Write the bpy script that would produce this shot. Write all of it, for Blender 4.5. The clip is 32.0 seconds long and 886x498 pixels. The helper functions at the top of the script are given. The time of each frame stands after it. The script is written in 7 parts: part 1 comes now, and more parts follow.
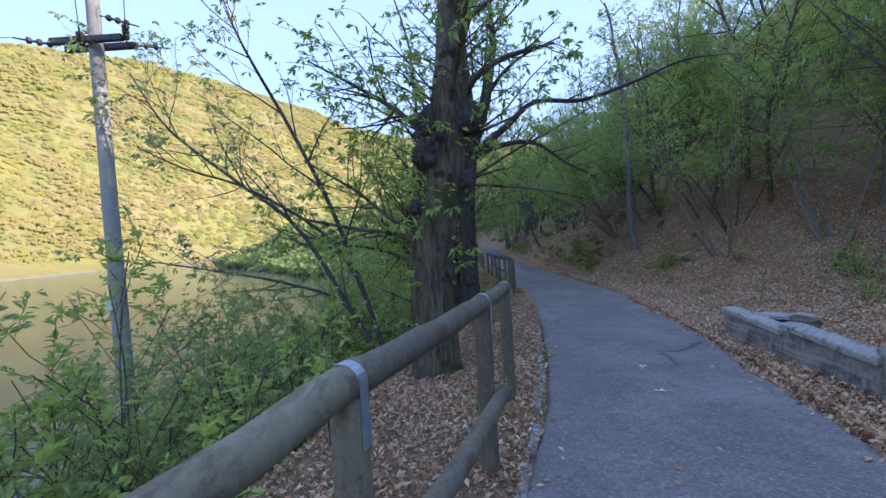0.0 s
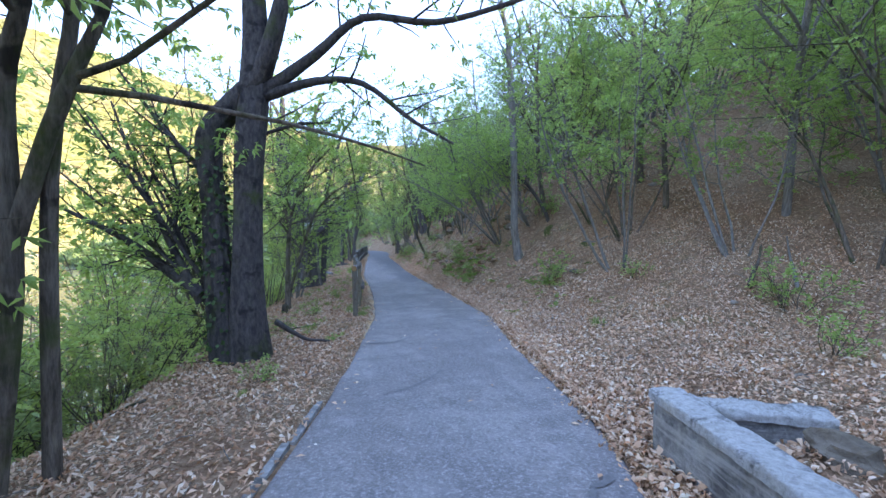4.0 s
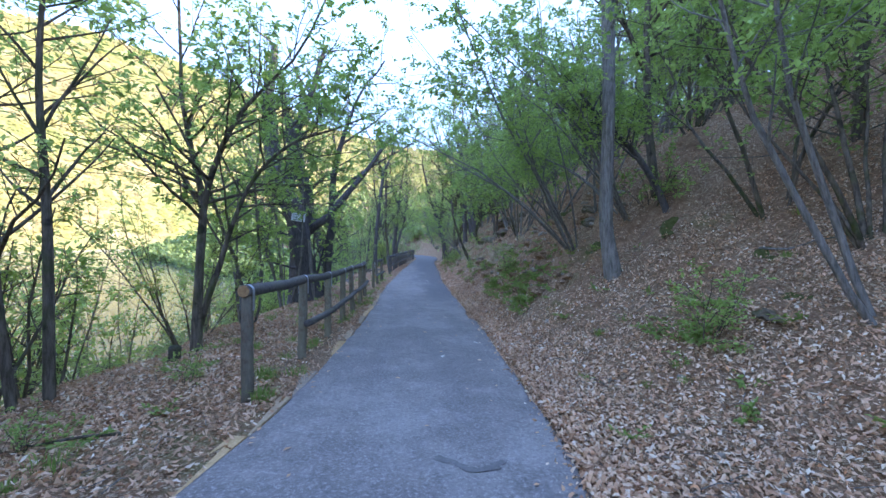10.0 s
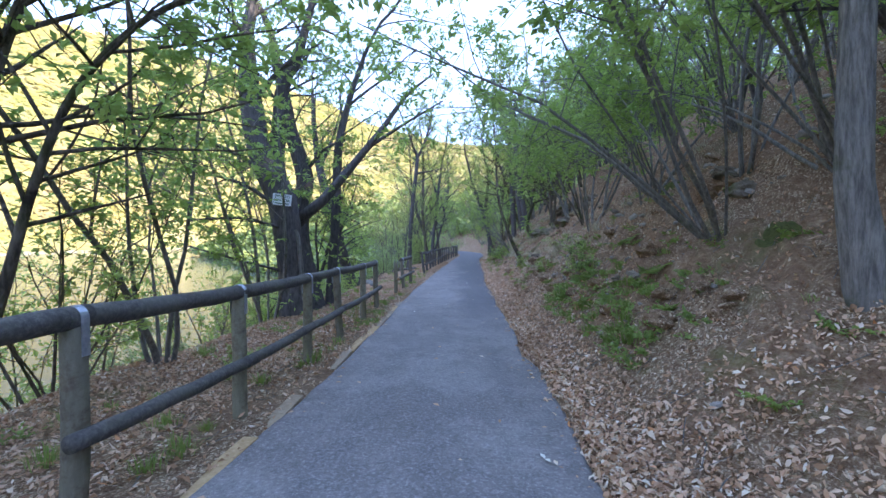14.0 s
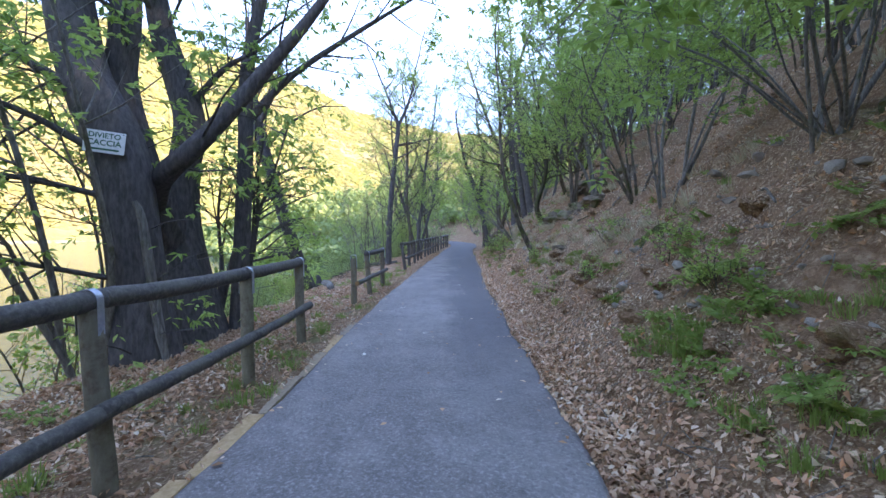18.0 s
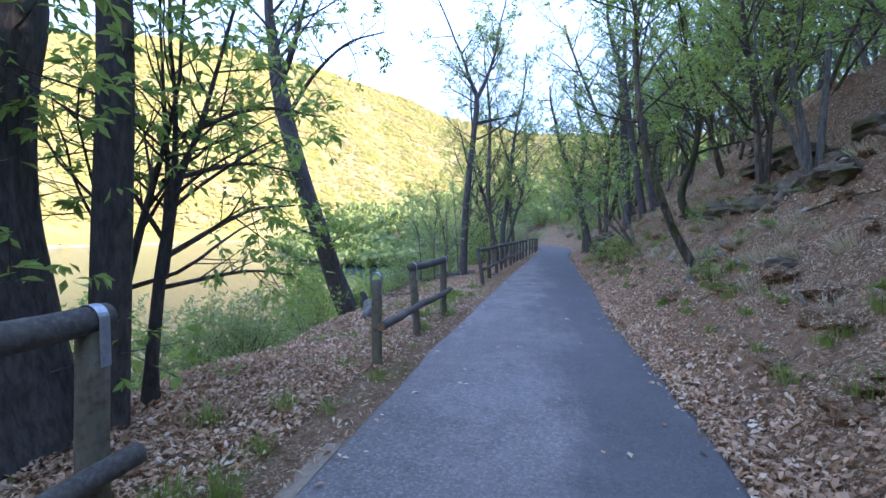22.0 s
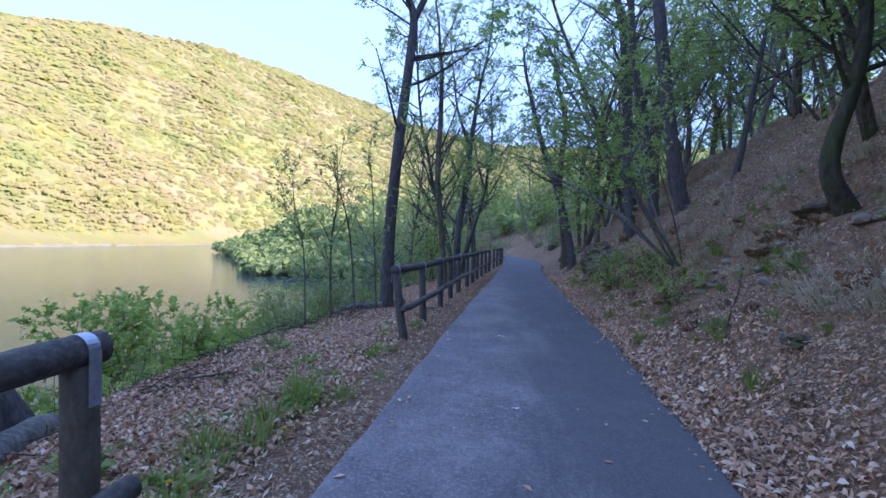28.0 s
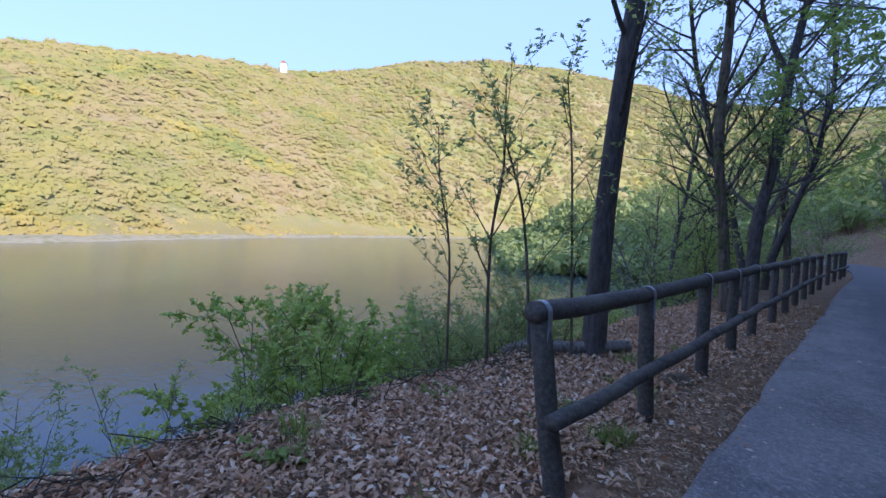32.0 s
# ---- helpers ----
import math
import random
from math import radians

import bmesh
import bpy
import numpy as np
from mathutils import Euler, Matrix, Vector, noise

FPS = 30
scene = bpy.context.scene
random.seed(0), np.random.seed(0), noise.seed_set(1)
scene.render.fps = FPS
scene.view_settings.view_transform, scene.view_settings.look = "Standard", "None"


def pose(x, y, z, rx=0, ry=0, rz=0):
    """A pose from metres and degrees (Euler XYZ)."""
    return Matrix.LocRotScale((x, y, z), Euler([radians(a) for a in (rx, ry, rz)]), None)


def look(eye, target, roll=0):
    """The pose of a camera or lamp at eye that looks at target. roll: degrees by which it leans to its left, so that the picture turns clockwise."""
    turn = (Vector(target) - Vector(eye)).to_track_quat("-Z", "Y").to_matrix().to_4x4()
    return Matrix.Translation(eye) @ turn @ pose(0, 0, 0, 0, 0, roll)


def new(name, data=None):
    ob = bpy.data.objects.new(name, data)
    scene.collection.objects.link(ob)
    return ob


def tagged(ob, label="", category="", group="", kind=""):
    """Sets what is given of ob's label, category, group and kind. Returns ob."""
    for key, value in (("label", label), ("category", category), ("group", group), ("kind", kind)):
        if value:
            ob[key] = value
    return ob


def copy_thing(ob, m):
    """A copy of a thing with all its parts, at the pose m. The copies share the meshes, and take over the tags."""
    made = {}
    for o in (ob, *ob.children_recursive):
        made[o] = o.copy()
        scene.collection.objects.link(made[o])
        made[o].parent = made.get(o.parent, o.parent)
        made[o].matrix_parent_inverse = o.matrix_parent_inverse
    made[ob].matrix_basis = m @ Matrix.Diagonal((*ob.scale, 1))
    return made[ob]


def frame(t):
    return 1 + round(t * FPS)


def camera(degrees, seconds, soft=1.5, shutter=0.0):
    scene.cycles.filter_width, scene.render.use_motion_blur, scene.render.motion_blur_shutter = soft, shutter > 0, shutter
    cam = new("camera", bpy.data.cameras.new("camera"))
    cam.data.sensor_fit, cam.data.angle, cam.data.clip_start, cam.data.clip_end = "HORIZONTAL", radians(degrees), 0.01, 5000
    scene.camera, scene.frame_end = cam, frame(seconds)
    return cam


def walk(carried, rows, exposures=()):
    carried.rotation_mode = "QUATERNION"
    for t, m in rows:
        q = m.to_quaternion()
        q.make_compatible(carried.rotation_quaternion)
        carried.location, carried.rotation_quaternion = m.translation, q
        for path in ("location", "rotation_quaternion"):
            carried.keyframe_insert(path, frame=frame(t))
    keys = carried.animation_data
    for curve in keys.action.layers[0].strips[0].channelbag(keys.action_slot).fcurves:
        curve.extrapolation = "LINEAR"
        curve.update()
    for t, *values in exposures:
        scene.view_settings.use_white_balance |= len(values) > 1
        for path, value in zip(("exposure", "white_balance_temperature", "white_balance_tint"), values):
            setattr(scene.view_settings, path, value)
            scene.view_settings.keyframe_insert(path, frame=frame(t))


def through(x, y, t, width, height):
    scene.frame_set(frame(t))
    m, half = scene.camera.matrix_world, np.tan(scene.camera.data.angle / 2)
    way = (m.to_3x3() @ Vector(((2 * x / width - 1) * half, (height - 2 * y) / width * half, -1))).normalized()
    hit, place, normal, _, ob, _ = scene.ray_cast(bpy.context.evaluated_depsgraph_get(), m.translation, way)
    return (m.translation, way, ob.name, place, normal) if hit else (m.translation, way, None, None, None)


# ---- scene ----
cam = camera(92.4, 32.0)
METRES, EYE, TILT, LEAN, TURN = 34.0, 1.48, -1.7, 3.7, 0.0
ROWS = [
    (0.0, 0.0, 0.0, 0.0, 0.0, 0.0, -0.0),
    (0.5, 0.0074, 0.0147, -0.0005, -9.42, 0.23, -0.14),
    (1.0, 0.0154, 0.0288, -0.0001, -12.27, 0.5, -0.39),
    (1.5, 0.024, 0.0428, 0.0003, -15.7, 0.7, -0.53),
    (2.0, 0.0322, 0.0568, 0.0008, -17.91, 0.91, -0.64),
    (2.5, 0.0405, 0.0708, 0.0013, -17.73, 0.82, -1.25),
    (3.0, 0.0483, 0.0862, 0.001, -17.65, 0.83, -1.53),
    (3.5, 0.0548, 0.0997, 0.001, -14.79, 0.89, -1.77),
    (5.5, 0.0802, 0.1519, 0.0008, -11.09, 0.58, -2.08),
    (6.0, 0.0848, 0.1659, 0.001, -9.48, 0.63, -2.42),
    (6.5, 0.088, 0.179, 0.001, -8.48, 0.57, -2.99),
    (7.0, 0.0904, 0.1928, 0.0015, -5.56, 0.63, -3.35),
    (7.5, 0.095, 0.2069, 0.0021, -3.16, 0.87, -3.69),
    (8.0, 0.0991, 0.222, 0.0018, -3.82, 1.12, -3.88),
    (8.5, 0.1025, 0.237, 0.0016, -4.01, 1.16, -3.93),
    (9.0, 0.1067, 0.2517, 0.0021, -4.18, 1.01, -3.68),
    (9.5, 0.1101, 0.2654, 0.0027, -4.77, 1.02, -3.54),
    (10.0, 0.115, 0.2799, 0.0032, -4.97, 1.2, -3.87),
    (10.5, 0.1186, 0.2942, 0.0031, -4.98, 1.25, -3.88),
    (11.0, 0.1215, 0.3083, 0.0027, -4.24, 1.18, -3.88),
    (11.5, 0.1249, 0.3227, 0.0032, -3.32, 1.03, -3.99),
    (12.0, 0.1277, 0.3376, 0.0037, -2.18, 1.1, -4.05),
    (12.5, 0.1298, 0.353, 0.0042, 0.68, 0.99, -4.37),
    (13.0, 0.13, 0.368, 0.0036, 1.29, 0.76, -4.43),
    (13.5, 0.1301, 0.3843, 0.0035, 1.53, 0.56, -3.82),
    (14.0, 0.1307, 0.4005, 0.004, 1.47, 0.28, -3.56),
    (14.5, 0.1308, 0.4169, 0.0041, 1.0, 0.07, -3.25),
    (15.0, 0.1318, 0.4336, 0.0042, 0.84, -0.31, -3.44),
    (15.5, 0.1326, 0.4499, 0.004, 0.57, -0.54, -3.42),
    (17.5, 0.1329, 0.5177, 0.0046, 0.33, -0.98, -3.55),
    (18.0, 0.1334, 0.5355, 0.0046, 0.29, -1.0, -3.57),
    (18.5, 0.1334, 0.5534, 0.0045, 0.41, -0.79, -3.79),
    (19.0, 0.1329, 0.5714, 0.0048, 0.72, -0.72, -4.08),
    (19.5, 0.132, 0.5877, 0.0054, 1.32, -0.78, -4.13),
    (20.0, 0.1322, 0.6043, 0.0064, 3.48, -0.75, -4.18),
    (20.5, 0.1319, 0.6206, 0.006, 4.18, -0.62, -4.13),
    (21.0, 0.1317, 0.6362, 0.0061, 8.31, -0.78, -3.79),
    (21.5, 0.1304, 0.6517, 0.0056, 9.69, -0.92, -4.06),
    (22.0, 0.1275, 0.6668, 0.0057, 11.81, -1.32, -3.86),
    (22.5, 0.1257, 0.6825, 0.0062, 12.94, -1.38, -3.73),
    (23.0, 0.1225, 0.6994, 0.006, 10.72, -1.41, -3.64),
    (23.5, 0.1218, 0.7155, 0.0056, 9.21, -1.31, -3.39),
    (24.0, 0.1228, 0.7315, 0.0057, 6.52, -1.37, -3.31),
    (24.5, 0.1235, 0.7472, 0.0063, 4.91, -1.32, -3.14),
    (26.5, 0.1275, 0.8089, 0.0079, 5.08, -1.21, -4.36),
    (27.0, 0.1274, 0.8243, 0.0084, 5.33, -0.93, -4.32),
    (27.5, 0.1266, 0.8394, 0.0093, 6.51, -0.23, -4.78),
    (28.0, 0.1248, 0.8542, 0.009, 6.96, 0.15, -5.03),
    (28.5, 0.1236, 0.8688, 0.0089, 7.44, 0.13, -5.03),
    (29.0, 0.123, 0.884, 0.0097, 8.02, -0.12, -5.18),
    (29.5, 0.1215, 0.9005, 0.0102, 11.26, -0.59, -4.96),
    (30.0, 0.121, 0.9164, 0.011, 19.28, -1.28, -5.04),
    (30.5, 0.1202, 0.9323, 0.0107, 23.72, -1.71, -5.15),
    (31.0, 0.12, 0.9463, 0.0111, 32.04, -2.35, -5.57),
    (31.5, 0.119, 0.9592, 0.012, 37.68, -3.25, -5.95),
    (32.0, 0.1167, 0.9717, 0.0125, 41.9, -3.86, -5.74),
]
EXPOSURES = [(0.0, 2.68, 7050, 21), (1.0, 3.2, 7100, 21), (2.0, 3.65, 7200, 20), (6.0, 3.75, 6750, 19), (9.0, 3.65, 6450, 20), (13.0, 3.7, 6850, 22), (18.0, 3.8, 7250, 24), (20.0, 3.78, 7200, 24), (23.0, 3.37, 6500, 24), (24.0, 3.24, 6300, 24), (27.0, 3.16, 6050, 28), (28.0, 2.99, 6050, 29), (30.0, 2.76, 6050, 29), (32.0, 2.46, 6150, 29)]
walk(cam, [(t, pose(0, 0, EYE, TILT, LEAN, TURN) @ pose(METRES * x, METRES * y, METRES * z, 90 + pitch, roll, yaw)) for t, x, y, z, yaw, pitch, roll in ROWS], EXPOSURES)

# ---- light: late sun behind the wooded slope, blue sky over the valley ----
SUN_EL, SUN_AZ = radians(20.5), radians(106.0)  # azimuth clockwise from +y
world = bpy.data.worlds.new("world")
scene.world = world
world.use_nodes = True
wn = world.node_tree.nodes
sky = wn.new("ShaderNodeTexSky")
sky.sky_type = "NISHITA"
sky.sun_disc = False
sky.sun_elevation = SUN_EL
sky.sun_rotation = SUN_AZ
sky.air_density, sky.dust_density, sky.ozone_density = 0.85, 0.0, 1.0
sky.altitude = 3000
haze = wn.new("ShaderNodeMix")  # light scattered more than once evens the sky out
haze.data_type = "RGBA"
haze.inputs[0].default_value = 0.9
haze.inputs[7].default_value = (0.58, 1.0, 1.88, 1)
world.node_tree.links.new(sky.outputs[0], haze.inputs[6])
world.node_tree.links.new(haze.outputs[2], wn["Background"].inputs[0])
wn["Background"].inputs[1].default_value = 0.15
sun_data = bpy.data.lights.new("sun", "SUN")
sun_data.energy, sun_data.angle, sun_data.color = 1.5, radians(0.5), (1.0, 0.91, 0.76)
sun = new("sun", sun_data)
sun_way = Vector((math.sin(SUN_AZ) * math.cos(SUN_EL), math.cos(SUN_AZ) * math.cos(SUN_EL), math.sin(SUN_EL)))
sun.matrix_world = look(sun_way * 200, (0, 0, 0))


# ---- materials ----
class Nodes:
    """A node material with a Principled shader and short ways to add nodes."""

    def __init__(self, name, rough=0.8, metal=0.0, spec=0.3):
        self.m = bpy.data.materials.new(name)
        self.m.use_nodes = True
        self.t = self.m.node_tree
        self.b = self.t.nodes["Principled BSDF"]
        self.b.inputs["Roughness"].default_value = rough
        self.b.inputs["Metallic"].default_value = metal
        self.b.inputs["Specular IOR Level"].default_value = spec
        self.co = self.t.nodes.new("ShaderNodeTexCoord").outputs["Object"]

    def link(self, a, b):
        self.t.links.new(a, b)

    def mapped(self, scale):
        n = self.t.nodes.new("ShaderNodeMapping")
        n.inputs["Scale"].default_value = scale
        self.link(self.co, n.inputs["Vector"])
        return n.outputs[0]

    def noise(self, scale, detail=4.0, rough=0.6, vec=None):
        n = self.t.nodes.new("ShaderNodeTexNoise")
        n.inputs["Scale"].default_value, n.inputs["Detail"].default_value, n.inputs["Roughness"].default_value = scale, detail, rough
        self.link(vec or self.co, n.inputs["Vector"])
        return n.outputs["Fac"]

    def voronoi(self, scale, out="Distance", feature="F1", vec=None):
        n = self.t.nodes.new("ShaderNodeTexVoronoi")
        n.feature = feature
        n.inputs["Scale"].default_value = scale
        self.link(vec or self.co, n.inputs["Vector"])
        return n.outputs[out]

    def island(self):
        return self.t.nodes.new("ShaderNodeNewGeometry").outputs["Random Per Island"]

    def each(self):
        return self.t.nodes.new("ShaderNodeObjectInfo").outputs["Random"]

    def ramp(self, fac, *stops):
        n = self.t.nodes.new("ShaderNodeValToRGB")
        e = n.color_ramp.elements
        while len(e) < len(stops):
            e.new(0.5)
        for k, (at, col) in enumerate(stops):
            e[k].position = at
            e[k].color = (*col, 1) if len(col) == 3 else col
        self.link(fac, n.inputs[0])
        return n.outputs[0]

    def mix(self, fac, a, b, how="MIX"):
        n = self.t.nodes.new("ShaderNodeMix")
        n.data_type, n.blend_type = "RGBA", how
        for sock, val in ((n.inputs[0], fac), (n.inputs[6], a), (n.inputs[7], b)):
            if isinstance(val, (int, float)):
                sock.default_value = val
            elif isinstance(val, tuple):
                sock.default_value = (*val, 1)
            else:
                self.link(val, sock)
        return n.outputs[2]

    def colour(self, c):
        if isinstance(c, tuple):
            self.b.inputs["Base Color"].default_value = (*c, 1)
        else:
            self.link(c, self.b.inputs["Base Color"])
        return self

    def bump(self, h, strength=0.5, dist=0.02):
        n = self.t.nodes.new("ShaderNodeBump")
        n.inputs["Strength"].default_value, n.inputs["Distance"].default_value = strength, dist
        self.link(h, n.inputs["Height"])
        self.link(n.outputs[0], self.b.inputs["Normal"])
        return self

    def rough(self, fac, lo, hi):
        n = self.t.nodes.new("ShaderNodeMapRange")
        n.inputs["To Min"].default_value, n.inputs["To Max"].default_value = lo, hi
        self.link(fac, n.inputs["Value"])
        self.link(n.outputs[0], self.b.inputs["Roughness"])
        return self

    def see_through(self, col, amount):
        """Light that passes through a thin leaf."""
        tr = self.t.nodes.new("ShaderNodeBsdfTranslucent")
        self.link(col, tr.inputs[0])
        mx = self.t.nodes.new("ShaderNodeMixShader")
        mx.inputs[0].default_value = amount
        self.link(self.b.outputs[0], mx.inputs[1])
        self.link(tr.outputs[0], mx.inputs[2])
        self.link(mx.outputs[0], self.t.nodes["Material Output"].inputs[0])
        return self


def bark(name, dark, light, moss=0.0, scale=9.0, blotch=False, stretch=0.16):
    n = Nodes(name, 0.92, spec=0.15)
    v = n.mapped((1.0, 1.0, stretch))
    grain = n.noise(scale * 2.4, 6, 0.7, v)
    big = n.noise(1.6, 3)
    c = n.mix(big, n.ramp(grain, (0.38, dark), (0.62, light)), n.ramp(grain, (0.3, tuple(x * 0.6 for x in dark)), (0.75, tuple(x * 0.75 for x in light))))
    if blotch:  # black knots and damp stains
        c = n.mix(n.ramp(n.noise(4.2, 3, 0.5), (0.58, (0, 0, 0)), (0.66, (0.85, 0.85, 0.85))), c, tuple(x * 0.45 for x in dark))
    if moss:
        c = n.mix(n.ramp(n.noise(2.3, 4), (0.62 - moss * 0.3, (0, 0, 0)), (0.75 - moss * 0.2, (0.8, 0.8, 0.8))), c, (0.055, 0.075, 0.018))
    return n.colour(c).bump(grain, 0.9, 0.035).m


def foliage(name, a, b, c, through=0.42, clump=0.9):
    n = Nodes(name, 0.5, spec=0.35)
    col = n.mix(n.ramp(n.noise(clump, 2), (0.38, (0, 0, 0)), (0.62, (1, 1, 1))), n.ramp(n.island(), (0.0, a), (1.0, b)), n.ramp(n.island(), (0.0, b), (1.0, c)))
    n.colour(col)
    return n.see_through(col, through).m


def make_materials():
    M = {}
    # asphalt: fine aggregate, worn wheel lanes, patches and damp stains
    n = Nodes("asphalt", 0.85, spec=0.3)
    fine, mid, big = n.noise(120, 4, 0.75), n.noise(4.5, 7, 0.7), n.noise(1.1, 6, 0.7)
    stone = n.voronoi(210)
    lane = n.noise(1.0, 5, 0.7, n.mapped((2.2, 0.16, 1.0)))
    c = n.mix(n.ramp(big, (0.35, (0, 0, 0)), (0.66, (1, 1, 1))), (0.145, 0.126, 0.118), (0.25, 0.22, 0.208))
    c = n.mix(n.ramp(mid, (0.42, (0, 0, 0)), (0.7, (0.7, 0.7, 0.7))), c, (0.088, 0.083, 0.085))
    c = n.mix(n.ramp(lane, (0.42, (0, 0, 0)), (0.66, (0.6, 0.6, 0.6))), c, (0.105, 0.097, 0.098))
    c = n.mix(n.ramp(n.noise(0.55, 5, 0.75), (0.5, (0, 0, 0)), (0.58, (0.45, 0.45, 0.45))), c, (0.255, 0.237, 0.228))
    c = n.mix(n.ramp(fine, (0.4, (0, 0, 0)), (0.72, (0.6, 0.6, 0.6))), c, (0.265, 0.25, 0.242))
    c = n.mix(n.ramp(stone, (0.0, (0.6, 0.6, 0.6)), (0.35, (0, 0, 0))), c, (0.075, 0.075, 0.08))
    c = n.mix(n.ramp(n.noise(38, 5, 0.8), (0.5, (0, 0, 0)), (0.64, (0.8, 0.8, 0.8))), c, (0.36, 0.34, 0.33))
    c = n.mix(n.ramp(n.noise(24, 6, 0.8), (0.32, (0.6, 0.6, 0.6)), (0.5, (0, 0, 0))), c, (0.06, 0.058, 0.063))
    at = n.t.nodes.new("ShaderNodeSeparateXYZ")
    n.link(n.co, at.inputs[0])

    def ease(value, lo, hi):
        m = n.t.nodes.new("ShaderNodeMapRange")
        m.interpolation_type = "SMOOTHSTEP"
        m.inputs["From Min"].default_value, m.inputs["From Max"].default_value = lo, hi
        n.link(value, m.inputs["Value"])
        return m.outputs[0]

    def both(a, b, how="MULTIPLY"):
        m = n.t.nodes.new("ShaderNodeMath")
        m.operation = how
        for k, val in enumerate((a, b)):
            if isinstance(val, float):
                m.inputs[k].default_value = val
            else:
                n.link(val, m.inputs[k])
        return m.outputs[0]

    across = both(at.outputs[0], both(n.noise(1.3, 7, 0.75, n.mapped((1.0, 0.3, 1.0))), 2.6), "ADD")
    strip = both(both(ease(across, 5.5, 6.3), ease(at.outputs[1], 20.0, 26.0)), 0.7)
    c = n.mix(strip, c, n.ramp(fine, (0.35, (0.05, 0.05, 0.056)), (0.7, (0.15, 0.15, 0.16))))
    M["asphalt"] = n.colour(c).bump(n.mix(0.5, fine, stone), 0.6, 0.006).rough(mid, 0.7, 0.95).m
    n = Nodes("tar", 0.6)
    M["tar"] = n.colour(n.ramp(n.noise(30), (0.3, (0.095, 0.09, 0.09)), (0.7, (0.15, 0.142, 0.14)))).m
    # leaf litter ground
    n = Nodes("leaf_litter_soil", 0.95, spec=0.1)
    wob = n.t.nodes.new("ShaderNodeTexNoise")
    wob.inputs["Scale"].default_value, wob.inputs["Detail"].default_value = 21.0, 5.0
    n.link(n.co, wob.inputs["Vector"])
    far = n.t.nodes.new("ShaderNodeVectorMath")
    far.operation = "MULTIPLY_ADD"
    far.inputs[1].default_value = (0.12, 0.12, 0.12)
    n.link(wob.outputs["Color"], far.inputs[0])
    n.link(n.co, far.inputs[2])
    cell, leafy = n.voronoi(38, "Color", vec=far.outputs[0]), n.voronoi(38, vec=far.outputs[0])
    sep = n.t.nodes.new("ShaderNodeSeparateColor")
    n.link(cell, sep.inputs[0])
    c = n.ramp(sep.outputs[0], (0.0, (0.182, 0.106, 0.065)), (0.3, (0.325, 0.2, 0.125)), (0.6, (0.475, 0.325, 0.212)), (0.85, (0.64, 0.485, 0.342)), (1.0, (0.68, 0.535, 0.375)))
    c = n.mix(n.ramp(leafy, (0.25, (0, 0, 0)), (0.6, (0.720, 0.760, 0.640))), c, (0.13, 0.076, 0.042))
    earth = n.ramp(n.noise(9, 7, 0.75), (0.3, (0.125, 0.068, 0.04)), (0.5, (0.25, 0.147, 0.088)), (0.7, (0.46, 0.325, 0.215)))
    c = n.mix(n.ramp(n.noise(0.75, 6, 0.65), (0.46, (0, 0, 0)), (0.60, (0.9, 0.9, 0.9))), c, earth)
    c = n.mix(n.ramp(n.noise(0.42, 6, 0.75), (0.57, (0, 0, 0)), (0.68, (0.6, 0.6, 0.6))), c, n.ramp(n.noise(14, 4), (0.35, (0.098, 0.120, 0.037)), (0.65, (0.197, 0.206, 0.080))))
    M["litter"] = n.colour(c).bump(n.mix(0.5, leafy, n.noise(9, 7, 0.75)), 1.0, 0.04).m
    n = Nodes("sand_bar", 0.95, spec=0.1)
    M["sand"] = n.colour(n.ramp(n.noise(0.25, 5), (0.35, (0.20, 0.20, 0.07)), (0.5, (0.36, 0.32, 0.22)), (0.65, (0.25, 0.235, 0.10)))).m
    # water: murky, lightly rippled
    n = Nodes("lake_water", 0.1, spec=0.5)
    n.b.inputs["IOR"].default_value = 1.33
    v = n.mapped((1.0, 2.2, 1.0))
    M["water"] = n.colour(n.ramp(n.noise(0.03, 3), (0.3, (0.05, 0.08, 0.085)), (0.7, (0.06, 0.088, 0.085)))).bump(n.mix(0.5, n.noise(2.4, 4, 0.55, v), n.noise(0.35, 3, 0.5, v)), 0.3, 0.1).m
    # bark
    M["bark_dark"] = bark("dark_bark", (0.075, 0.069, 0.07), (0.165, 0.15, 0.146), stretch=0.28)
    M["bark_chestnut"] = bark("chestnut_bark", (0.068, 0.055, 0.043), (0.235, 0.195, 0.155), 0.42, 8, True)
    M["bark_blotched"] = bark("blotched_bark", (0.05, 0.045, 0.046), (0.12, 0.105, 0.098), 0.2, 8, True, 0.4)
    M["bark_grey"] = bark("grey_bark", (0.13, 0.122, 0.112), (0.33, 0.31, 0.28), 0.1, 12)
    M["bark_moss"] = bark("mossy_bark", (0.045, 0.04, 0.03), (0.13, 0.115, 0.09), 0.6)
    # foliage
    M["leaf_mid"] = foliage("spring_leaf", (0.22, 0.34, 0.085), (0.33, 0.48, 0.13), (0.44, 0.57, 0.17), 0.5)
    M["leaf_light"] = foliage("young_leaf", (0.30, 0.43, 0.10), (0.43, 0.57, 0.155), (0.56, 0.62, 0.22), 0.55)
    M["leaf_olive"] = foliage("bank_leaf", (0.25, 0.35, 0.13), (0.36, 0.46, 0.18), (0.47, 0.55, 0.24), 0.5)
    M["leaf_dark"] = foliage("ivy_leaf", (0.02, 0.05, 0.012), (0.04, 0.085, 0.02), (0.06, 0.11, 0.03), 0.15)
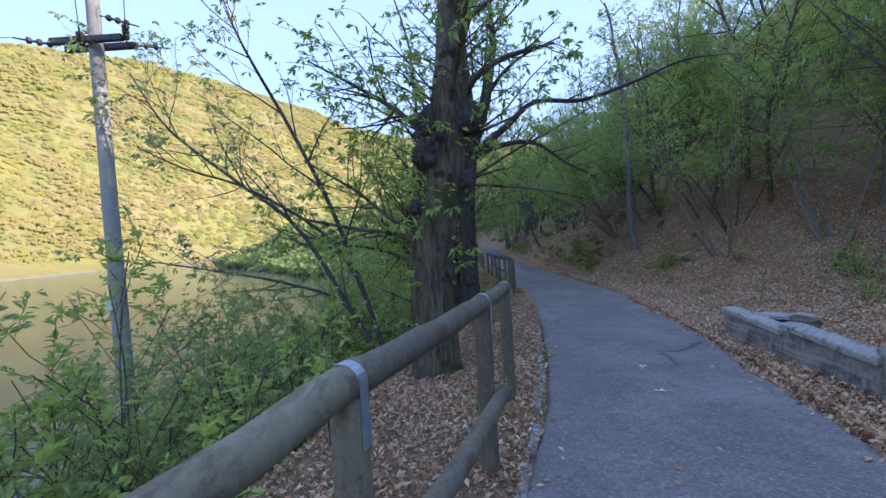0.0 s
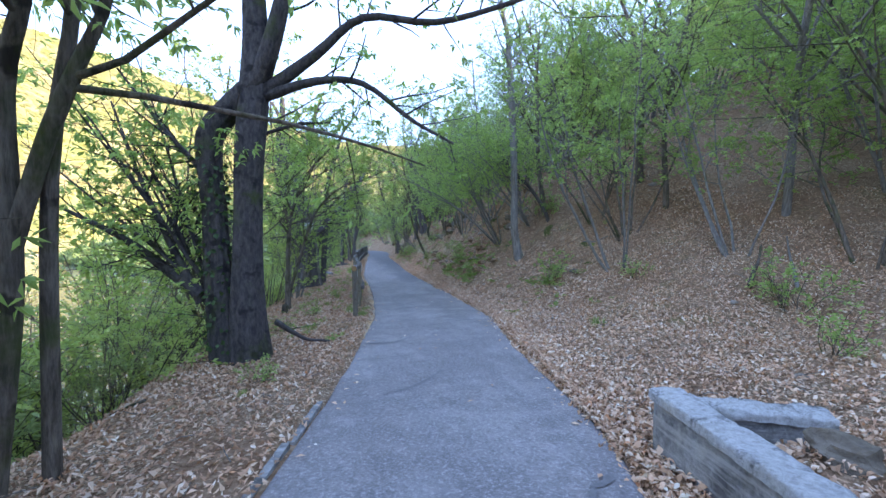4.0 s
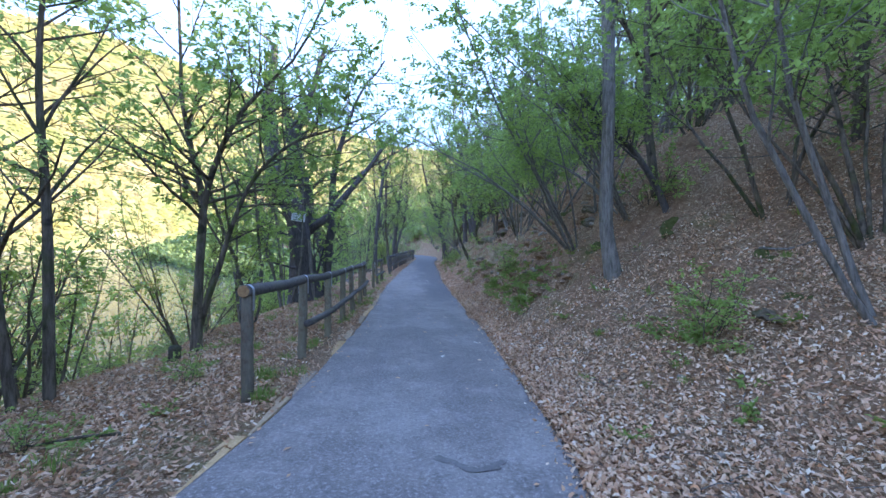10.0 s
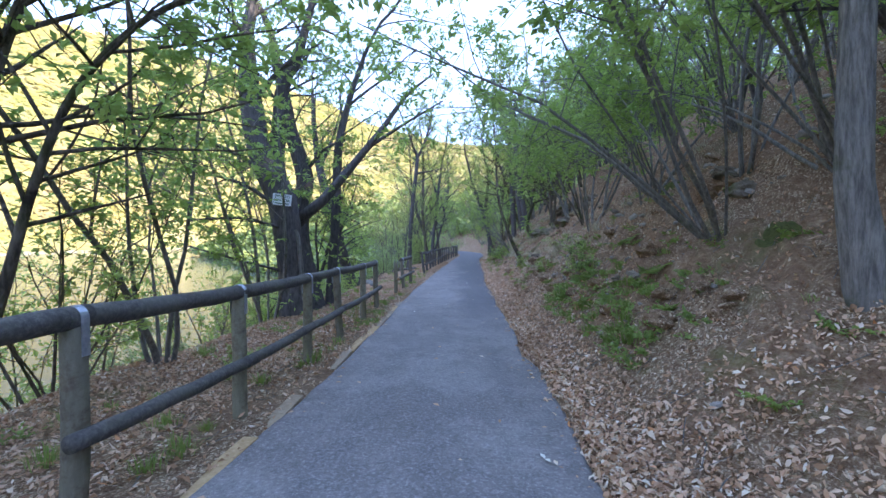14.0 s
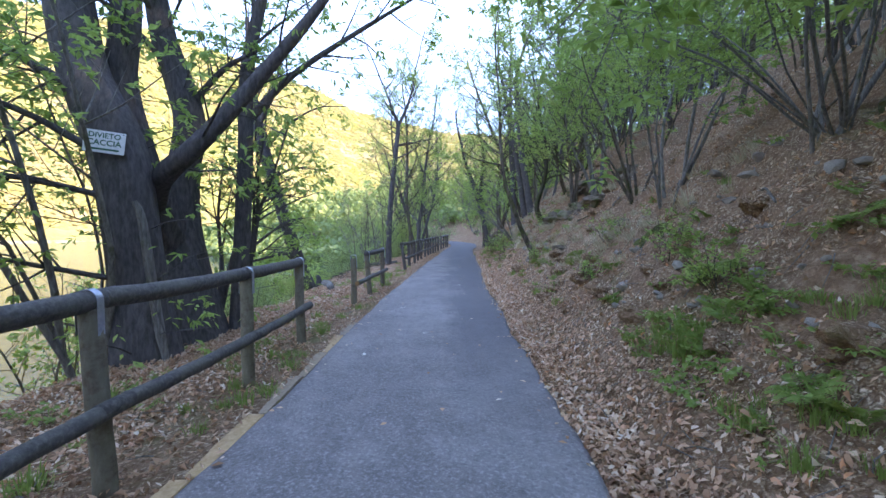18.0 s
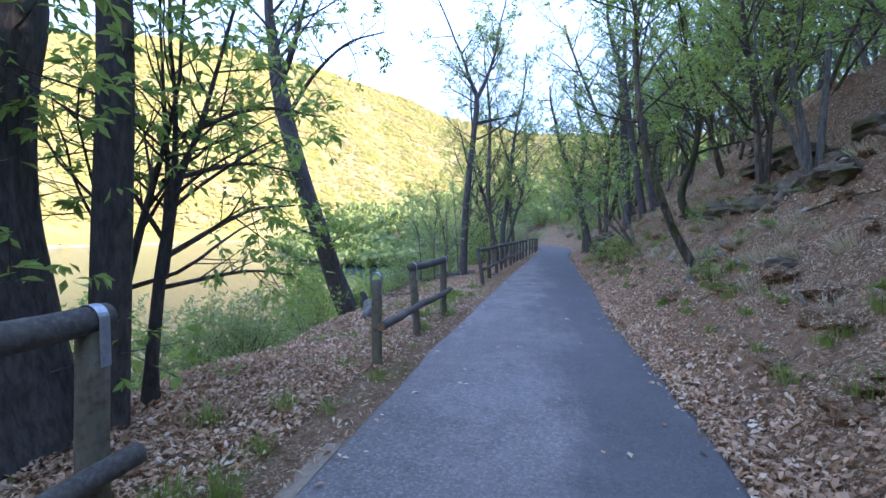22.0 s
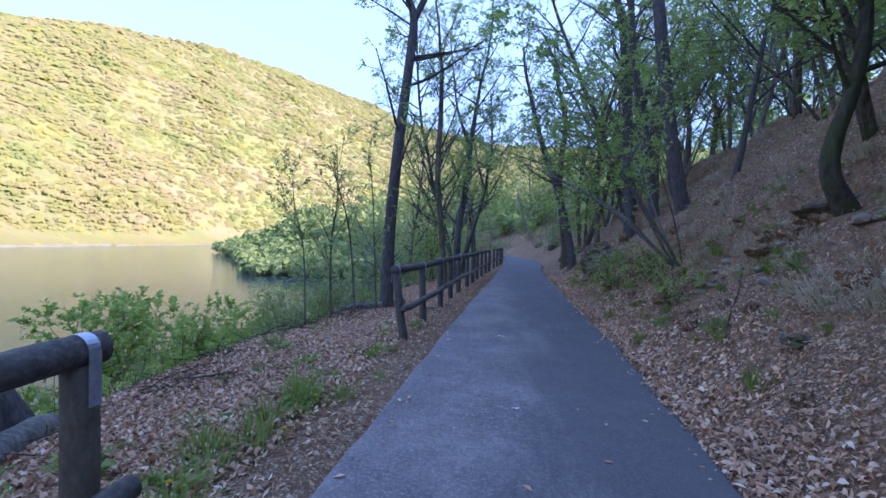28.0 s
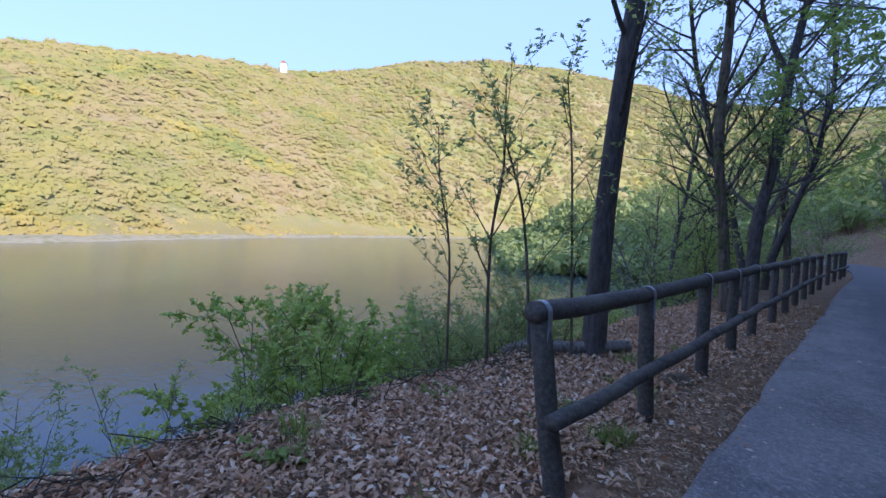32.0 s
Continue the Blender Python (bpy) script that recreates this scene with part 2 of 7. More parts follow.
    M["grass"] = foliage("grass_blade", (0.16, 0.25, 0.055), (0.24, 0.34, 0.085), (0.33, 0.40, 0.13), 0.55)
    M["fern"] = foliage("fern_leaf", (0.17, 0.26, 0.06), (0.24, 0.35, 0.085), (0.32, 0.40, 0.12), 0.45)
    M["straw"] = foliage("dry_grass_blade", (0.40, 0.34, 0.22), (0.54, 0.47, 0.32), (0.44, 0.41, 0.24), 0.3)
    M["thicket"] = foliage("thicket_leaf", (0.19, 0.26, 0.09), (0.26, 0.34, 0.12), (0.34, 0.41, 0.16), 0.45, 0.08)
    # dead leaves
    n = Nodes("dead_leaf", 0.75, spec=0.25)
    c = n.ramp(n.island(), (0.0, (0.28, 0.152, 0.088)), (0.25, (0.46, 0.266, 0.152)), (0.5, (0.615, 0.371, 0.233)), (0.75, (0.730, 0.51, 0.345)), (0.93, (0.740, 0.650, 0.52)), (1.0, (0.627, 0.273, 0.12)))
    c = n.mix(n.ramp(n.noise(1.1, 4), (0.45, (0, 0, 0)), (0.65, (0.740, 0.660, 0.560))), c, n.ramp(n.island(), (0.0, (0.26, 0.148, 0.088)), (1.0, (0.58, 0.365, 0.235))))
    n.colour(c)
    M["dead"] = n.see_through(c, 0.15).m
    # far woods: crowns of single trees differ in hue, stands of trees in tone
    for key in ("far", "hill"):
        n = Nodes("far_woods_crown" if key == "far" else "wooded_hillside", 0.85, spec=0.05)
        f = 1.3 if key == "far" else 0.95
        tone = lambda *c: tuple(min(x * f, 0.6) for x in c)
        sep = n.t.nodes.new("ShaderNodeSeparateColor")
        n.link(n.voronoi(0.17, "Color"), sep.inputs[0])
        pick = sep.outputs[0]
        green = n.ramp(pick, (0.0, tone(0.135, 0.195, 0.075)), (0.4, tone(0.19, 0.24, 0.085)), (0.75, tone(0.27, 0.275, 0.09)), (1.0, tone(0.40, 0.32, 0.07)))
        bare = n.ramp(pick, (0.0, tone(0.275, 0.215, 0.14)), (0.4, tone(0.33, 0.27, 0.17)), (0.7, tone(0.255, 0.235, 0.11)), (1.0, tone(0.205, 0.22, 0.085)))
        c = n.mix(n.ramp(n.noise(0.024, 8, 0.72), (0.44, (0, 0, 0)), (0.54, (1, 1, 1))), green, bare)
        c = n.mix(n.ramp(n.noise(0.9, 5, 0.8), (0.35, (0, 0, 0)), (0.7, (0.5, 0.5, 0.5))), c, tone(0.27, 0.24, 0.10))
        c = n.mix(0.5, c, n.ramp(n.noise(0.03, 4, 0.6), (0.36, tone(0.22, 0.25, 0.09)), (0.5, tone(0.29, 0.275, 0.105)), (0.64, tone(0.325, 0.28, 0.15))))
        # bare pale willows and reeds along the water
        low = n.t.nodes.new("ShaderNodeSeparateXYZ")
        n.link(n.co, low.inputs[0])
        wav = n.t.nodes.new("ShaderNodeMath")
        wav.operation = "MULTIPLY_ADD"
        wav.inputs[1].default_value = 14.0
        n.link(n.noise(0.12, 4, 0.7), wav.inputs[0])
        n.link(low.outputs[2], wav.inputs[2])
        band = n.t.nodes.new("ShaderNodeMapRange")
        band.inputs["From Min"].default_value, band.inputs["From Max"].default_value = 4.0, 9.5
        band.inputs["To Min"].default_value, band.inputs["To Max"].default_value = 0.75, 0.0
        n.link(wav.outputs[0], band.inputs["Value"])
        c = n.mix(band.outputs[0], c, n.ramp(n.noise(0.5, 4, 0.7), (0.35, tone(0.32, 0.25, 0.13)), (0.65, tone(0.28, 0.25, 0.06))))
        if key == "hill":
            c = n.mix(n.ramp(n.noise(0.05, 6, 0.8), (0.60, (0, 0, 0)), (0.70, (0.6, 0.6, 0.6))), c, (0.32, 0.27, 0.20))
            n.colour(c).bump(n.noise(0.6, 6, 0.85), 0.35, 1.0)
        else:
            n.colour(c).see_through(c, 0.42)
        M[key] = n.m
    # timber of the fence: weathered, green in places
    n = Nodes("fence_timber", 0.85, spec=0.2)
    v = n.mapped((1.0, 1.0, 0.35))
    g = n.noise(26, 6, 0.7, v)
    c = n.ramp(g, (0.25, (0.10, 0.082, 0.06)), (0.5, (0.19, 0.165, 0.118)), (0.75, (0.33, 0.295, 0.22)))
    c = n.mix(n.ramp(n.noise(3.1, 4), (0.45, (0, 0, 0)), (0.7, (0.55, 0.55, 0.55))), c, (0.14, 0.135, 0.095))
    c = n.mix(0.5, c, n.ramp(n.each(), (0.0, (0.10, 0.09, 0.08)), (0.6, (0.19, 0.17, 0.13)), (1.0, (0.30, 0.28, 0.19))))
    worn = n.ramp(n.noise(5.5, 7, 0.75, n.mapped((1.0, 0.5, 1.0))), (0.50, (0, 0, 0)), (0.60, (0.75, 0.75, 0.75)))
    c = n.mix(worn, c, n.ramp(g, (0.3, (0.07, 0.048, 0.036)), (0.7, (0.17, 0.115, 0.078))))
    M["timber"] = n.colour(c).bump(g, 0.6, 0.01).m
    n = Nodes("dark_timber", 0.8, spec=0.25)
    g = n.noise(34, 6, 0.7)
    c = n.ramp(g, (0.25, (0.045, 0.042, 0.043)), (0.5, (0.095, 0.087, 0.08)), (0.8, (0.20, 0.185, 0.165)))
    M["timber_dark"] = n.colour(n.mix(n.ramp(n.noise(2.7, 4), (0.5, (0, 0, 0)), (0.72, (0.6, 0.6, 0.6))), c, (0.16, 0.15, 0.12))).bump(g, 0.6, 0.01).m
    n = Nodes("cut_wood", 0.8)
    M["cut_wood"] = n.colour(n.ramp(n.noise(40), (0.3, (0.24, 0.13, 0.06)), (0.7, (0.42, 0.26, 0.13)))).m
    n = Nodes("galvanised_steel", 0.42, 0.85)
    M["steel"] = n.colour(n.ramp(n.noise(35, 4), (0.3, (0.34, 0.38, 0.45)), (0.7, (0.52, 0.56, 0.62)))).rough(n.noise(14), 0.35, 0.6).m
    # old concrete
    n = Nodes("old_concrete", 0.95, spec=0.15)
    g = n.noise(14, 8, 0.75)
    c = n.ramp(g, (0.25, (0.11, 0.105, 0.1)), (0.5, (0.26, 0.25, 0.235)), (0.75, (0.42, 0.41, 0.39)))
    c = n.mix(n.ramp(n.noise(3.2, 6, 0.7), (0.48, (0, 0, 0)), (0.62, (0.9, 0.9, 0.9))), c, n.ramp(g, (0.3, (0.045, 0.043, 0.045)), (0.7, (0.13, 0.125, 0.12))))
    course = n.noise(3.0, 5, 0.7, n.mapped((0.4, 0.4, 6.0)))  # marks of the boards it was cast in
    c = n.mix(n.ramp(course, (0.5, (0, 0, 0)), (0.62, (0.6, 0.6, 0.6))), c, (0.42, 0.40, 0.37))
    M["concrete"] = n.colour(c).bump(n.mix(0.5, g, course), 1.0, 0.03).m
    n = Nodes("coping_concrete", 0.95, spec=0.15)
    g = n.noise(26, 8, 0.8)
    c = n.ramp(g, (0.3, (0.22, 0.215, 0.205)), (0.5, (0.40, 0.39, 0.37)), (0.7, (0.56, 0.55, 0.53)))
    c = n.mix(n.ramp(n.noise(7, 6, 0.75), (0.55, (0, 0, 0)), (0.66, (0.85, 0.85, 0.85))), c, (0.09, 0.088, 0.085))
    M["coping"] = n.colour(c).bump(g, 1.0, 0.02).m
    n = Nodes("kerb_concrete", 0.95, spec=0.15)
    g = n.noise(22, 6, 0.7)
    c = n.ramp(g, (0.3, (0.36, 0.225, 0.11)), (0.7, (0.56, 0.39, 0.22)))
    M["kerb"] = n.colour(n.mix(n.ramp(n.each(), (0.4, (0, 0, 0)), (1.0, (0.7, 0.7, 0.7))), c, n.ramp(g, (0.3, (0.15, 0.14, 0.13)), (0.7, (0.27, 0.25, 0.23))))).bump(g, 0.7, 0.01).m
    n = Nodes("pole_concrete", 0.85, spec=0.2)
    M["pole"] = n.colour(n.ramp(n.noise(9, 6, 0.7), (0.3, (0.30, 0.29, 0.29)), (0.7, (0.42, 0.41, 0.41)))).bump(n.noise(60), 0.3, 0.005).m
    # rock
    n = Nodes("slope_rock", 0.9, spec=0.2)
    g = n.noise(5, 8, 0.75)
    c = n.ramp(g, (0.25, (0.06, 0.048, 0.036)), (0.5, (0.16, 0.128, 0.095)), (0.75, (0.30, 0.25, 0.195)))
    M["rock"] = n.colour(n.mix(n.ramp(n.noise(1.9, 5), (0.52, (0, 0, 0)), (0.66, (0.85, 0.85, 0.85))), c, (0.06, 0.085, 0.02))).bump(g, 1.0, 0.06).m
    n = Nodes("pale_stone", 0.9, spec=0.2)
    c = n.ramp(n.noise(9, 6, 0.7), (0.3, (0.24, 0.21, 0.18)), (0.7, (0.47, 0.43, 0.38)))
    M["stone"] = n.colour(n.mix(n.each(), c, (0.26, 0.22, 0.18))).bump(n.noise(25, 5), 0.7, 0.02).m
    n = Nodes("moss", 0.95, spec=0.1)
    M["moss"] = n.colour(n.ramp(n.noise(18, 5), (0.3, (0.06, 0.07, 0.022)), (0.7, (0.13, 0.14, 0.05)))).bump(n.noise(60, 4), 1.0, 0.03).m
    n = Nodes("white_enamel", 0.45)
    M["white"] = n.colour(n.ramp(n.noise(20, 4), (0.3, (0.62, 0.64, 0.66)), (0.7, (0.78, 0.79, 0.8)))).m
    n = Nodes("green_print", 0.6)
    M["green"] = n.colour((0.03, 0.12, 0.07)).m
    n = Nodes("dark_metal", 0.55, 0.5)
    M["dark_metal"] = n.colour(n.ramp(n.noise(20), (0.3, (0.05, 0.05, 0.055)), (0.7, (0.11, 0.11, 0.12)))).m
    n = Nodes("yellow_petal", 0.6)
    M["yellow"] = n.colour((0.75, 0.55, 0.03)).m
    n = Nodes("pale_paper", 0.7)
    M["pale"] = n.colour(n.ramp(n.noise(30), (0.3, (0.5, 0.47, 0.4)), (0.7, (0.66, 0.64, 0.58)))).m
    n = Nodes("house_plaster", 0.85)
    M["plaster"] = n.colour(n.ramp(n.noise(0.6), (0.3, (0.62, 0.56, 0.48)), (0.7, (0.74, 0.68, 0.6)))).m
    n = Nodes("roof_tile", 0.85)
    M["roof"] = n.colour(n.ramp(n.noise(1.5), (0.3, (0.22, 0.1, 0.06)), (0.7, (0.34, 0.17, 0.1)))).m
    return M


M = make_materials()


# ---- mesh helpers ----
class Acc:
    """Collects vertices and faces for one mesh."""

    def __init__(self):
        self.v, self.q, self.t, self.n = [], [], [], 0

    def add(self, verts, quads=None, tris=None):
        verts = np.asarray(verts, float).reshape(-1, 3)
        self.v.append(verts)
        if quads is not None and len(quads):
            self.q.append(np.asarray(quads, int) + self.n)
        if tris is not None and len(tris):
            self.t.append(np.asarray(tris, int) + self.n)
        self.n += len(verts)

    def mesh(self, name, materials, smooth=True):
        me = bpy.data.meshes.new(name)
        v = np.concatenate(self.v) if self.v else np.zeros((0, 3))
        f = (np.concatenate(self.q).tolist() if self.q else []) + (np.concatenate(self.t).tolist() if self.t else [])
        me.from_pydata(v.tolist(), [], f)
        for m in materials if isinstance(materials, (list, tuple)) else [materials]:
            me.materials.append(m)
        if smooth:
            me.polygons.foreach_set("use_smooth", np.ones(len(me.polygons), bool))
        me.update()
        return me


def part(name, acc, material, parent=None, label="", smooth=True, at=None):
    """One mesh object, under a thing or a part."""
    me = acc if isinstance(acc, bpy.types.Mesh) else acc.mesh(name, material, smooth)
    ob = new(name, me)
    if at is not None:
        ob.matrix_basis = at
    ob.parent = parent
    return tagged(ob, label)


def thing(name, at, label, category, group="", kind=""):
    """An Empty at the base of a thing, which carries its parts."""
    ob = new(name)
    ob.empty_display_size = 0.1
    ob.matrix_basis = at if isinstance(at, Matrix) else Matrix.Translation(at)
    return tagged(ob, label, category, group, kind)


def unit(a):
    a = np.asarray(a, float)
    return a / (np.linalg.norm(a, axis=-1, keepdims=True) + 1e-9)


def smooth_line(pts, per=4):
    """A Catmull-Rom line through rows of numbers (place and radius)."""
    p = np.asarray(pts, float)
    p = np.vstack([2 * p[0] - p[1], p, 2 * p[-1] - p[-2]])
    out = []
    for i in range(1, len(p) - 2):
        for k in range(per):
            t = k / per
            out.append(0.5 * (2 * p[i] + (p[i + 1] - p[i - 1]) * t + (2 * p[i - 1] - 5 * p[i] + 4 * p[i + 1] - p[i + 2]) * t * t + (3 * p[i] - p[i - 1] - 3 * p[i + 1] + p[i + 2]) * t ** 3))
    out.append(p[-2])
    return np.array(out)


def tube(acc, pts, rad, sides=6, lumps=0.0, rng=None, caps=False):
    """A round limb along a line."""
    pts, rad = np.asarray(pts, float), np.asarray(rad, float)
    k = len(pts)
    tan = unit(np.gradient(pts, axis=0))
    n = np.cross(tan[0], (0.31, 0.95, 0.05) if abs(tan[0][1]) < 0.9 else (1.0, 0.1, 0.0))
    n /= np.linalg.norm(n) + 1e-9
    ang = np.arange(sides) * 2 * np.pi / sides
    ca, sa = np.cos(ang)[:, None], np.sin(ang)[:, None]
    rows = []
    ph = rng.uniform(0, 6.28, 4) if lumps else None
    for i in range(k):
        n = n - tan[i] * (n @ tan[i])
        n /= np.linalg.norm(n) + 1e-9
        b = np.cross(tan[i], n)
        r = rad[i]
        if lumps:
            s = i / max(1, k - 1) * 9
            furrow = 0.035 * np.sin(9 * ang + ph[1] + 0.9 * np.sin(s * 0.8)) + 0.025 * np.sin(14 * ang + ph[3] - 1.1 * np.sin(s * 1.3 + 1)) if sides > 20 else 0.0
            r = (r * (1 + lumps * (np.sin(3 * ang + ph[0] + s * 0.3) * 0.5 + np.sin(5 * ang + ph[1] - s * 0.5) * 0.3 + np.sin(2 * ang + ph[2] + s) * 0.4 + np.sin(s * 2.3 + ph[3]) * 0.25) + furrow))[:, None]
        rows.append(pts[i] + r * (ca * n + sa * b))
    v = np.concatenate(rows)
    i, j = np.meshgrid(np.arange(k - 1), np.arange(sides), indexing="ij")
    i, j = i.ravel(), j.ravel()
    j2 = (j + 1) % sides
    q = np.stack([i * sides + j, i * sides + j2, (i + 1) * sides + j2, (i + 1) * sides + j], 1)
    if not caps:
        acc.add(v, q)
        return
    v = np.vstack([v, pts[0], pts[-1]])
    a, a2 = np.arange(sides), (np.arange(sides) + 1) % sides
    t = np.vstack([np.stack([a2, a, np.full(sides, k * sides)], 1), np.stack([(k - 1) * sides + a, (k - 1) * sides + a2, np.full(sides, k * sides + 1)], 1)])
    acc.add(v, q, t)


def leaves(acc, centre, way, up, size, width=0.5, fold=0.12):
    """Single leaves: four corners each, folded along the rib."""
    centre, way = np.asarray(centre, float), unit(way)
    side = unit(np.cross(way, up))
    nrm = np.cross(side, way)
    s = np.asarray(size, float)[:, None]
    a = centre
    b = centre + way * s * 0.5 + side * s * width * 0.5 + nrm * s * fold
    c = centre + way * s
    d = centre + way * s * 0.5 - side * s * width * 0.5 + nrm * s * fold
    m = len(centre)
    v = np.stack([a, b, c, d], 1).reshape(-1, 3)
    k = np.arange(m)[:, None] * 4
    acc.add(v, None, np.vstack([k + np.array([[0, 1, 2]]), k + np.array([[0, 2, 3]])]))


def box(acc, lo, hi, bevel=0.0):
    """A box with chamfered edges, in the mesh's own axes."""
    bm = bmesh.new()
    bmesh.ops.create_cube(bm, size=1.0)
    lo, hi = Vector(lo), Vector(hi)
    for v in bm.verts:
        v.co = Vector([lo[i] + (v.co[i] + 0.5) * (hi[i] - lo[i]) for i in range(3)])
    if bevel:
        bmesh.ops.bevel(bm, geom=bm.edges[:], offset=bevel, segments=2, affect="EDGES", profile=0.6)
    bm.verts.index_update()
    v = np.array([x.co[:] for x in bm.verts])
    acc.add(v, [[x.index for x in f.verts] for f in bm.faces if len(f.verts) == 4], [[x.index for x in f.verts] for f in bm.faces if len(f.verts) == 3])
    bm.free()


# ---- plan: the path and its banks ----
LEFT_EDGE = [(-14, -4.6), (-6, -2.1), (0, -0.32), (2.5, 0.43), (4.9, 1.14), (8.4, 1.83), (9.3, 2.02), (11.2, 2.31), (12.5, 2.5), (13.9, 2.70), (16, 2.82), (18.4, 2.9), (22, 2.98), (25.5, 2.97), (28, 2.98), (30, 3.08), (32.5, 3.25), (35.7, 3.4), (42, 3.8), (51, 4.4), (58, 5.0), (64, 5.0), (70, 3.6), (78, 0.0), (90, -8.0), (110, -22.0), (150, -55.0), (220, -80.0), (1200, -90.0)]
RIGHT_EDGE = [(-14, -2.0), (-6, 0.5), (0, 1.9), (2.35, 2.6), (4.3, 3.38), (7.7, 4.2), (9, 4.49), (11, 4.75), (12.7, 5.1), (15.2, 5.33), (19, 5.44), (22, 5.5), (26, 5.58), (31.7, 5.7), (35.7, 5.95), (42, 6.2), (51.5, 6.6), (58, 7.4), (64, 7.6), (70, 6.4), (78, 2.9), (90, -5.0), (110, -19.0), (150, -52.0), (220, -77.0), (1200, -87.0)]
ROAD_Z = [(-14, 0.25), (0, 0.0), (2.5, -0.12), (4.9, -0.28), (8.4, -0.41), (11.2, -0.49), (13.9, -0.56), (16.2, -0.63), (18.5, -0.69), (22, -0.74), (25.5, -0.81), (30, -0.83), (33, -0.81), (60, -0.81), (90, -0.6), (1200, -0.6)]
WATER_Z = -4.1


def table(rows, y):
    a = np.array(rows)
    return np.interp(y, a[:, 0], a[:, 1])


def left_edge(y):
    return (table(LEFT_EDGE, y - 0.8) + table(LEFT_EDGE, y) + table(LEFT_EDGE, y + 0.8)) / 3


def right_edge(y):
    return (table(RIGHT_EDGE, y - 0.8) + table(RIGHT_EDGE, y) + table(RIGHT_EDGE, y + 0.8)) / 3


def road_z(y):
    return (table(ROAD_Z, y - 1) + table(ROAD_Z, y) + table(ROAD_Z, y + 1)) / 3


def rolling(x, y, a=0.0):
    """Gentle unevenness, about -1 to 1."""
    return (np.sin(x * 1.31 + y * 0.73 + a) + np.sin(-x * 0.57 + y * 1.67 + 1.3 + a) + np.sin(x * 2.9 + y * 2.1 + 0.4) * 0.5 + np.sin(x * 4.7 - y * 3.9 + 2.0) * 0.3 + np.sin(-x * 7.3 + y * 6.1) * 0.2) / 3


VERGE = [(-10, 1.1), (0, 1.3), (6, 2.0), (11, 2.3), (15, 3.0), (18, 2.8), (24, 2.5), (29, 2.1), (33, 2.6), (40, 2.2), (60, 2.0), (1200, 2.0)]
SHOULDER = [(-10, 2.0), (9, 2.0), (12, 1.6), (14.5, 1.0), (17, 0.4), (20, 0.35), (1200, 0.4)]
RISE = [(-10, 0.08), (6, 0.09), (9, 0.11), (12, 0.24), (14.5, 0.42), (16.5, 0.56), (19, 0.88), (24, 0.92), (28, 0.82), (31, 0.80), (34, 0.98), (38, 1.0), (45, 0.85), (60, 0.7), (75, 0.5), (100, 0.25), (1200, 0.2)]
HILL = [(-400, 0.47), (40, 0.47), (55, 0.44), (70, 0.34), (90, 0.27), (140, 0.2), (300, 0.15), (1200, 0.1)]
# the far side of the valley, seen from the path: azimuth, distance of the shore, height of the skyline in degrees
FAR = [(-180, 190, 12.0), (-140, 130, 13.0), (-110, 104, 14.0), (-88, 102, 15.7), (-80, 112, 17.0), (-69, 138, 18.2), (-62, 160, 18.0), (-58, 172, 18.3), (-53, 190, 19.1), (-46, 212, 20.5), (-36, 262, 20.8), (-27, 300, 19.4), (-20, 330, 17.5), (-17, 340, 16.8), (-12, 360, 14.6), (0, 420, 12.0), (30, 520, 10.0), (180, 600, 8.0)]
CENTRE = (4.0, 30.0)


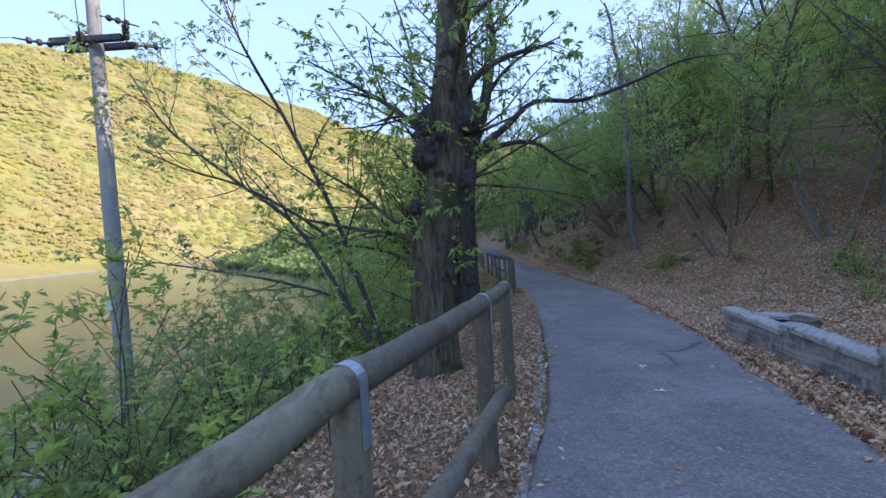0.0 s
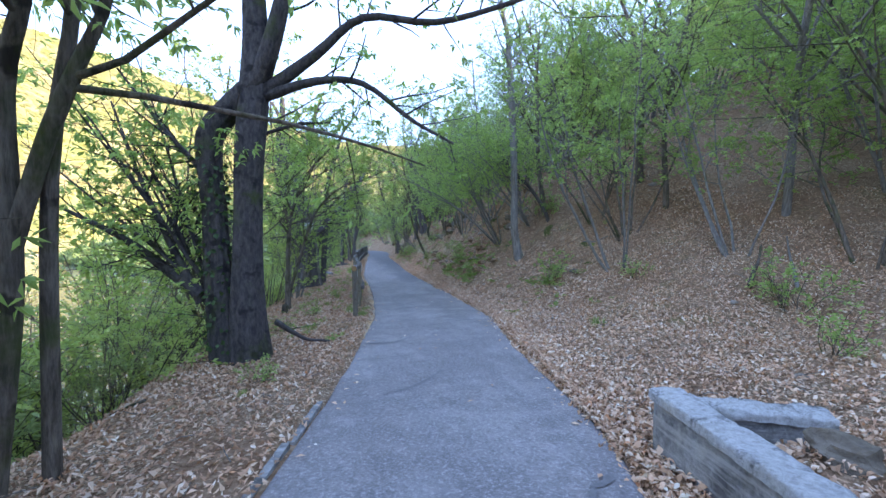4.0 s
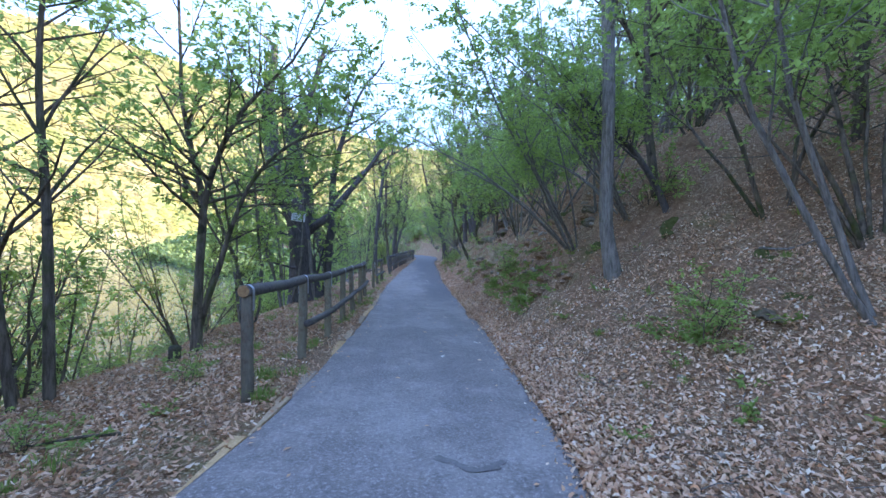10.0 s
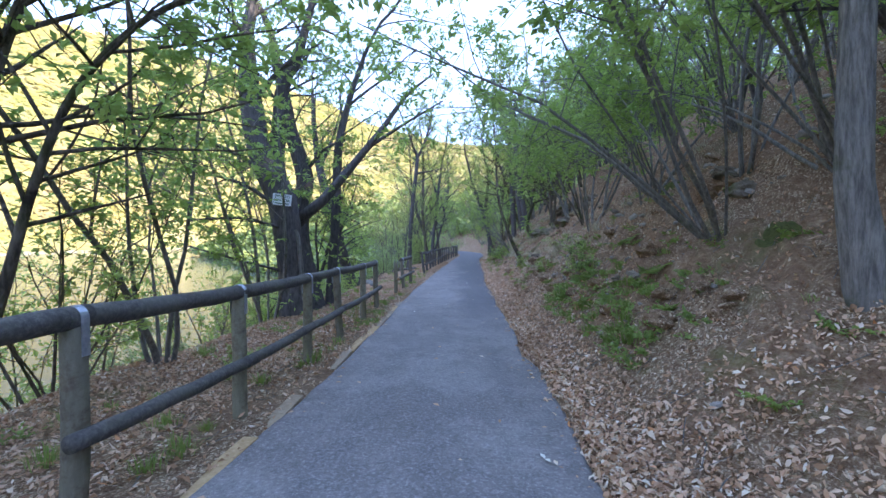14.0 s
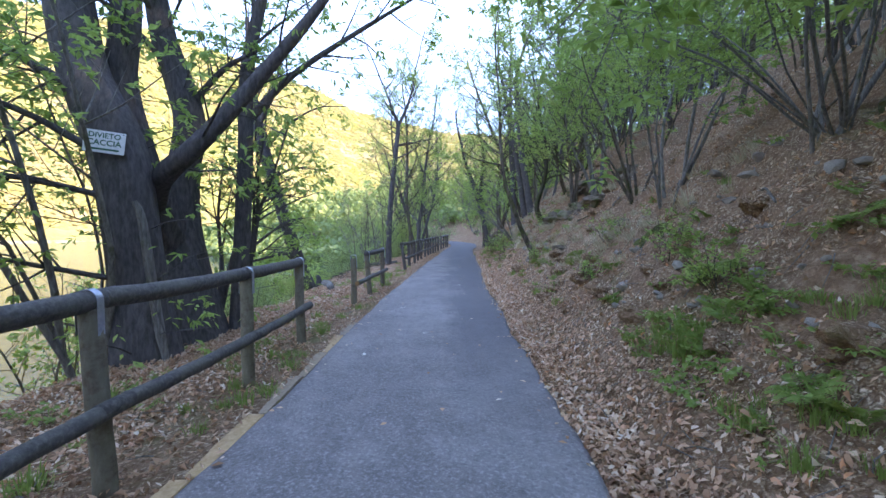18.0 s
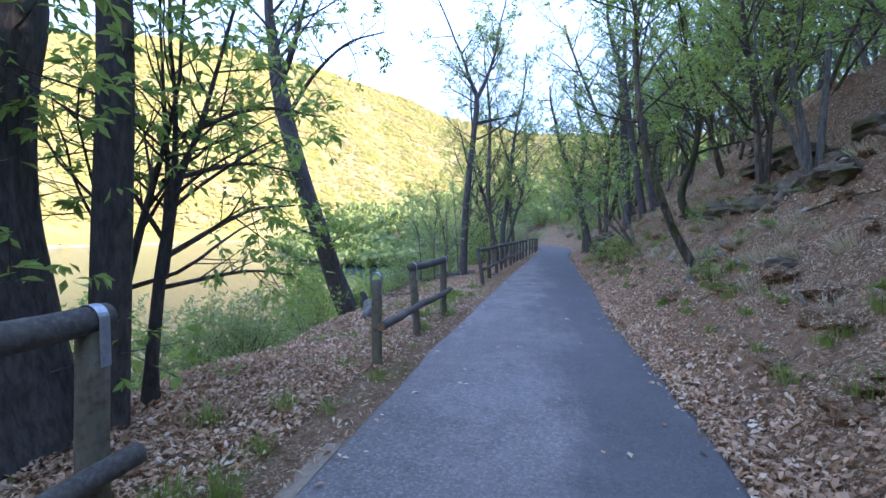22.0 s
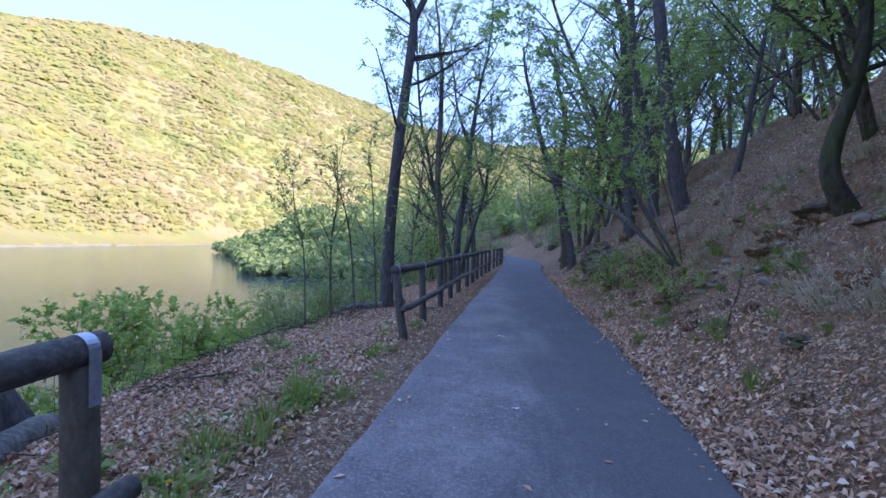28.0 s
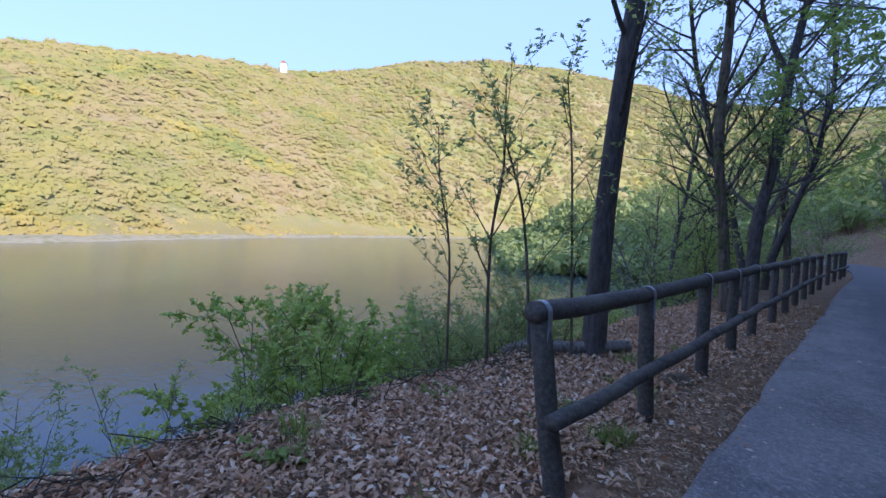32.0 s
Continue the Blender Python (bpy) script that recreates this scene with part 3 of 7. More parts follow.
def near_ground(x, y):
    z0 = road_z(y)
    u, v = left_edge(y) - x, x - right_edge(y)
    w, sh, ri = table(VERGE, y), table(SHOULDER, y), table(RISE, y)
    over = np.maximum(0, u - w)
    down = 0.055 * np.clip(u, 0, None) + np.where(over < 0.8, 0.5 * over ** 2 / 0.8 * 0.85, 0.85 * (over - 0.4))
    up = 0.03 * np.clip(v, 0, sh) + ri * np.clip(v - sh, 0, 5) + table(HILL, y) * np.clip(v - sh - 5, 0, 62) + 0.3 * table(HILL, y) * np.clip(v - sh - 67, 0, None)
    bumps = rolling(x, y) * np.clip(np.maximum(u, v) * 0.045, 0, 0.11) + rolling(x * 0.23, y * 0.23, 2.0) * np.clip((v - 2) * 0.08, 0, 0.9)
    broken = (np.sin(x * 2.3 + y * 1.1) * np.sin(y * 1.9 - x * 0.7 + 0.6) + 0.5 * np.sin(x * 5.1 - y * 2.2) * np.sin(y * 4.3 + x * 1.7)) * 0.11
    z = z0 - down + up + bumps * (1 + 0.6 * (v > 1.5)) + broken * np.clip((v - 1.0) * 0.6, 0, 1) * np.clip((y - 14) / 6, 0, 1) * np.clip((60 - y) / 10, 0, 1)
    step = up * 2.7 + 0.5 * np.sin(x * 0.9 + y * 1.3) + 0.45 * np.sin(2.7 * y - x * 1.1) + 0.3 * np.sin(y * 5.3 + x * 2.0) + 0.2 * np.sin(y * 9.7 - x * 3.1)
    part_up = step - np.floor(step)
    ledge = (np.clip((part_up - 0.34) / 0.32, 0, 1) - part_up) / 2.7
    z = z + 0.8 * ledge * np.clip((v - 0.5) * 0.7, 0, 1) * np.clip((y - 12) / 6, 0.25, 1) * np.clip((62 - y) / 10, 0, 1) * (v < 22)
    behind = x - (4.3 + (y - 6.45) * 0.201)
    z = z + 0.26 * np.clip(behind / 0.08, 0, 1) * np.clip(1 - behind / 4.5, 0, 1) * np.clip((6.15 - y) / 0.4, 0, 1) * np.clip((y + 6) / 4, 0, 1)
    z = np.where((u < 0) & (v < 0), z0 - 0.07, z)
    z = z - 0.05 * ((u >= 0) & (u < 0.05)) - 0.05 * ((v >= 0) & (v < 0.05))
    return np.maximum(z, WATER_Z - 1.8)


def far_ground(x, y):
    dx, dy = x - CENTRE[0], y - CENTRE[1]
    az, r = np.degrees(np.arctan2(dx, dy)), np.hypot(dx, dy)
    a = np.array(FAR)
    rs, el = np.interp(az, a[:, 0], a[:, 1]), np.interp(az, a[:, 0], a[:, 2])
    run = 150 + rs * 0.75
    hc = np.tan(np.radians(el + 1.1)) * (rs + 12 + run) - 4.0
    s = (r - rs - 12) / run
    f = np.clip((s - 0.02) / 0.98, 0, 1)
    crag = (np.sin(x * 0.021 + y * 0.013) + np.sin(y * 0.027 - x * 0.011 + 1.0) + 0.5 * np.sin(x * 0.055 + y * 0.041) + 0.4 * np.sin(y * 0.083 - x * 0.06)) * 0.02 * np.sin(np.pi * f)
    h = hc * (f ** 0.88 + crag) - np.clip(s - 1.0, 0, None) * hc * 0.35
    beach = np.clip(s * run / 14, -1, 1) * 1.1
    return np.where(s < 0, WATER_Z - 1.8 + np.clip((s * run + 10) / 10, 0, 1) * 1.75, WATER_Z + beach * 0.9 + h)


def ground_z(x, y):
    x, y = np.asarray(x, float), np.asarray(y, float)
    return np.maximum(near_ground(x, y), far_ground(x, y))


def gz(x, y):
    return float(ground_z(np.array([x]), np.array([y]))[0])


def spread(fine_lo, fine_hi, step, lo, hi, ratio=1.13):
    mid = np.arange(fine_lo, fine_hi + step / 2, step)
    out, s, p = [], step, fine_hi
    while p < hi:
        s *= ratio
        p += min(s, 26)
        out.append(p)
    back, s, p = [], step, fine_lo
    while p > lo:
        s *= ratio
        p -= min(s, 26)
        back.append(p)
    return np.array(back[::-1] + list(mid) + out)


def build_ground():
    xs, ys = spread(-8, 14, 0.2, -1000, 900), spread(-6, 46, 0.18, -500, 1150)
    near = (xs > 2.9) & (xs < 11)
    xs = np.sort(np.concatenate([xs, (xs[:-1] + 0.1)[near[:-1]]]))
    # follow the path sideways so that its edges stay crisp
    X, Y = np.meshgrid(xs, ys, indexing="xy")
    X = X + np.clip(1 - np.abs(X) / 60, 0, 1) * (left_edge(np.clip(Y, -14, 70)) - 2.9)
    Z = ground_z(X, Y)
    ny, nx = X.shape
    acc = Acc()
    i, j = np.meshgrid(np.arange(ny - 1), np.arange(nx - 1), indexing="ij")
    i, j = i.ravel(), j.ravel()
    acc.add(np.stack([X, Y, Z], -1).reshape(-1, 3), np.stack([i * nx + j, i * nx + j + 1, (i + 1) * nx + j + 1, (i + 1) * nx + j], 1))
    me = acc.mesh("ground", [M["litter"], M["hill"], M["sand"]])
    cx, cy = (X[:-1, :-1] + X[1:, 1:]).ravel() / 2, (Y[:-1, :-1] + Y[1:, 1:]).ravel() / 2
    cz = (Z[:-1, :-1] + Z[1:, 1:]).ravel() / 2
    far = far_ground(cx, cy) > near_ground(cx, cy)
    idx = np.where(far, np.where(cz < WATER_Z + 1.3, 2, 1), 0)
    me.polygons.foreach_set("material_index", idx.astype(np.int32))
    tagged(new("ground", me), "leaf-strewn forest floor falling to a lake, wooded hills beyond", "ground", kind="structure")


def build_road():
    ys = np.concatenate([np.arange(-14, 46, 0.3), np.arange(46, 130, 1.5)])
    rng = np.random.default_rng(5)
    lw = np.cumsum(rng.normal(0, 0.012, len(ys)))
    lw = (lw - np.convolve(lw, np.ones(21) / 21, "same")) * 1.1
    rw = np.cumsum(rng.normal(0, 0.02, len(ys)))
    rw = (rw - np.convolve(rw, np.ones(25) / 25, "same")) * 1.3
    L, R, Z = left_edge(ys) + lw, right_edge(ys) + rw, road_z(ys)
    cross = np.array([0.0, 0.0, 0.015, 0.05, 0.2, 0.35, 0.5, 0.65, 0.8, 0.95, 0.985, 1.0, 1.0])
    drop = np.array([-0.06, -0.012, -0.002, 0, 0.004, 0.008, 0.01, 0.008, 0.004, 0, -0.002, -0.012, -0.06])
    X = L[:, None] + (R - L)[:, None] * cross
    V = np.stack([X, np.repeat(ys[:, None], len(cross), 1), Z[:, None] + drop], -1)
    ny, nx = X.shape
    i, j = np.meshgrid(np.arange(ny - 1), np.arange(nx - 1), indexing="ij")
    i, j = i.ravel(), j.ravel()
    acc = Acc()
    acc.add(V.reshape(-1, 3), np.stack([i * nx + j, i * nx + j + 1, (i + 1) * nx + j + 1, (i + 1) * nx + j], 1))
    road = tagged(new("road", acc.mesh("road", M["asphalt"])), "narrow grey asphalt lane, worn, patched and cracked", "road", kind="structure")

    def seam(pts, width):
        a = Acc()
        line = smooth_line(pts, 8)
        line = line + rng.normal(0, 0.012, line.shape)
        t = unit(np.gradient(line, axis=0))
        nrm = np.stack([-t[:, 1], t[:, 0]], 1)
        w = width * (0.6 + 0.8 * rng.random(len(line)))[:, None]
        lft, rgt = line + nrm * w / 2, line - nrm * w / 2
        z = road_z(line[:, 1]) + 0.0125
        k = len(line)
        v = np.vstack([np.column_stack([lft, z]), np.column_stack([rgt, z])])
        q = [[m, m + 1, k + m + 1, k + m] for m in range(k - 1)]
        a.add(v, q)
        part("tar_seam", a, M["tar"], road, "dark sealed crack")

    for pts, w in SEAMS:
        seam(pts, w)


SEAMS = [([(2.55, 6.1), (2.85, 5.9), (3.2, 5.85), (3.5, 6.1), (3.75, 6.25)], 0.055), ([(2.9, 5.9), (2.85, 5.5), (2.75, 5.1)], 0.06), ([(2.4, 8.3), (2.8, 8.5), (3.2, 9.0)], 0.05), ([(2.3, 10.9), (2.75, 10.8), (3.1, 11.1)], 0.05),
         ([(4.1, 12.6), (4.4, 12.4), (4.6, 12.5)], 0.06), ([(4.4, 34.5), (4.8, 34.7), (5.1, 34.3)], 0.05)]
build_ground()
build_road()

# water
acc = Acc()
acc.add([(-900, -500, WATER_Z), (30, -500, WATER_Z), (30, 900, WATER_Z), (-900, 900, WATER_Z)], [[0, 1, 2, 3]])
tagged(new("water", acc.mesh("water", M["water"])), "calm murky green-brown lake water", "water", kind="structure")


# ---- trees ----
class Tree:
    """Collects trunk, branches and leaves of one tree in its own axes."""

    def __init__(self, seed):
        self.rng = np.random.default_rng(seed)
        self.stems, self.limbs, self.wood, self.leaf = [], [], Acc(), Acc()
        self.extra, self.light = Acc(), False

    def grow(self, p, d, length, r, level, spec):
        rng = self.rng
        k = spec["seg"][min(level, len(spec["seg"]) - 1)]
        pts, d = [np.array(p, float)], unit(np.array(d, float))
        step = length / k
        for _ in range(k):
            d = d + rng.normal(0, spec["wander"], 3)
            d[2] += spec["up"][min(level, len(spec["up"]) - 1)]
            d = unit(d)
            pts.append(pts[-1] + d * step)
        pts = np.array(pts)
        rad = np.linspace(r, max(r * 0.3, 0.003), k + 1)
        return self.line(pts, rad, length, level, spec)

    def line(self, pts, rad, length, level, spec, start=None):
        rng = self.rng
        sides = (8, 5, 3, 3)[min(level, 3)]
        if level == 0:
            a = Acc()
            tube(a, pts, rad, spec.get("sides", sides), spec.get("lumps", 0.0), rng)
            self.stems.append(a)
        elif level == 1 and rad[0] > 0.022:
            a = Acc()
            tube(a, pts, rad, 7)
            self.limbs.append(a)
        elif level < spec.get("woody", 3):
            if self.light and level >= 2:
                tube(self.wood, pts[[0, -1]], rad[[0, -1]], 3)
            else:
                tube(self.wood, pts, rad, sides)
        elif self.rng.random() < (0.3 if self.light else 0.5):
            tube(self.wood, pts[[0, -1]], rad[[0, -1]], 3)
        k = len(pts) - 1
        if level < spec["levels"]:
            count = spec["kids"][level]
            count = int(rng.integers(max(1, int(count * 0.7)), int(count * 1.3) + 2))
            lo = spec["start"][level] if start is None else start
            for c in range(count):
                t = lo + (1 - lo) * (c + rng.random()) / count
                f = min(t * k, k - 1e-6)
                i = int(f)
                p = pts[i] * (1 - (f - i)) + pts[i + 1] * (f - i)
                d = unit(pts[i + 1] - pts[i])
                o = unit(np.cross(d, rng.normal(0, 1, 3)))
                if "face" in spec:
                    o = unit(o + np.array(spec["face"]))
                ang = radians(rng.uniform(*spec["angle"]))
                nd = d * math.cos(ang) + o * math.sin(ang)
                nl = length * spec["ratio"][level] * rng.uniform(0.65, 1.2) * (1.15 - 0.55 * t)
                rr = (rad[i] * (1 - (f - i)) + rad[i + 1] * (f - i)) * spec.get("thin", 0.55)
                self.grow(p, nd, max(nl, 0.15), min(rr, nl * 0.017 + 0.004), level + 1, spec)
        if level >= spec["levels"] - spec.get("leafy", 0):
            self.leafage(pts, level, spec)

    def leafage(self, pts, level, spec):
        rng = self.rng
        m = int(rng.poisson(spec["leaves"]))
        if m < 1:
            return
        if rng.random() < spec.get("bare", 0.0):
            return
        if spec.get("tuft"):
            f = np.where(rng.random(m) < 0.6, rng.uniform(0.85, 1.0, m), rng.uniform(0.3, 1.0, m)) * (len(pts) - 1)
        else:
            f = rng.uniform(0.15, 1.0, m) * (len(pts) - 1)
        i = np.minimum(f.astype(int), len(pts) - 2)
        w = (f - i)[:, None]
        c = pts[i] * (1 - w) + pts[i + 1] * w
        along = unit(pts[i + 1] - pts[i])
        way = along * 0.5 + rng.normal(0, 0.6, (m, 3))
        way[:, 2] = way[:, 2] * 0.5 - spec.get("droop", 0.15)
        up = np.array([0, 0, 1.0]) + rng.normal(0, spec.get("tilt", 0.45), (m, 3))
        leaves(self.leaf, c, way, up, rng.uniform(*spec["size"], m), spec.get("width", 0.5))

    def place(self, name, at, label, mats, stem_name="trunk", group="", extra="", category="tree"):
        """Makes the thing with its parts and returns it."""
        ob = thing(name, at, label, category, group)
        for a in self.stems:
            part(stem_name, a, mats[0], ob)
        for a in self.limbs:
            part("limb", a, mats[0], ob)
        if self.wood.n:
            tagged(part("twigwork", self.wood, mats[0], ob), kind="stuff")
        if self.leaf.n:
            tagged(part("crown" if category == "tree" else "foliage", self.leaf, mats[1], ob, smooth=False), kind="stuff")
        if self.extra.n:
            part(extra, self.extra, mats[2], ob, smooth=False)
        return ob


SLIM = dict(levels=3, seg=(9, 5, 3, 2), wander=0.09, up=(0.03, 0.05, 0.03, 0.0), kids=(17, 6, 3), start=(0.22, 0.25, 0.2), angle=(35, 70), ratio=(0.3, 0.45, 0.5), leaves=7, leafy=0, size=(0.06, 0.105), droop=0.1)
COPPICE = dict(levels=3, seg=(8, 5, 3, 2), wander=0.085, up=(0.02, 0.03, 0.0, 0.0), kids=(9, 5, 3), start=(0.42, 0.2, 0.2), angle=(35, 75), ratio=(0.34, 0.5, 0.5), leaves=6.5, leafy=0, size=(0.075, 0.125), droop=0.1, tilt=0.3)
SHRUB = dict(levels=2, seg=(5, 3, 2), wander=0.12, up=(0.06, 0.05, 0.02), kids=(9, 5), start=(0.15, 0.15), angle=(30, 65), ratio=(0.45, 0.5), leaves=13, leafy=0, size=(0.04, 0.075), woody=2, droop=0.0, width=0.45)
CHESTNUT = dict(levels=3, seg=(9, 6, 3, 2), wander=0.10, up=(0.03, 0.02, -0.01, -0.02), kids=(9, 6, 3), start=(0.3, 0.25, 0.25), angle=(35, 70), ratio=(0.42, 0.45, 0.45), leaves=6.5, leafy=0, size=(0.09, 0.15), droop=0.45, width=0.36, tuft=True, bare=0.12, tilt=0.5)
SPARSE = dict(CHESTNUT, kids=(8, 5, 3), leaves=6, bare=0.2, size=(0.06, 0.12))
TALL = dict(levels=3, seg=(9, 6, 3, 2), wander=0.09, up=(0.04, 0.05, 0.03, 0.02), kids=(20, 7, 4), start=(0.3, 0.3, 0.2), angle=(35, 70), ratio=(0.32, 0.45, 0.5), leaves=8, leafy=1, size=(0.05, 0.085), droop=0.2, bare=0.05)


def hero(seed, name, label, base, stems, spec, mats, limbs=(), stem_spec=None, kids_from=0.35, height=None, category="tree", ivy=None, shoots=0):
    """A tree whose main stems follow given lines (x, y, z, radius)."""
    tr = Tree(seed)
    b = np.array([base[0], base[1], gz(*base)])
    for k, pts in enumerate(stems):
        ln = smooth_line(pts, 4)
        ln[:, :3] -= b
        if ln[0, 2] < 0.9:  # roots reach into the ground
            foot = ln[0].copy()
            foot[2] = min(-0.25, ln[0, 2] - 0.25)
            ln = np.vstack([foot * np.array([1, 1, 1, 1.25]), ln])
        # carry the stem on, thinning, to its full height
        d = unit(ln[-1, :3] - ln[-4, :3])
        r, p = ln[-1, 3], ln[-1, :3].copy()
        more = []
        top = height if height else p[2]
        while p[2] < top and r > 0.012 and len(more) < 14:
            d = unit(d + tr.rng.normal(0, 0.12, 3) + np.array([0, 0, 0.12]))
            p = p + d * 0.55
            r *= 0.86
            more.append([*p, r])
        if more:
            ln = np.vstack([ln, more])
        sp = dict(spec, sides=40 if ln[0, 3] > 0.25 else 14 if ln[0, 3] > 0.1 else 8, lumps=0.10 if ln[0, 3] > 0.1 else 0.04)
        length = float(np.sum(np.linalg.norm(np.diff(ln[:, :3], axis=0), axis=1)))
        tr.line(ln[:, :3], ln[:, 3], min(length, 6.5), 0, sp, start=kids_from)
        for _ in range(shoots):
            i = int(tr.rng.integers(2, len(ln) - 1))
            a = tr.rng.uniform(0, 6.28)
            out = np.array([math.cos(a), math.sin(a), 0.35])
            tr.grow(ln[i, :3] + out * ln[i, 3] * 0.8, out, tr.rng.uniform(0.5, 1.3), 0.012, 2, dict(spec, kids=(0, 0, 5), start=(0, 0, 0.15), leaves=7, bare=0.0))
    for pts in limbs:
        ln = smooth_line(pts, 4)
        ln[:, :3] -= b
        length = float(np.sum(np.linalg.norm(np.diff(ln[:, :3], axis=0), axis=1)))
        tr.line(ln[:, :3], ln[:, 3], min(length, 2.4), 1, dict(spec, kids=(0, 13, 4)), start=0.2)
    if ivy:
        lo, hi, count = ivy
        ln = smooth_line(stems[0], 6)
        ln[:, :3] -= b
        z = tr.rng.uniform(lo, hi, count)
        c = np.stack([np.interp(z, ln[:, 2], ln[:, i]) for i in (0, 1, 2)], 1)
        r = np.interp(z, ln[:, 2], ln[:, 3])
        a = tr.rng.uniform(0, 6.28, count)
        out = np.stack([np.cos(a), np.sin(a), np.zeros(count)], 1)
        leaves(tr.extra, c + out * (r * tr.rng.uniform(1.0, 1.25, count))[:, None], out * 0.5 + tr.rng.normal(0, 0.5, (count, 3)) + np.array([0, 0, -0.5]), out, tr.rng.uniform(0.06, 0.11, count), 0.8)
        mats = (*mats, M["leaf_dark"])
    return tr.place(name, Matrix.Translation(b), label, mats, extra="ivy", category=category)


BD, BC, BG, BM = M["bark_dark"], M["bark_chestnut"], M["bark_grey"], M["bark_moss"]
LM, LL, LO = M["leaf_mid"], M["leaf_light"], M["leaf_olive"]

# gnarled old chestnut beside the first fence
old = hero(11, "chestnut_tree", "gnarled old chestnut tree with burls and deeply furrowed bark", (-0.22, 6.0),
     [[(-0.21, 5.99, -0.31, 0.34), (-0.22, 6.02, 0.44, 0.30), (-0.17, 6.02, 1.09, 0.285), (-0.1, 6.01, 1.56, 0.285), (0.05, 5.99, 2.07, 0.25), (0.08, 5.98, 2.45, 0.265), (0.12, 5.98, 2.8, 0.25), (0.2, 5.98, 3.42, 0.235)]], CHESTNUT, (BC, LM),
     limbs=[[(-0.4, 6.1, 1.43, 0.036), (-0.78, 6.24, 1.59, 0.03), (-1.31, 6.41, 1.68, 0.03), (-2.2, 6.6, 1.9, 0.016)], [(-0.35, 6.1, 1.45, 0.034), (-0.9, 6.29, 1.92, 0.026), (-1.28, 6.42, 2.26, 0.025), (-2.1, 6.7, 2.8, 0.012)],
            [(-0.1, 6.05, 2.9, 0.055), (-0.52, 6.21, 3.31, 0.04), (-0.94, 6.36, 3.65, 0.03), (-1.9, 6.6, 4.3, 0.012)], [(0.15, 6.0, 3.3, 0.07), (0.9, 6.1, 3.9, 0.045), (1.8, 6.3, 4.2, 0.02)],
            [(-0.1, 6.1, 0.9, 0.032), (-0.9, 6.7, 1.3, 0.026), (-1.9, 7.2, 1.5, 0.02), (-2.9, 7.6, 1.8, 0.01)]], kids_from=0.6, height=8.0, shoots=22)


def burl(parent, at, r, seed):
    bm = bmesh.new()
    bmesh.ops.create_icosphere(bm, subdivisions=5, radius=1.0)
    off = Vector((seed * 3.1, seed * 1.7, 0))
    for v in bm.verts:
        f = 0.85 + 0.35 * noise.noise(v.co * 1.8 + off) + 0.3 * abs(noise.noise(v.co * 4.5 + off)) + 0.35 * max(0.0, noise.noise(v.co * 12 + off))
        v.co = Vector((v.co.x * f, v.co.y * f, v.co.z * f * 1.25)) * r
    me = bpy.data.meshes.new("burl")
    bm.to_mesh(me)
    bm.free()
    for p in me.polygons:
        p.use_smooth = True
    me.materials.append(BD)
    part("burl", me, None, parent, "dark knobbly burl").location = Vector(at) - parent.location


for k, (at, r) in enumerate([((-0.1, 5.9, 3.02), 0.2), ((-0.12, 5.88, 2.6), 0.21), ((0.4, 5.92, 3.08), 0.2), ((0.33, 5.92, 2.25), 0.12), ((0.02, 5.8, 2.82), 0.12), ((-0.35, 5.92, 1.9), 0.09)]):
    burl(old, at, r, k + 1)
hero(12, "sweeping_chestnut", "many-stemmed chestnut with long thin boughs sweeping over the water", (-0.95, 6.65),
     [[(-0.94, 6.64, -0.6, 0.040), (-1.62, 6.69, 1.75, 0.035), (-2.24, 6.73, 3.22, 0.029), (-2.87, 6.77, 4.5, 0.022), (-3.18, 6.79, 5.24, 0.016)],
      [(-1.02, 6.64, -0.6, 0.038), (-2.17, 6.69, 1.61, 0.032), (-3.09, 6.71, 2.47, 0.026), (-4.19, 6.74, 3.43, 0.016), (-4.75, 6.76, 4.36, 0.010)],
      [(-0.95, 6.68, -0.5, 0.036), (-1.62, 6.69, 1.35, 0.029), (-2.92, 6.71, 2.37, 0.022), (-3.96, 6.72, 2.79, 0.016), (-4.73, 6.73, 3.2, 0.009)],
      [(-1.05, 6.65, -0.6, 0.032), (-1.6, 6.66, 0.5, 0.026), (-2.57, 6.66, 0.92, 0.022), (-3.62, 6.67, 1.17, 0.016), (-4.85, 6.67, 1.43, 0.009)]], dict(SPARSE, kids=(9, 5, 3), ratio=(0.3, 0.4, 0.45), angle=(20, 55)), (BD, LO), kids_from=0.25)
hero(13, "chestnut_tree", "young chestnut with three slender grey stems from one stool", (-0.4, 7.3),
     [[(-0.34, 7.28, -0.5, 0.082), (-0.15, 7.27, 1.01, 0.074), (-0.15, 7.31, 2.31, 0.061), (-0.01, 7.29, 2.91, 0.048), (0.09, 7.28, 3.43, 0.03)],
      [(-0.53, 7.33, -0.5, 0.074), (-0.33, 7.3, 0.58, 0.069), (0.04, 7.24, 1.74, 0.056), (0.27, 7.2, 2.3, 0.052), (0.53, 7.15, 2.81, 0.035)],
      [(-0.65, 7.36, -0.5, 0.056), (-0.47, 7.37, 1.45, 0.056), (-0.19, 7.32, 2.31, 0.039), (-0.29, 7.37, 3.18, 0.03)], [(-0.1, 7.5, -0.5, 0.06), (0.06, 7.36, 1.73, 0.05), (0.27, 7.34, 3.0, 0.045), (0.23, 7.38, 4.04, 0.034)]], SPARSE, (BC, LM), kids_from=0.45, height=6.5)
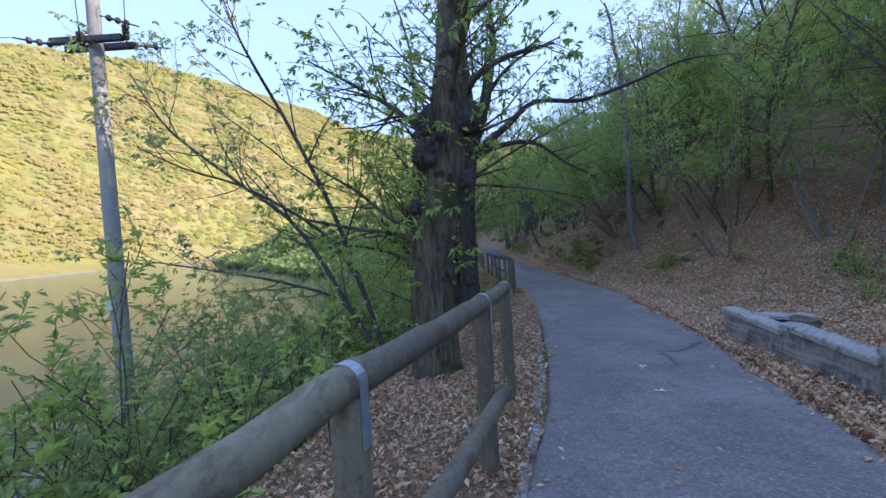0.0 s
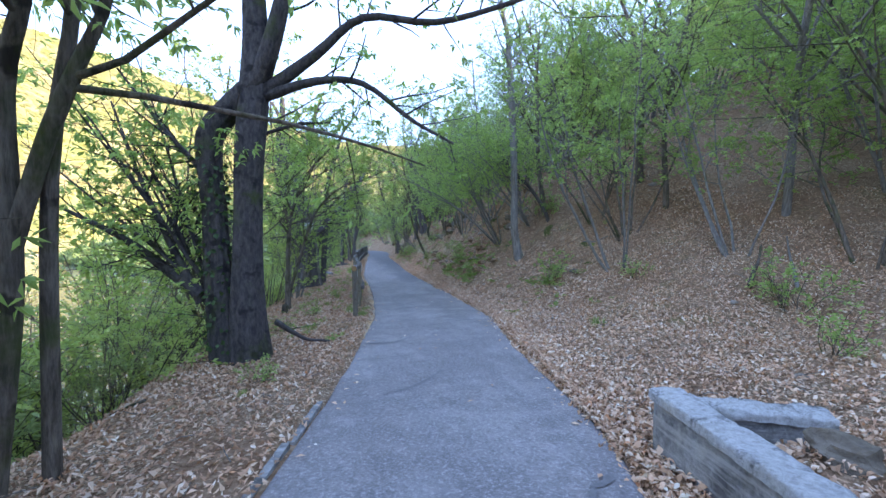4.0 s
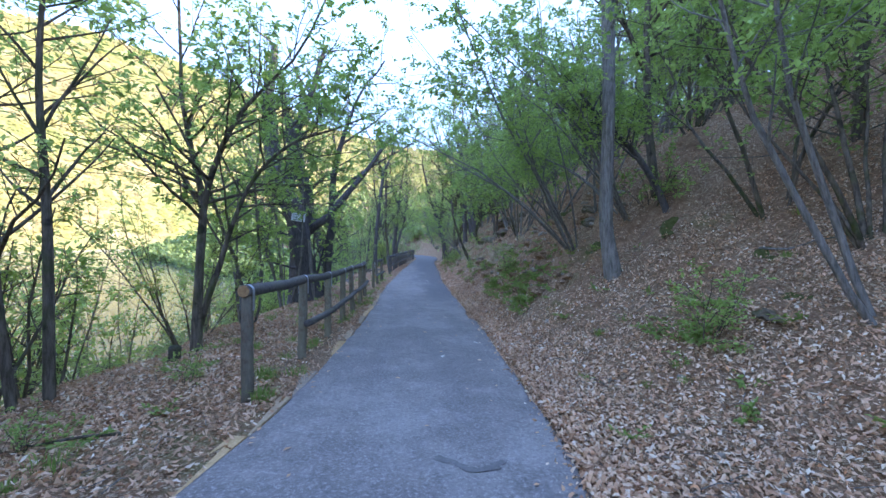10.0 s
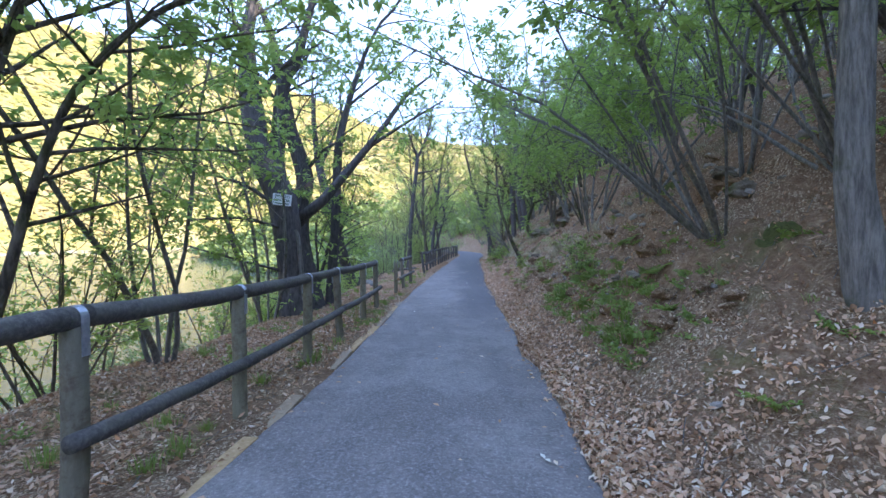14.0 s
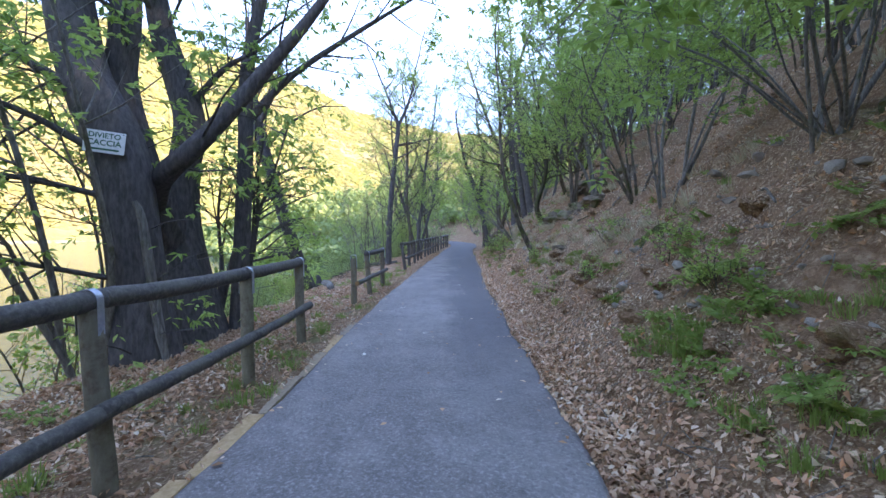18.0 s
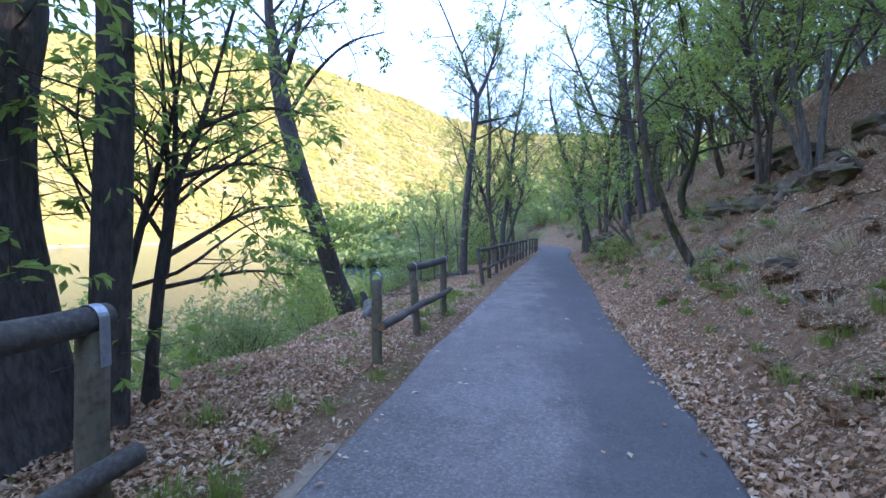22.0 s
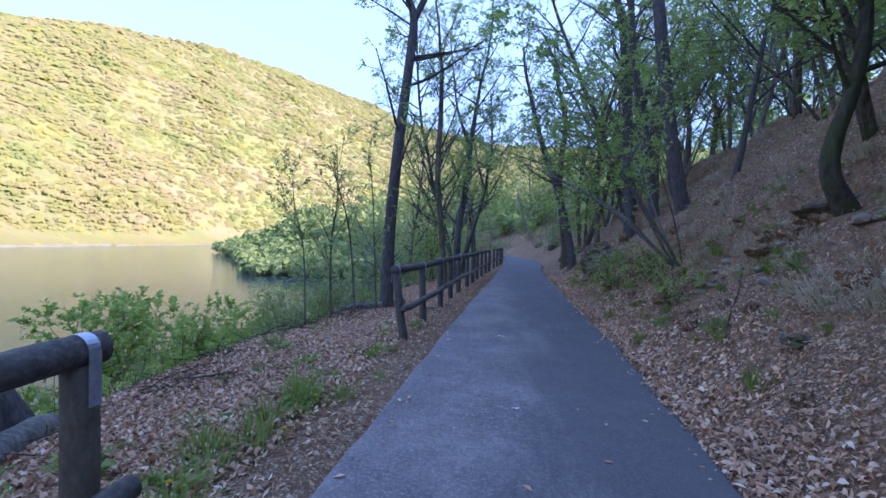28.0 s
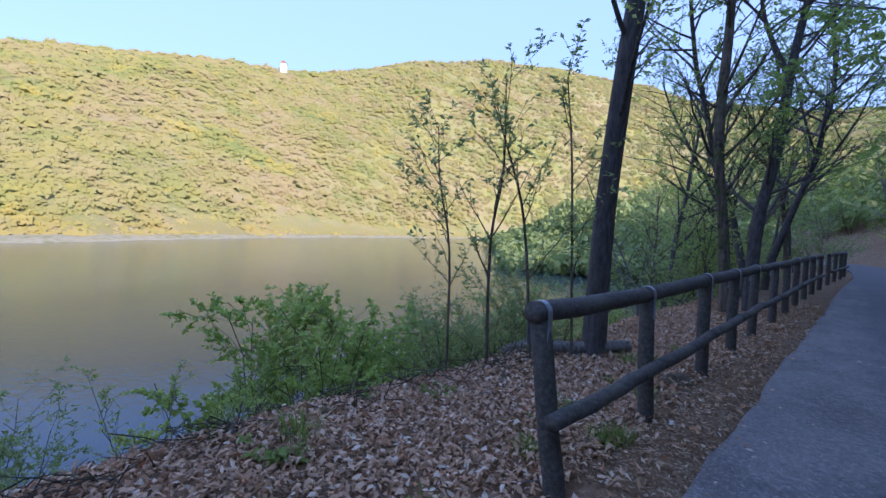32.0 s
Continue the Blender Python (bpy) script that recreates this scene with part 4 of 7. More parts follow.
# double-trunked chestnut
hero(14, "chestnut_tree", "large dark chestnut with two trunks, one wrapped in ivy", (0.45, 10.85),
     [[(0.26, 10.85, -0.51, 0.238), (0.17, 10.91, 0.64, 0.192), (0.13, 10.95, 1.73, 0.181), (0.07, 10.99, 2.56, 0.186), (0.13, 10.99, 2.97, 0.196), (0.5, 10.9, 3.4, 0.165)],
      [(0.6, 10.79, -0.52, 0.310), (0.58, 10.81, 0.26, 0.248), (0.62, 10.82, 1.36, 0.217), (0.67, 10.84, 2.45, 0.207), (0.76, 10.85, 3.36, 0.212), (0.83, 10.86, 4.37, 0.180), (0.8, 10.91, 5.56, 0.142)]], CHESTNUT, (M["bark_blotched"], LM),
     limbs=[[(0.82, 10.84, 3.45, 0.119), (1.71, 10.62, 4.07, 0.082), (2.43, 10.45, 4.6, 0.059), (3.49, 10.17, 4.49, 0.05), (4.56, 9.9, 4.73, 0.037), (5.63, 9.63, 5.07, 0.023), (6.6, 9.5, 5.1, 0.01)],
            [(0.89, 10.82, 3.45, 0.091), (1.69, 10.61, 3.66, 0.064), (2.4, 10.43, 3.6, 0.046), (3.09, 10.23, 3.03, 0.032), (3.7, 10.06, 2.65, 0.018)],
            [(0.91, 10.84, 4.18, 0.091), (1.38, 10.74, 5.0, 0.064), (2.1, 10.66, 5.72, 0.037), (3.2, 10.6, 6.2, 0.015)],
            [(-0.1, 10.93, 0.46, 0.107), (-0.57, 11.02, 0.85, 0.082), (-1.24, 11.14, 1.37, 0.05), (-2.2, 11.3, 1.9, 0.02)], [(-0.1, 10.93, 0.34, 0.076), (-0.62, 11.04, 1.48, 0.045), (-0.97, 11.13, 2.37, 0.03), (-1.3, 11.2, 3.4, 0.014)],
            [(0.1, 10.95, 2.2, 0.05), (-0.5, 11.1, 2.9, 0.035), (-1.2, 11.2, 3.9, 0.015)], [(0.0, 11.0, 1.0, 0.05), (-0.6, 11.4, 1.9, 0.03), (-1.3, 11.8, 2.9, 0.012)], [(0.85, 10.9, 2.9, 0.03), (1.4, 10.8, 3.05, 0.025), (1.9, 10.8, 3.1, 0.015)]]
            + [[(-0.02, 10.93, 0.3 + 0.05 * k, 0.032), (-0.35 - 0.11 * (k % 4), 11.0 + 0.06 * (k % 3), 0.75 + 0.13 * k, 0.024), (-0.75 - 0.27 * (k % 4), 11.1 + 0.14 * (k % 3), 1.2 + 0.25 * k, 0.016), (-1.2 - 0.42 * (k % 4), 11.2 + 0.2 * (k % 3), 1.7 + 0.36 * k, 0.007)] for k in range(9)], kids_from=0.8, height=8.5, shoots=3, ivy=(0.2, 3.3, 420))
# saplings on the bank
for k, (b, pts) in enumerate([((-0.3, 14.4), [(-0.28, 14.39, -0.9, 0.075), (-0.48, 14.43, 0.52, 0.066), (-0.54, 14.45, 1.64, 0.055), (-0.69, 14.49, 3.12, 0.04), (-0.54, 14.49, 4.23, 0.028)]), ((-0.1, 14.6), [(-0.09, 14.6, -0.9, 0.085), (-0.13, 14.64, 1.28, 0.066), (-0.23, 14.67, 2.82, 0.048), (-0.17, 14.69, 4.2, 0.03)]),
                              ((-0.6, 14.2), [(-0.5, 14.19, -0.95, 0.064), (-1.09, 14.24, 0.05, 0.056), (-1.3, 14.27, 1.04, 0.05), (-1.3, 14.3, 2.68, 0.034), (-1.16, 14.31, 3.96, 0.023)])]):
    hero(20 + k, "ash_sapling", "slender young tree with thin upright twigs and fresh leaves", b, [[(x, y, z, r * 0.72) for x, y, z, r in pts]], dict(SLIM, kids=(14, 5, 3), leaves=6, size=(0.06, 0.11)), (BC, LL), kids_from=0.3, height=6.0)
hero(24, "alder_tree", "several-stemmed tree arching over the fence towards the lane", (0.33, 17.0),
     [[(0.33, 17.0, -0.74, 0.078), (0.4, 17.03, 0.78, 0.067), (0.44, 17.04, 1.7, 0.058), (0.25, 17.05, 2.62, 0.046), (0.08, 17.06, 3.53, 0.033)],
      [(0.38, 17.0, -0.2, 0.065), (0.39, 17.02, 0.59, 0.063), (0.47, 17.04, 1.7, 0.054), (0.71, 17.06, 2.56, 0.046), (1.04, 17.08, 3.24, 0.037), (1.52, 17.1, 3.8, 0.025)],
      [(0.36, 17.01, -0.5, 0.054), (0.5, 17.02, 0.0, 0.050), (0.7, 17.03, 0.6, 0.046), (0.94, 17.05, 1.4, 0.037), (1.29, 17.07, 2.17, 0.033), (1.9, 17.09, 2.76, 0.025), (2.63, 17.12, 3.04, 0.019), (3.24, 17.13, 3.3, 0.012)]], dict(SLIM, size=(0.08, 0.13), leaves=6, ratio=(0.34, 0.45, 0.5)), (BC, LM), kids_from=0.35, height=6.0)
# the tree that carries the board, and its neighbours
hero(30, "chestnut_tree", "huge dark chestnut trunk that carries a white board", (0.57, 23.7),
     [[(0.6, 23.72, -1.1, 0.42), (0.55, 23.66, -0.17, 0.32), (0.5, 23.6, 0.71, 0.30), (0.32, 23.62, 1.89, 0.31), (-0.19, 23.8, 2.84, 0.29), (-0.43, 23.9, 3.68, 0.27), (-0.6, 23.95, 4.9, 0.22), (-0.65, 24.0, 6.0, 0.15)]], CHESTNUT, (BD, LM),
     limbs=[[(0.05, 23.7, 2.4, 0.08), (-0.8, 23.3, 3.0, 0.05), (-1.9, 22.9, 3.4, 0.018)], [(0.3, 23.5, 1.7, 0.05), (-0.4, 23.0, 2.2, 0.035), (-1.3, 22.4, 2.4, 0.02), (-2.2, 22.0, 2.3, 0.01)], [(0.4, 23.4, 1.2, 0.04), (-0.3, 22.7, 1.4, 0.03), (-1.3, 22.1, 1.3, 0.012)],
            [(0.4, 23.4, 0.2, 0.035), (-0.4, 22.8, 0.5, 0.025), (-1.4, 22.2, 0.9, 0.01)], [(-0.5, 23.9, 4.2, 0.07), (0.4, 23.6, 5.0, 0.05), (1.4, 23.3, 5.4, 0.02)]], kids_from=0.75, height=8.5, shoots=22)
hero(29, "chestnut_tree", "massive mossy-footed chestnut forking low into two dark trunks", (0.3, 25.0),
     [[(0.34, 25.0, -1.15, 0.62), (0.27, 25.02, -0.5, 0.52), (0.15, 25.08, 0.41, 0.40), (0.15, 25.15, 1.05, 0.29), (0.2, 25.2, 1.8, 0.245), (0.3, 25.25, 2.54, 0.225), (0.15, 25.25, 3.18, 0.2), (-0.09, 25.25, 3.91, 0.18), (-0.24, 25.3, 4.6, 0.16)],
      [(0.12, 24.95, 0.55, 0.32), (0.12, 24.6, 1.15, 0.28), (0.05, 24.38, 1.9, 0.23), (-0.1, 24.3, 2.86, 0.2), (-0.02, 24.3, 3.65, 0.19), (0.05, 24.3, 4.6, 0.15)]], CHESTNUT, (BD, LM),
     limbs=[[(0.25, 24.4, 1.2, 0.17), (0.75, 23.85, 1.5, 0.145), (1.24, 23.72, 1.85, 0.125), (1.54, 23.85, 2.24, 0.115), (1.9, 23.94, 2.69, 0.1), (2.6, 24.1, 3.6, 0.075), (3.2, 24.3, 4.5, 0.045), (3.9, 24.4, 5.1, 0.02)], [(0.2, 25.25, 2.7, 0.06), (0.9, 25.2, 3.4, 0.045), (1.6, 25.1, 3.7, 0.02)],
            [(-0.1, 25.2, 3.6, 0.06), (-0.9, 25.0, 4.4, 0.04), (-1.8, 24.8, 4.8, 0.015)]], kids_from=0.75, height=8.5, shoots=10)
hero(31, "pale_sapling", "pale grey dead stem standing before a dark trunk", (0.86, 23.5), [[(0.9, 23.55, -1.0, 0.065), (0.83, 23.46, 0.13, 0.06), (0.8, 23.36, 0.93, 0.05), (0.76, 23.3, 1.15, 0.03)]], dict(SPARSE, levels=0, leaves=0), (BG, LM), kids_from=0.9)
hero(32, "alder_tree", "slim dark upright tree with a limb reaching over the lane", (0.92, 25.45),
     [[(0.9, 25.45, -0.95, 0.16), (1.04, 25.43, 0.83, 0.13), (1.13, 25.42, 2.06, 0.12), (1.2, 25.4, 3.47, 0.105), (1.5, 25.45, 4.8, 0.085), (1.9, 25.5, 6.0, 0.056)]], CHESTNUT, (BD, LM),
     limbs=[[(1.15, 25.42, 2.6, 0.07), (1.9, 25.5, 3.4, 0.055), (2.9, 25.6, 4.1, 0.04), (4.1, 25.6, 4.8, 0.02)]], kids_from=0.55, height=8.5, shoots=14)
hero(33, "chestnut_sapling", "many-stemmed young chestnut with drooping toothed leaves", (0.75, 25.9),
     [[(0.34, 25.79, -1.05, 0.059), (0.52, 25.87, -0.13, 0.050), (0.74, 25.96, 0.8, 0.035), (0.96, 26.04, 1.6, 0.021)], [(0.3, 25.78, -1.05, 0.052), (0.43, 25.86, 0.06, 0.038), (0.38, 25.88, 1.03, 0.025), (0.46, 25.93, 1.9, 0.015)],
      [(0.79, 25.91, -0.95, 0.063), (0.92, 25.98, 0.39, 0.050), (1.03, 26.03, 1.13, 0.034), (1.04, 26.07, 1.94, 0.020)], [(0.95, 25.98, 0.3, 0.035), (1.06, 26.04, 1.13, 0.031), (1.26, 26.1, 1.68, 0.025), (1.44, 26.16, 2.3, 0.017)], [(0.85, 25.95, -0.2, 0.035), (0.95, 26.0, 0.69, 0.032), (0.97, 26.03, 1.32, 0.023), (0.93, 26.05, 2.1, 0.014)]],
     dict(CHESTNUT, size=(0.10, 0.16), leaves=4.5, bare=0.3, kids=(8, 4, 2), ratio=(0.36, 0.45, 0.5)), (BD, LM), kids_from=0.4, height=3.6,
     limbs=[[(0.95, 26.0, 0.5, 0.03), (1.3, 26.7, 0.95, 0.02), (1.5, 27.3, 1.05, 0.01)], [(0.95, 26.0, 1.2, 0.028), (1.1, 26.9, 1.5, 0.02), (1.3, 27.6, 1.5, 0.01)], [(0.85, 26.0, 0.2, 0.025), (1.2, 26.8, 0.3, 0.018), (1.4, 27.4, 0.2, 0.01)], [(1.05, 26.05, 1.6, 0.028), (1.5, 26.6, 2.0, 0.02), (1.9, 27.2, 2.05, 0.01)]])
hero(34, "leaning_tree", "dark tree leaning over the lake with leafy sprouts on its trunk", (0.03, 32.35),
     [[(0.0, 32.35, -1.47, 0.26), (-0.27, 31.95, -0.34, 0.215), (-0.45, 31.5, 0.86, 0.19), (-0.58, 31.28, 1.56, 0.18), (-0.78, 31.15, 2.41, 0.175), (-1.0, 31.15, 3.24, 0.165), (-1.22, 31.2, 4.15, 0.15), (-1.35, 31.25, 5.0, 0.11)]], CHESTNUT, (BD, LM),
     limbs=[[(-1.2, 31.2, 3.9, 0.084), (-0.8, 31.1, 4.6, 0.067), (-0.5, 31.0, 5.3, 0.042), (-0.2, 30.9, 6.2, 0.02)], [(-0.4, 31.7, 0.3, 0.028), (0.1, 31.3, 0.6, 0.018), (0.55, 31.0, 0.65, 0.008)], [(-0.4, 31.6, 0.6, 0.028), (-0.9, 31.2, 0.85, 0.018), (-1.3, 31.0, 0.95, 0.008)], [(-0.45, 31.55, 0.8, 0.025), (-0.2, 31.1, 1.0, 0.016), (0.15, 30.8, 1.0, 0.008)],
            [(-0.35, 31.8, 0.0, 0.025), (-0.75, 31.4, 0.1, 0.016), (-1.1, 31.1, 0.1, 0.008)], [(-1.0, 31.15, 3.2, 0.05), (0.0, 30.5, 3.8, 0.035), (1.0, 29.9, 4.1, 0.02), (1.9, 29.4, 4.0, 0.01)], [(-0.6, 31.25, 1.7, 0.03), (-0.95, 31.1, 1.95, 0.02), (-1.3, 31.0, 2.0, 0.01)]], kids_from=0.8, height=8.0, shoots=4)
# beyond the last fence
hero(40, "alder_tree", "tall slim dark tree with a forked airy crown behind the fence", (1.75, 38.5),
     [[(1.74, 38.51, -0.9, 0.166), (1.79, 38.55, 0.97, 0.130), (1.95, 38.6, 2.92, 0.119), (2.16, 38.67, 4.86, 0.102), (2.22, 38.69, 5.77, 0.086), (1.99, 38.67, 6.4, 0.066), (1.65, 38.65, 7.4, 0.042)], [(2.2, 38.68, 5.6, 0.079), (2.62, 38.76, 6.55, 0.066), (2.92, 38.81, 7.46, 0.042)]], TALL, (BD, LL), kids_from=0.22, height=11.0)
hero(41, "alder_tree", "tall slim tree with sparse young leaves", (2.45, 43.65), [[(2.46, 43.65, -1.1, 0.116), (2.35, 43.65, 0.7, 0.105), (2.16, 43.62, 2.72, 0.098), (2.2, 43.79, 4.98, 0.086), (2.2, 43.89, 6.65, 0.062)]], TALL, (BC, LM), kids_from=0.22, height=11.0)
hero(42, "alder_tree", "tall slim dark tree leaning slightly towards the lane", (2.8, 44.1), [[(2.8, 44.08, -1.1, 0.120), (2.85, 44.25, 0.96, 0.112), (3.06, 44.53, 2.42, 0.105), (3.21, 44.78, 4.35, 0.090), (3.43, 45.08, 6.05, 0.063)], [(3.2, 44.75, 4.1, 0.060), (2.7, 44.8, 5.5, 0.045), (2.5, 44.9, 7.0, 0.026)]], TALL, (BD, LM), kids_from=0.22, height=10.5)
for k, (b, pts) in enumerate([((0.9, 37.25), [(0.92, 37.26, -1.1, 0.035), (0.89, 37.3, 0.52, 0.031), (0.96, 37.42, 1.43, 0.021), (0.92, 37.46, 2.6, 0.01)]), ((1.3, 37.65), [(1.3, 37.67, -1.0, 0.031), (1.17, 37.61, 0.75, 0.028), (0.98, 37.49, 1.64, 0.021), (0.78, 37.36, 2.33, 0.01)]), ((1.6, 38.1), [(1.62, 38.13, -1.0, 0.03), (1.49, 38.17, 1.53, 0.022), (1.36, 38.2, 2.68, 0.011)]),
                              ((0.5, 37.0), [(0.5, 37.0, -1.1, 0.03), (0.4, 37.1, 0.4, 0.024), (0.2, 37.1, 1.3, 0.016), (0.15, 37.1, 2.0, 0.009)])]):
    hero(45 + k, "sapling", "thin upright sapling with small fresh leaves on the lake bank", b, [[(x, y, z, r * 0.6) for x, y, z, r in pts]], dict(SLIM, levels=2, kids=(14, 4), ratio=(0.24, 0.5), start=(0.25, 0.2), angle=(25, 50), leaves=5, size=(0.06, 0.1), leafy=1), (BC, LO), kids_from=0.25)
# trees on the slope
hero(50, "ash_tree", "grey upright tree at the foot of the slope", (7.7, 17.0), [[(7.71, 17.0, 0.2, 0.187), (7.55, 17.03, 1.2, 0.128), (7.53, 17.03, 1.8, 0.119), (7.57, 17.06, 3.72, 0.111), (7.53, 17.1, 6.04, 0.102), (7.47, 17.13, 7.2, 0.085)]], SLIM, (BG, LM), kids_from=0.55, height=9.5)
hero(51, "crooked_hazel", "dark crooked stem bowing out of the slope", (9.1, 17.55), [[(9.16, 17.54, 0.9, 0.08), (9.0, 17.57, 1.8, 0.07), (8.44, 17.62, 2.8, 0.06), (7.7, 17.69, 3.54, 0.045), (7.2, 17.73, 4.2, 0.03)]], SLIM, (BD, LM), kids_from=0.5)
hero(52, "bowed_tree", "bowed young tree that curves up from the slope", (7.1, 31.06), [[(7.15, 31.06, 0.05, 0.098), (6.78, 31.03, 0.77, 0.071), (6.52, 31.01, 1.48, 0.064), (6.26, 31.0, 2.27, 0.055), (6.13, 31.02, 3.42, 0.046), (6.12, 31.07, 4.56, 0.035)]], dict(TALL, start=(0.45, 0.3, 0.2)), (BC, LL), kids_from=0.5, height=8.0)
hero(53, "oak_tree", "tall dark tree on the slope", (8.65, 44.0), [[(8.65, 44.02, 1.3, 0.192), (8.49, 44.06, 5.08, 0.164), (8.33, 44.09, 7.74, 0.144), (7.92, 44.07, 9.44, 0.096)]], TALL, (BD, LM), kids_from=0.28, height=12.0)
hero(54, "oak_tree", "tall dark forked tree on the slope", (9.1, 42.95), [[(9.1, 42.97, 1.4, 0.160), (8.6, 42.96, 4.75, 0.140), (8.25, 42.96, 7.2, 0.112), (8.23, 43.0, 9.31, 0.080)]], TALL, (BD, LM), kids_from=0.28, height=12.0)
hero(55, "oak_tree", "stout dark tree on the slope", (9.1, 40.93), [[(9.1, 40.93, 1.3, 0.200), (8.62, 40.92, 4.14, 0.166), (8.31, 40.94, 7.11, 0.142), (8.2, 40.95, 8.3, 0.107)]], TALL, (BD, LM), kids_from=0.28, height=12.0)
hero(56, "leaning_tree", "tree leaning from the slope out over the lane", (7.3, 46.93), [[(7.3, 46.93, 0.2, 0.165), (6.61, 46.88, 2.98, 0.143), (5.88, 46.83, 5.04, 0.104), (5.38, 46.81, 7.11, 0.069)]], TALL, (BD, LM), kids_from=0.28, height=9.0)
hero(57, "leaning_tree", "slender tree beside a leaning one", (7.35, 48.9), [[(7.32, 48.91, 0.4, 0.150), (7.01, 48.92, 3.5, 0.135), (7.21, 48.99, 6.08, 0.105), (6.78, 48.98, 8.12, 0.075)]], TALL, (BC, LM), kids_from=0.28, height=10.0)
hero(58, "mossy_tree", "crooked mossy trunk rooted in the steep slope", (8.12, 34.4), [[(8.2, 34.4, 1.0, 0.13), (7.95, 34.38, 1.5, 0.1), (8.0, 34.4, 1.94, 0.085), (8.16, 34.43, 2.39, 0.075), (8.31, 34.46, 3.1, 0.065), (8.29, 34.47, 3.87, 0.055)]], SLIM, (BM, LM), kids_from=0.4, height=7.5)
hero(59, "hazel_coppice", "grey hazel stems growing from a rocky ledge", (9.2, 31.55), [[(9.22, 31.56, 1.4, 0.087), (9.04, 31.56, 2.53, 0.068), (8.82, 31.57, 3.76, 0.053), (8.99, 31.64, 4.65, 0.037)], [(9.26, 31.57, 1.4, 0.068), (8.83, 31.52, 2.53, 0.046), (8.52, 31.48, 3.06, 0.031), (8.2, 31.4, 3.9, 0.019)], [(9.3, 31.58, 1.4, 0.062), (9.43, 31.66, 3.23, 0.053), (9.52, 31.73, 4.47, 0.037)]], SLIM, (BG, LM), kids_from=0.5, height=7.0)
hero(60, "hazel_coppice", "two slender stems on the leafy slope", (8.6, 31.9), [[(8.6, 31.94, 0.9, 0.065), (8.5, 32.03, 2.95, 0.058), (8.2, 32.13, 5.59, 0.039), (8.1, 32.21, 7.57, 0.026)], [(8.65, 31.95, 0.9, 0.058), (8.8, 32.04, 3.28, 0.052), (9.3, 32.15, 5.6, 0.036), (9.9, 32.24, 7.59, 0.023)]], TALL, (BC, LL), kids_from=0.28)


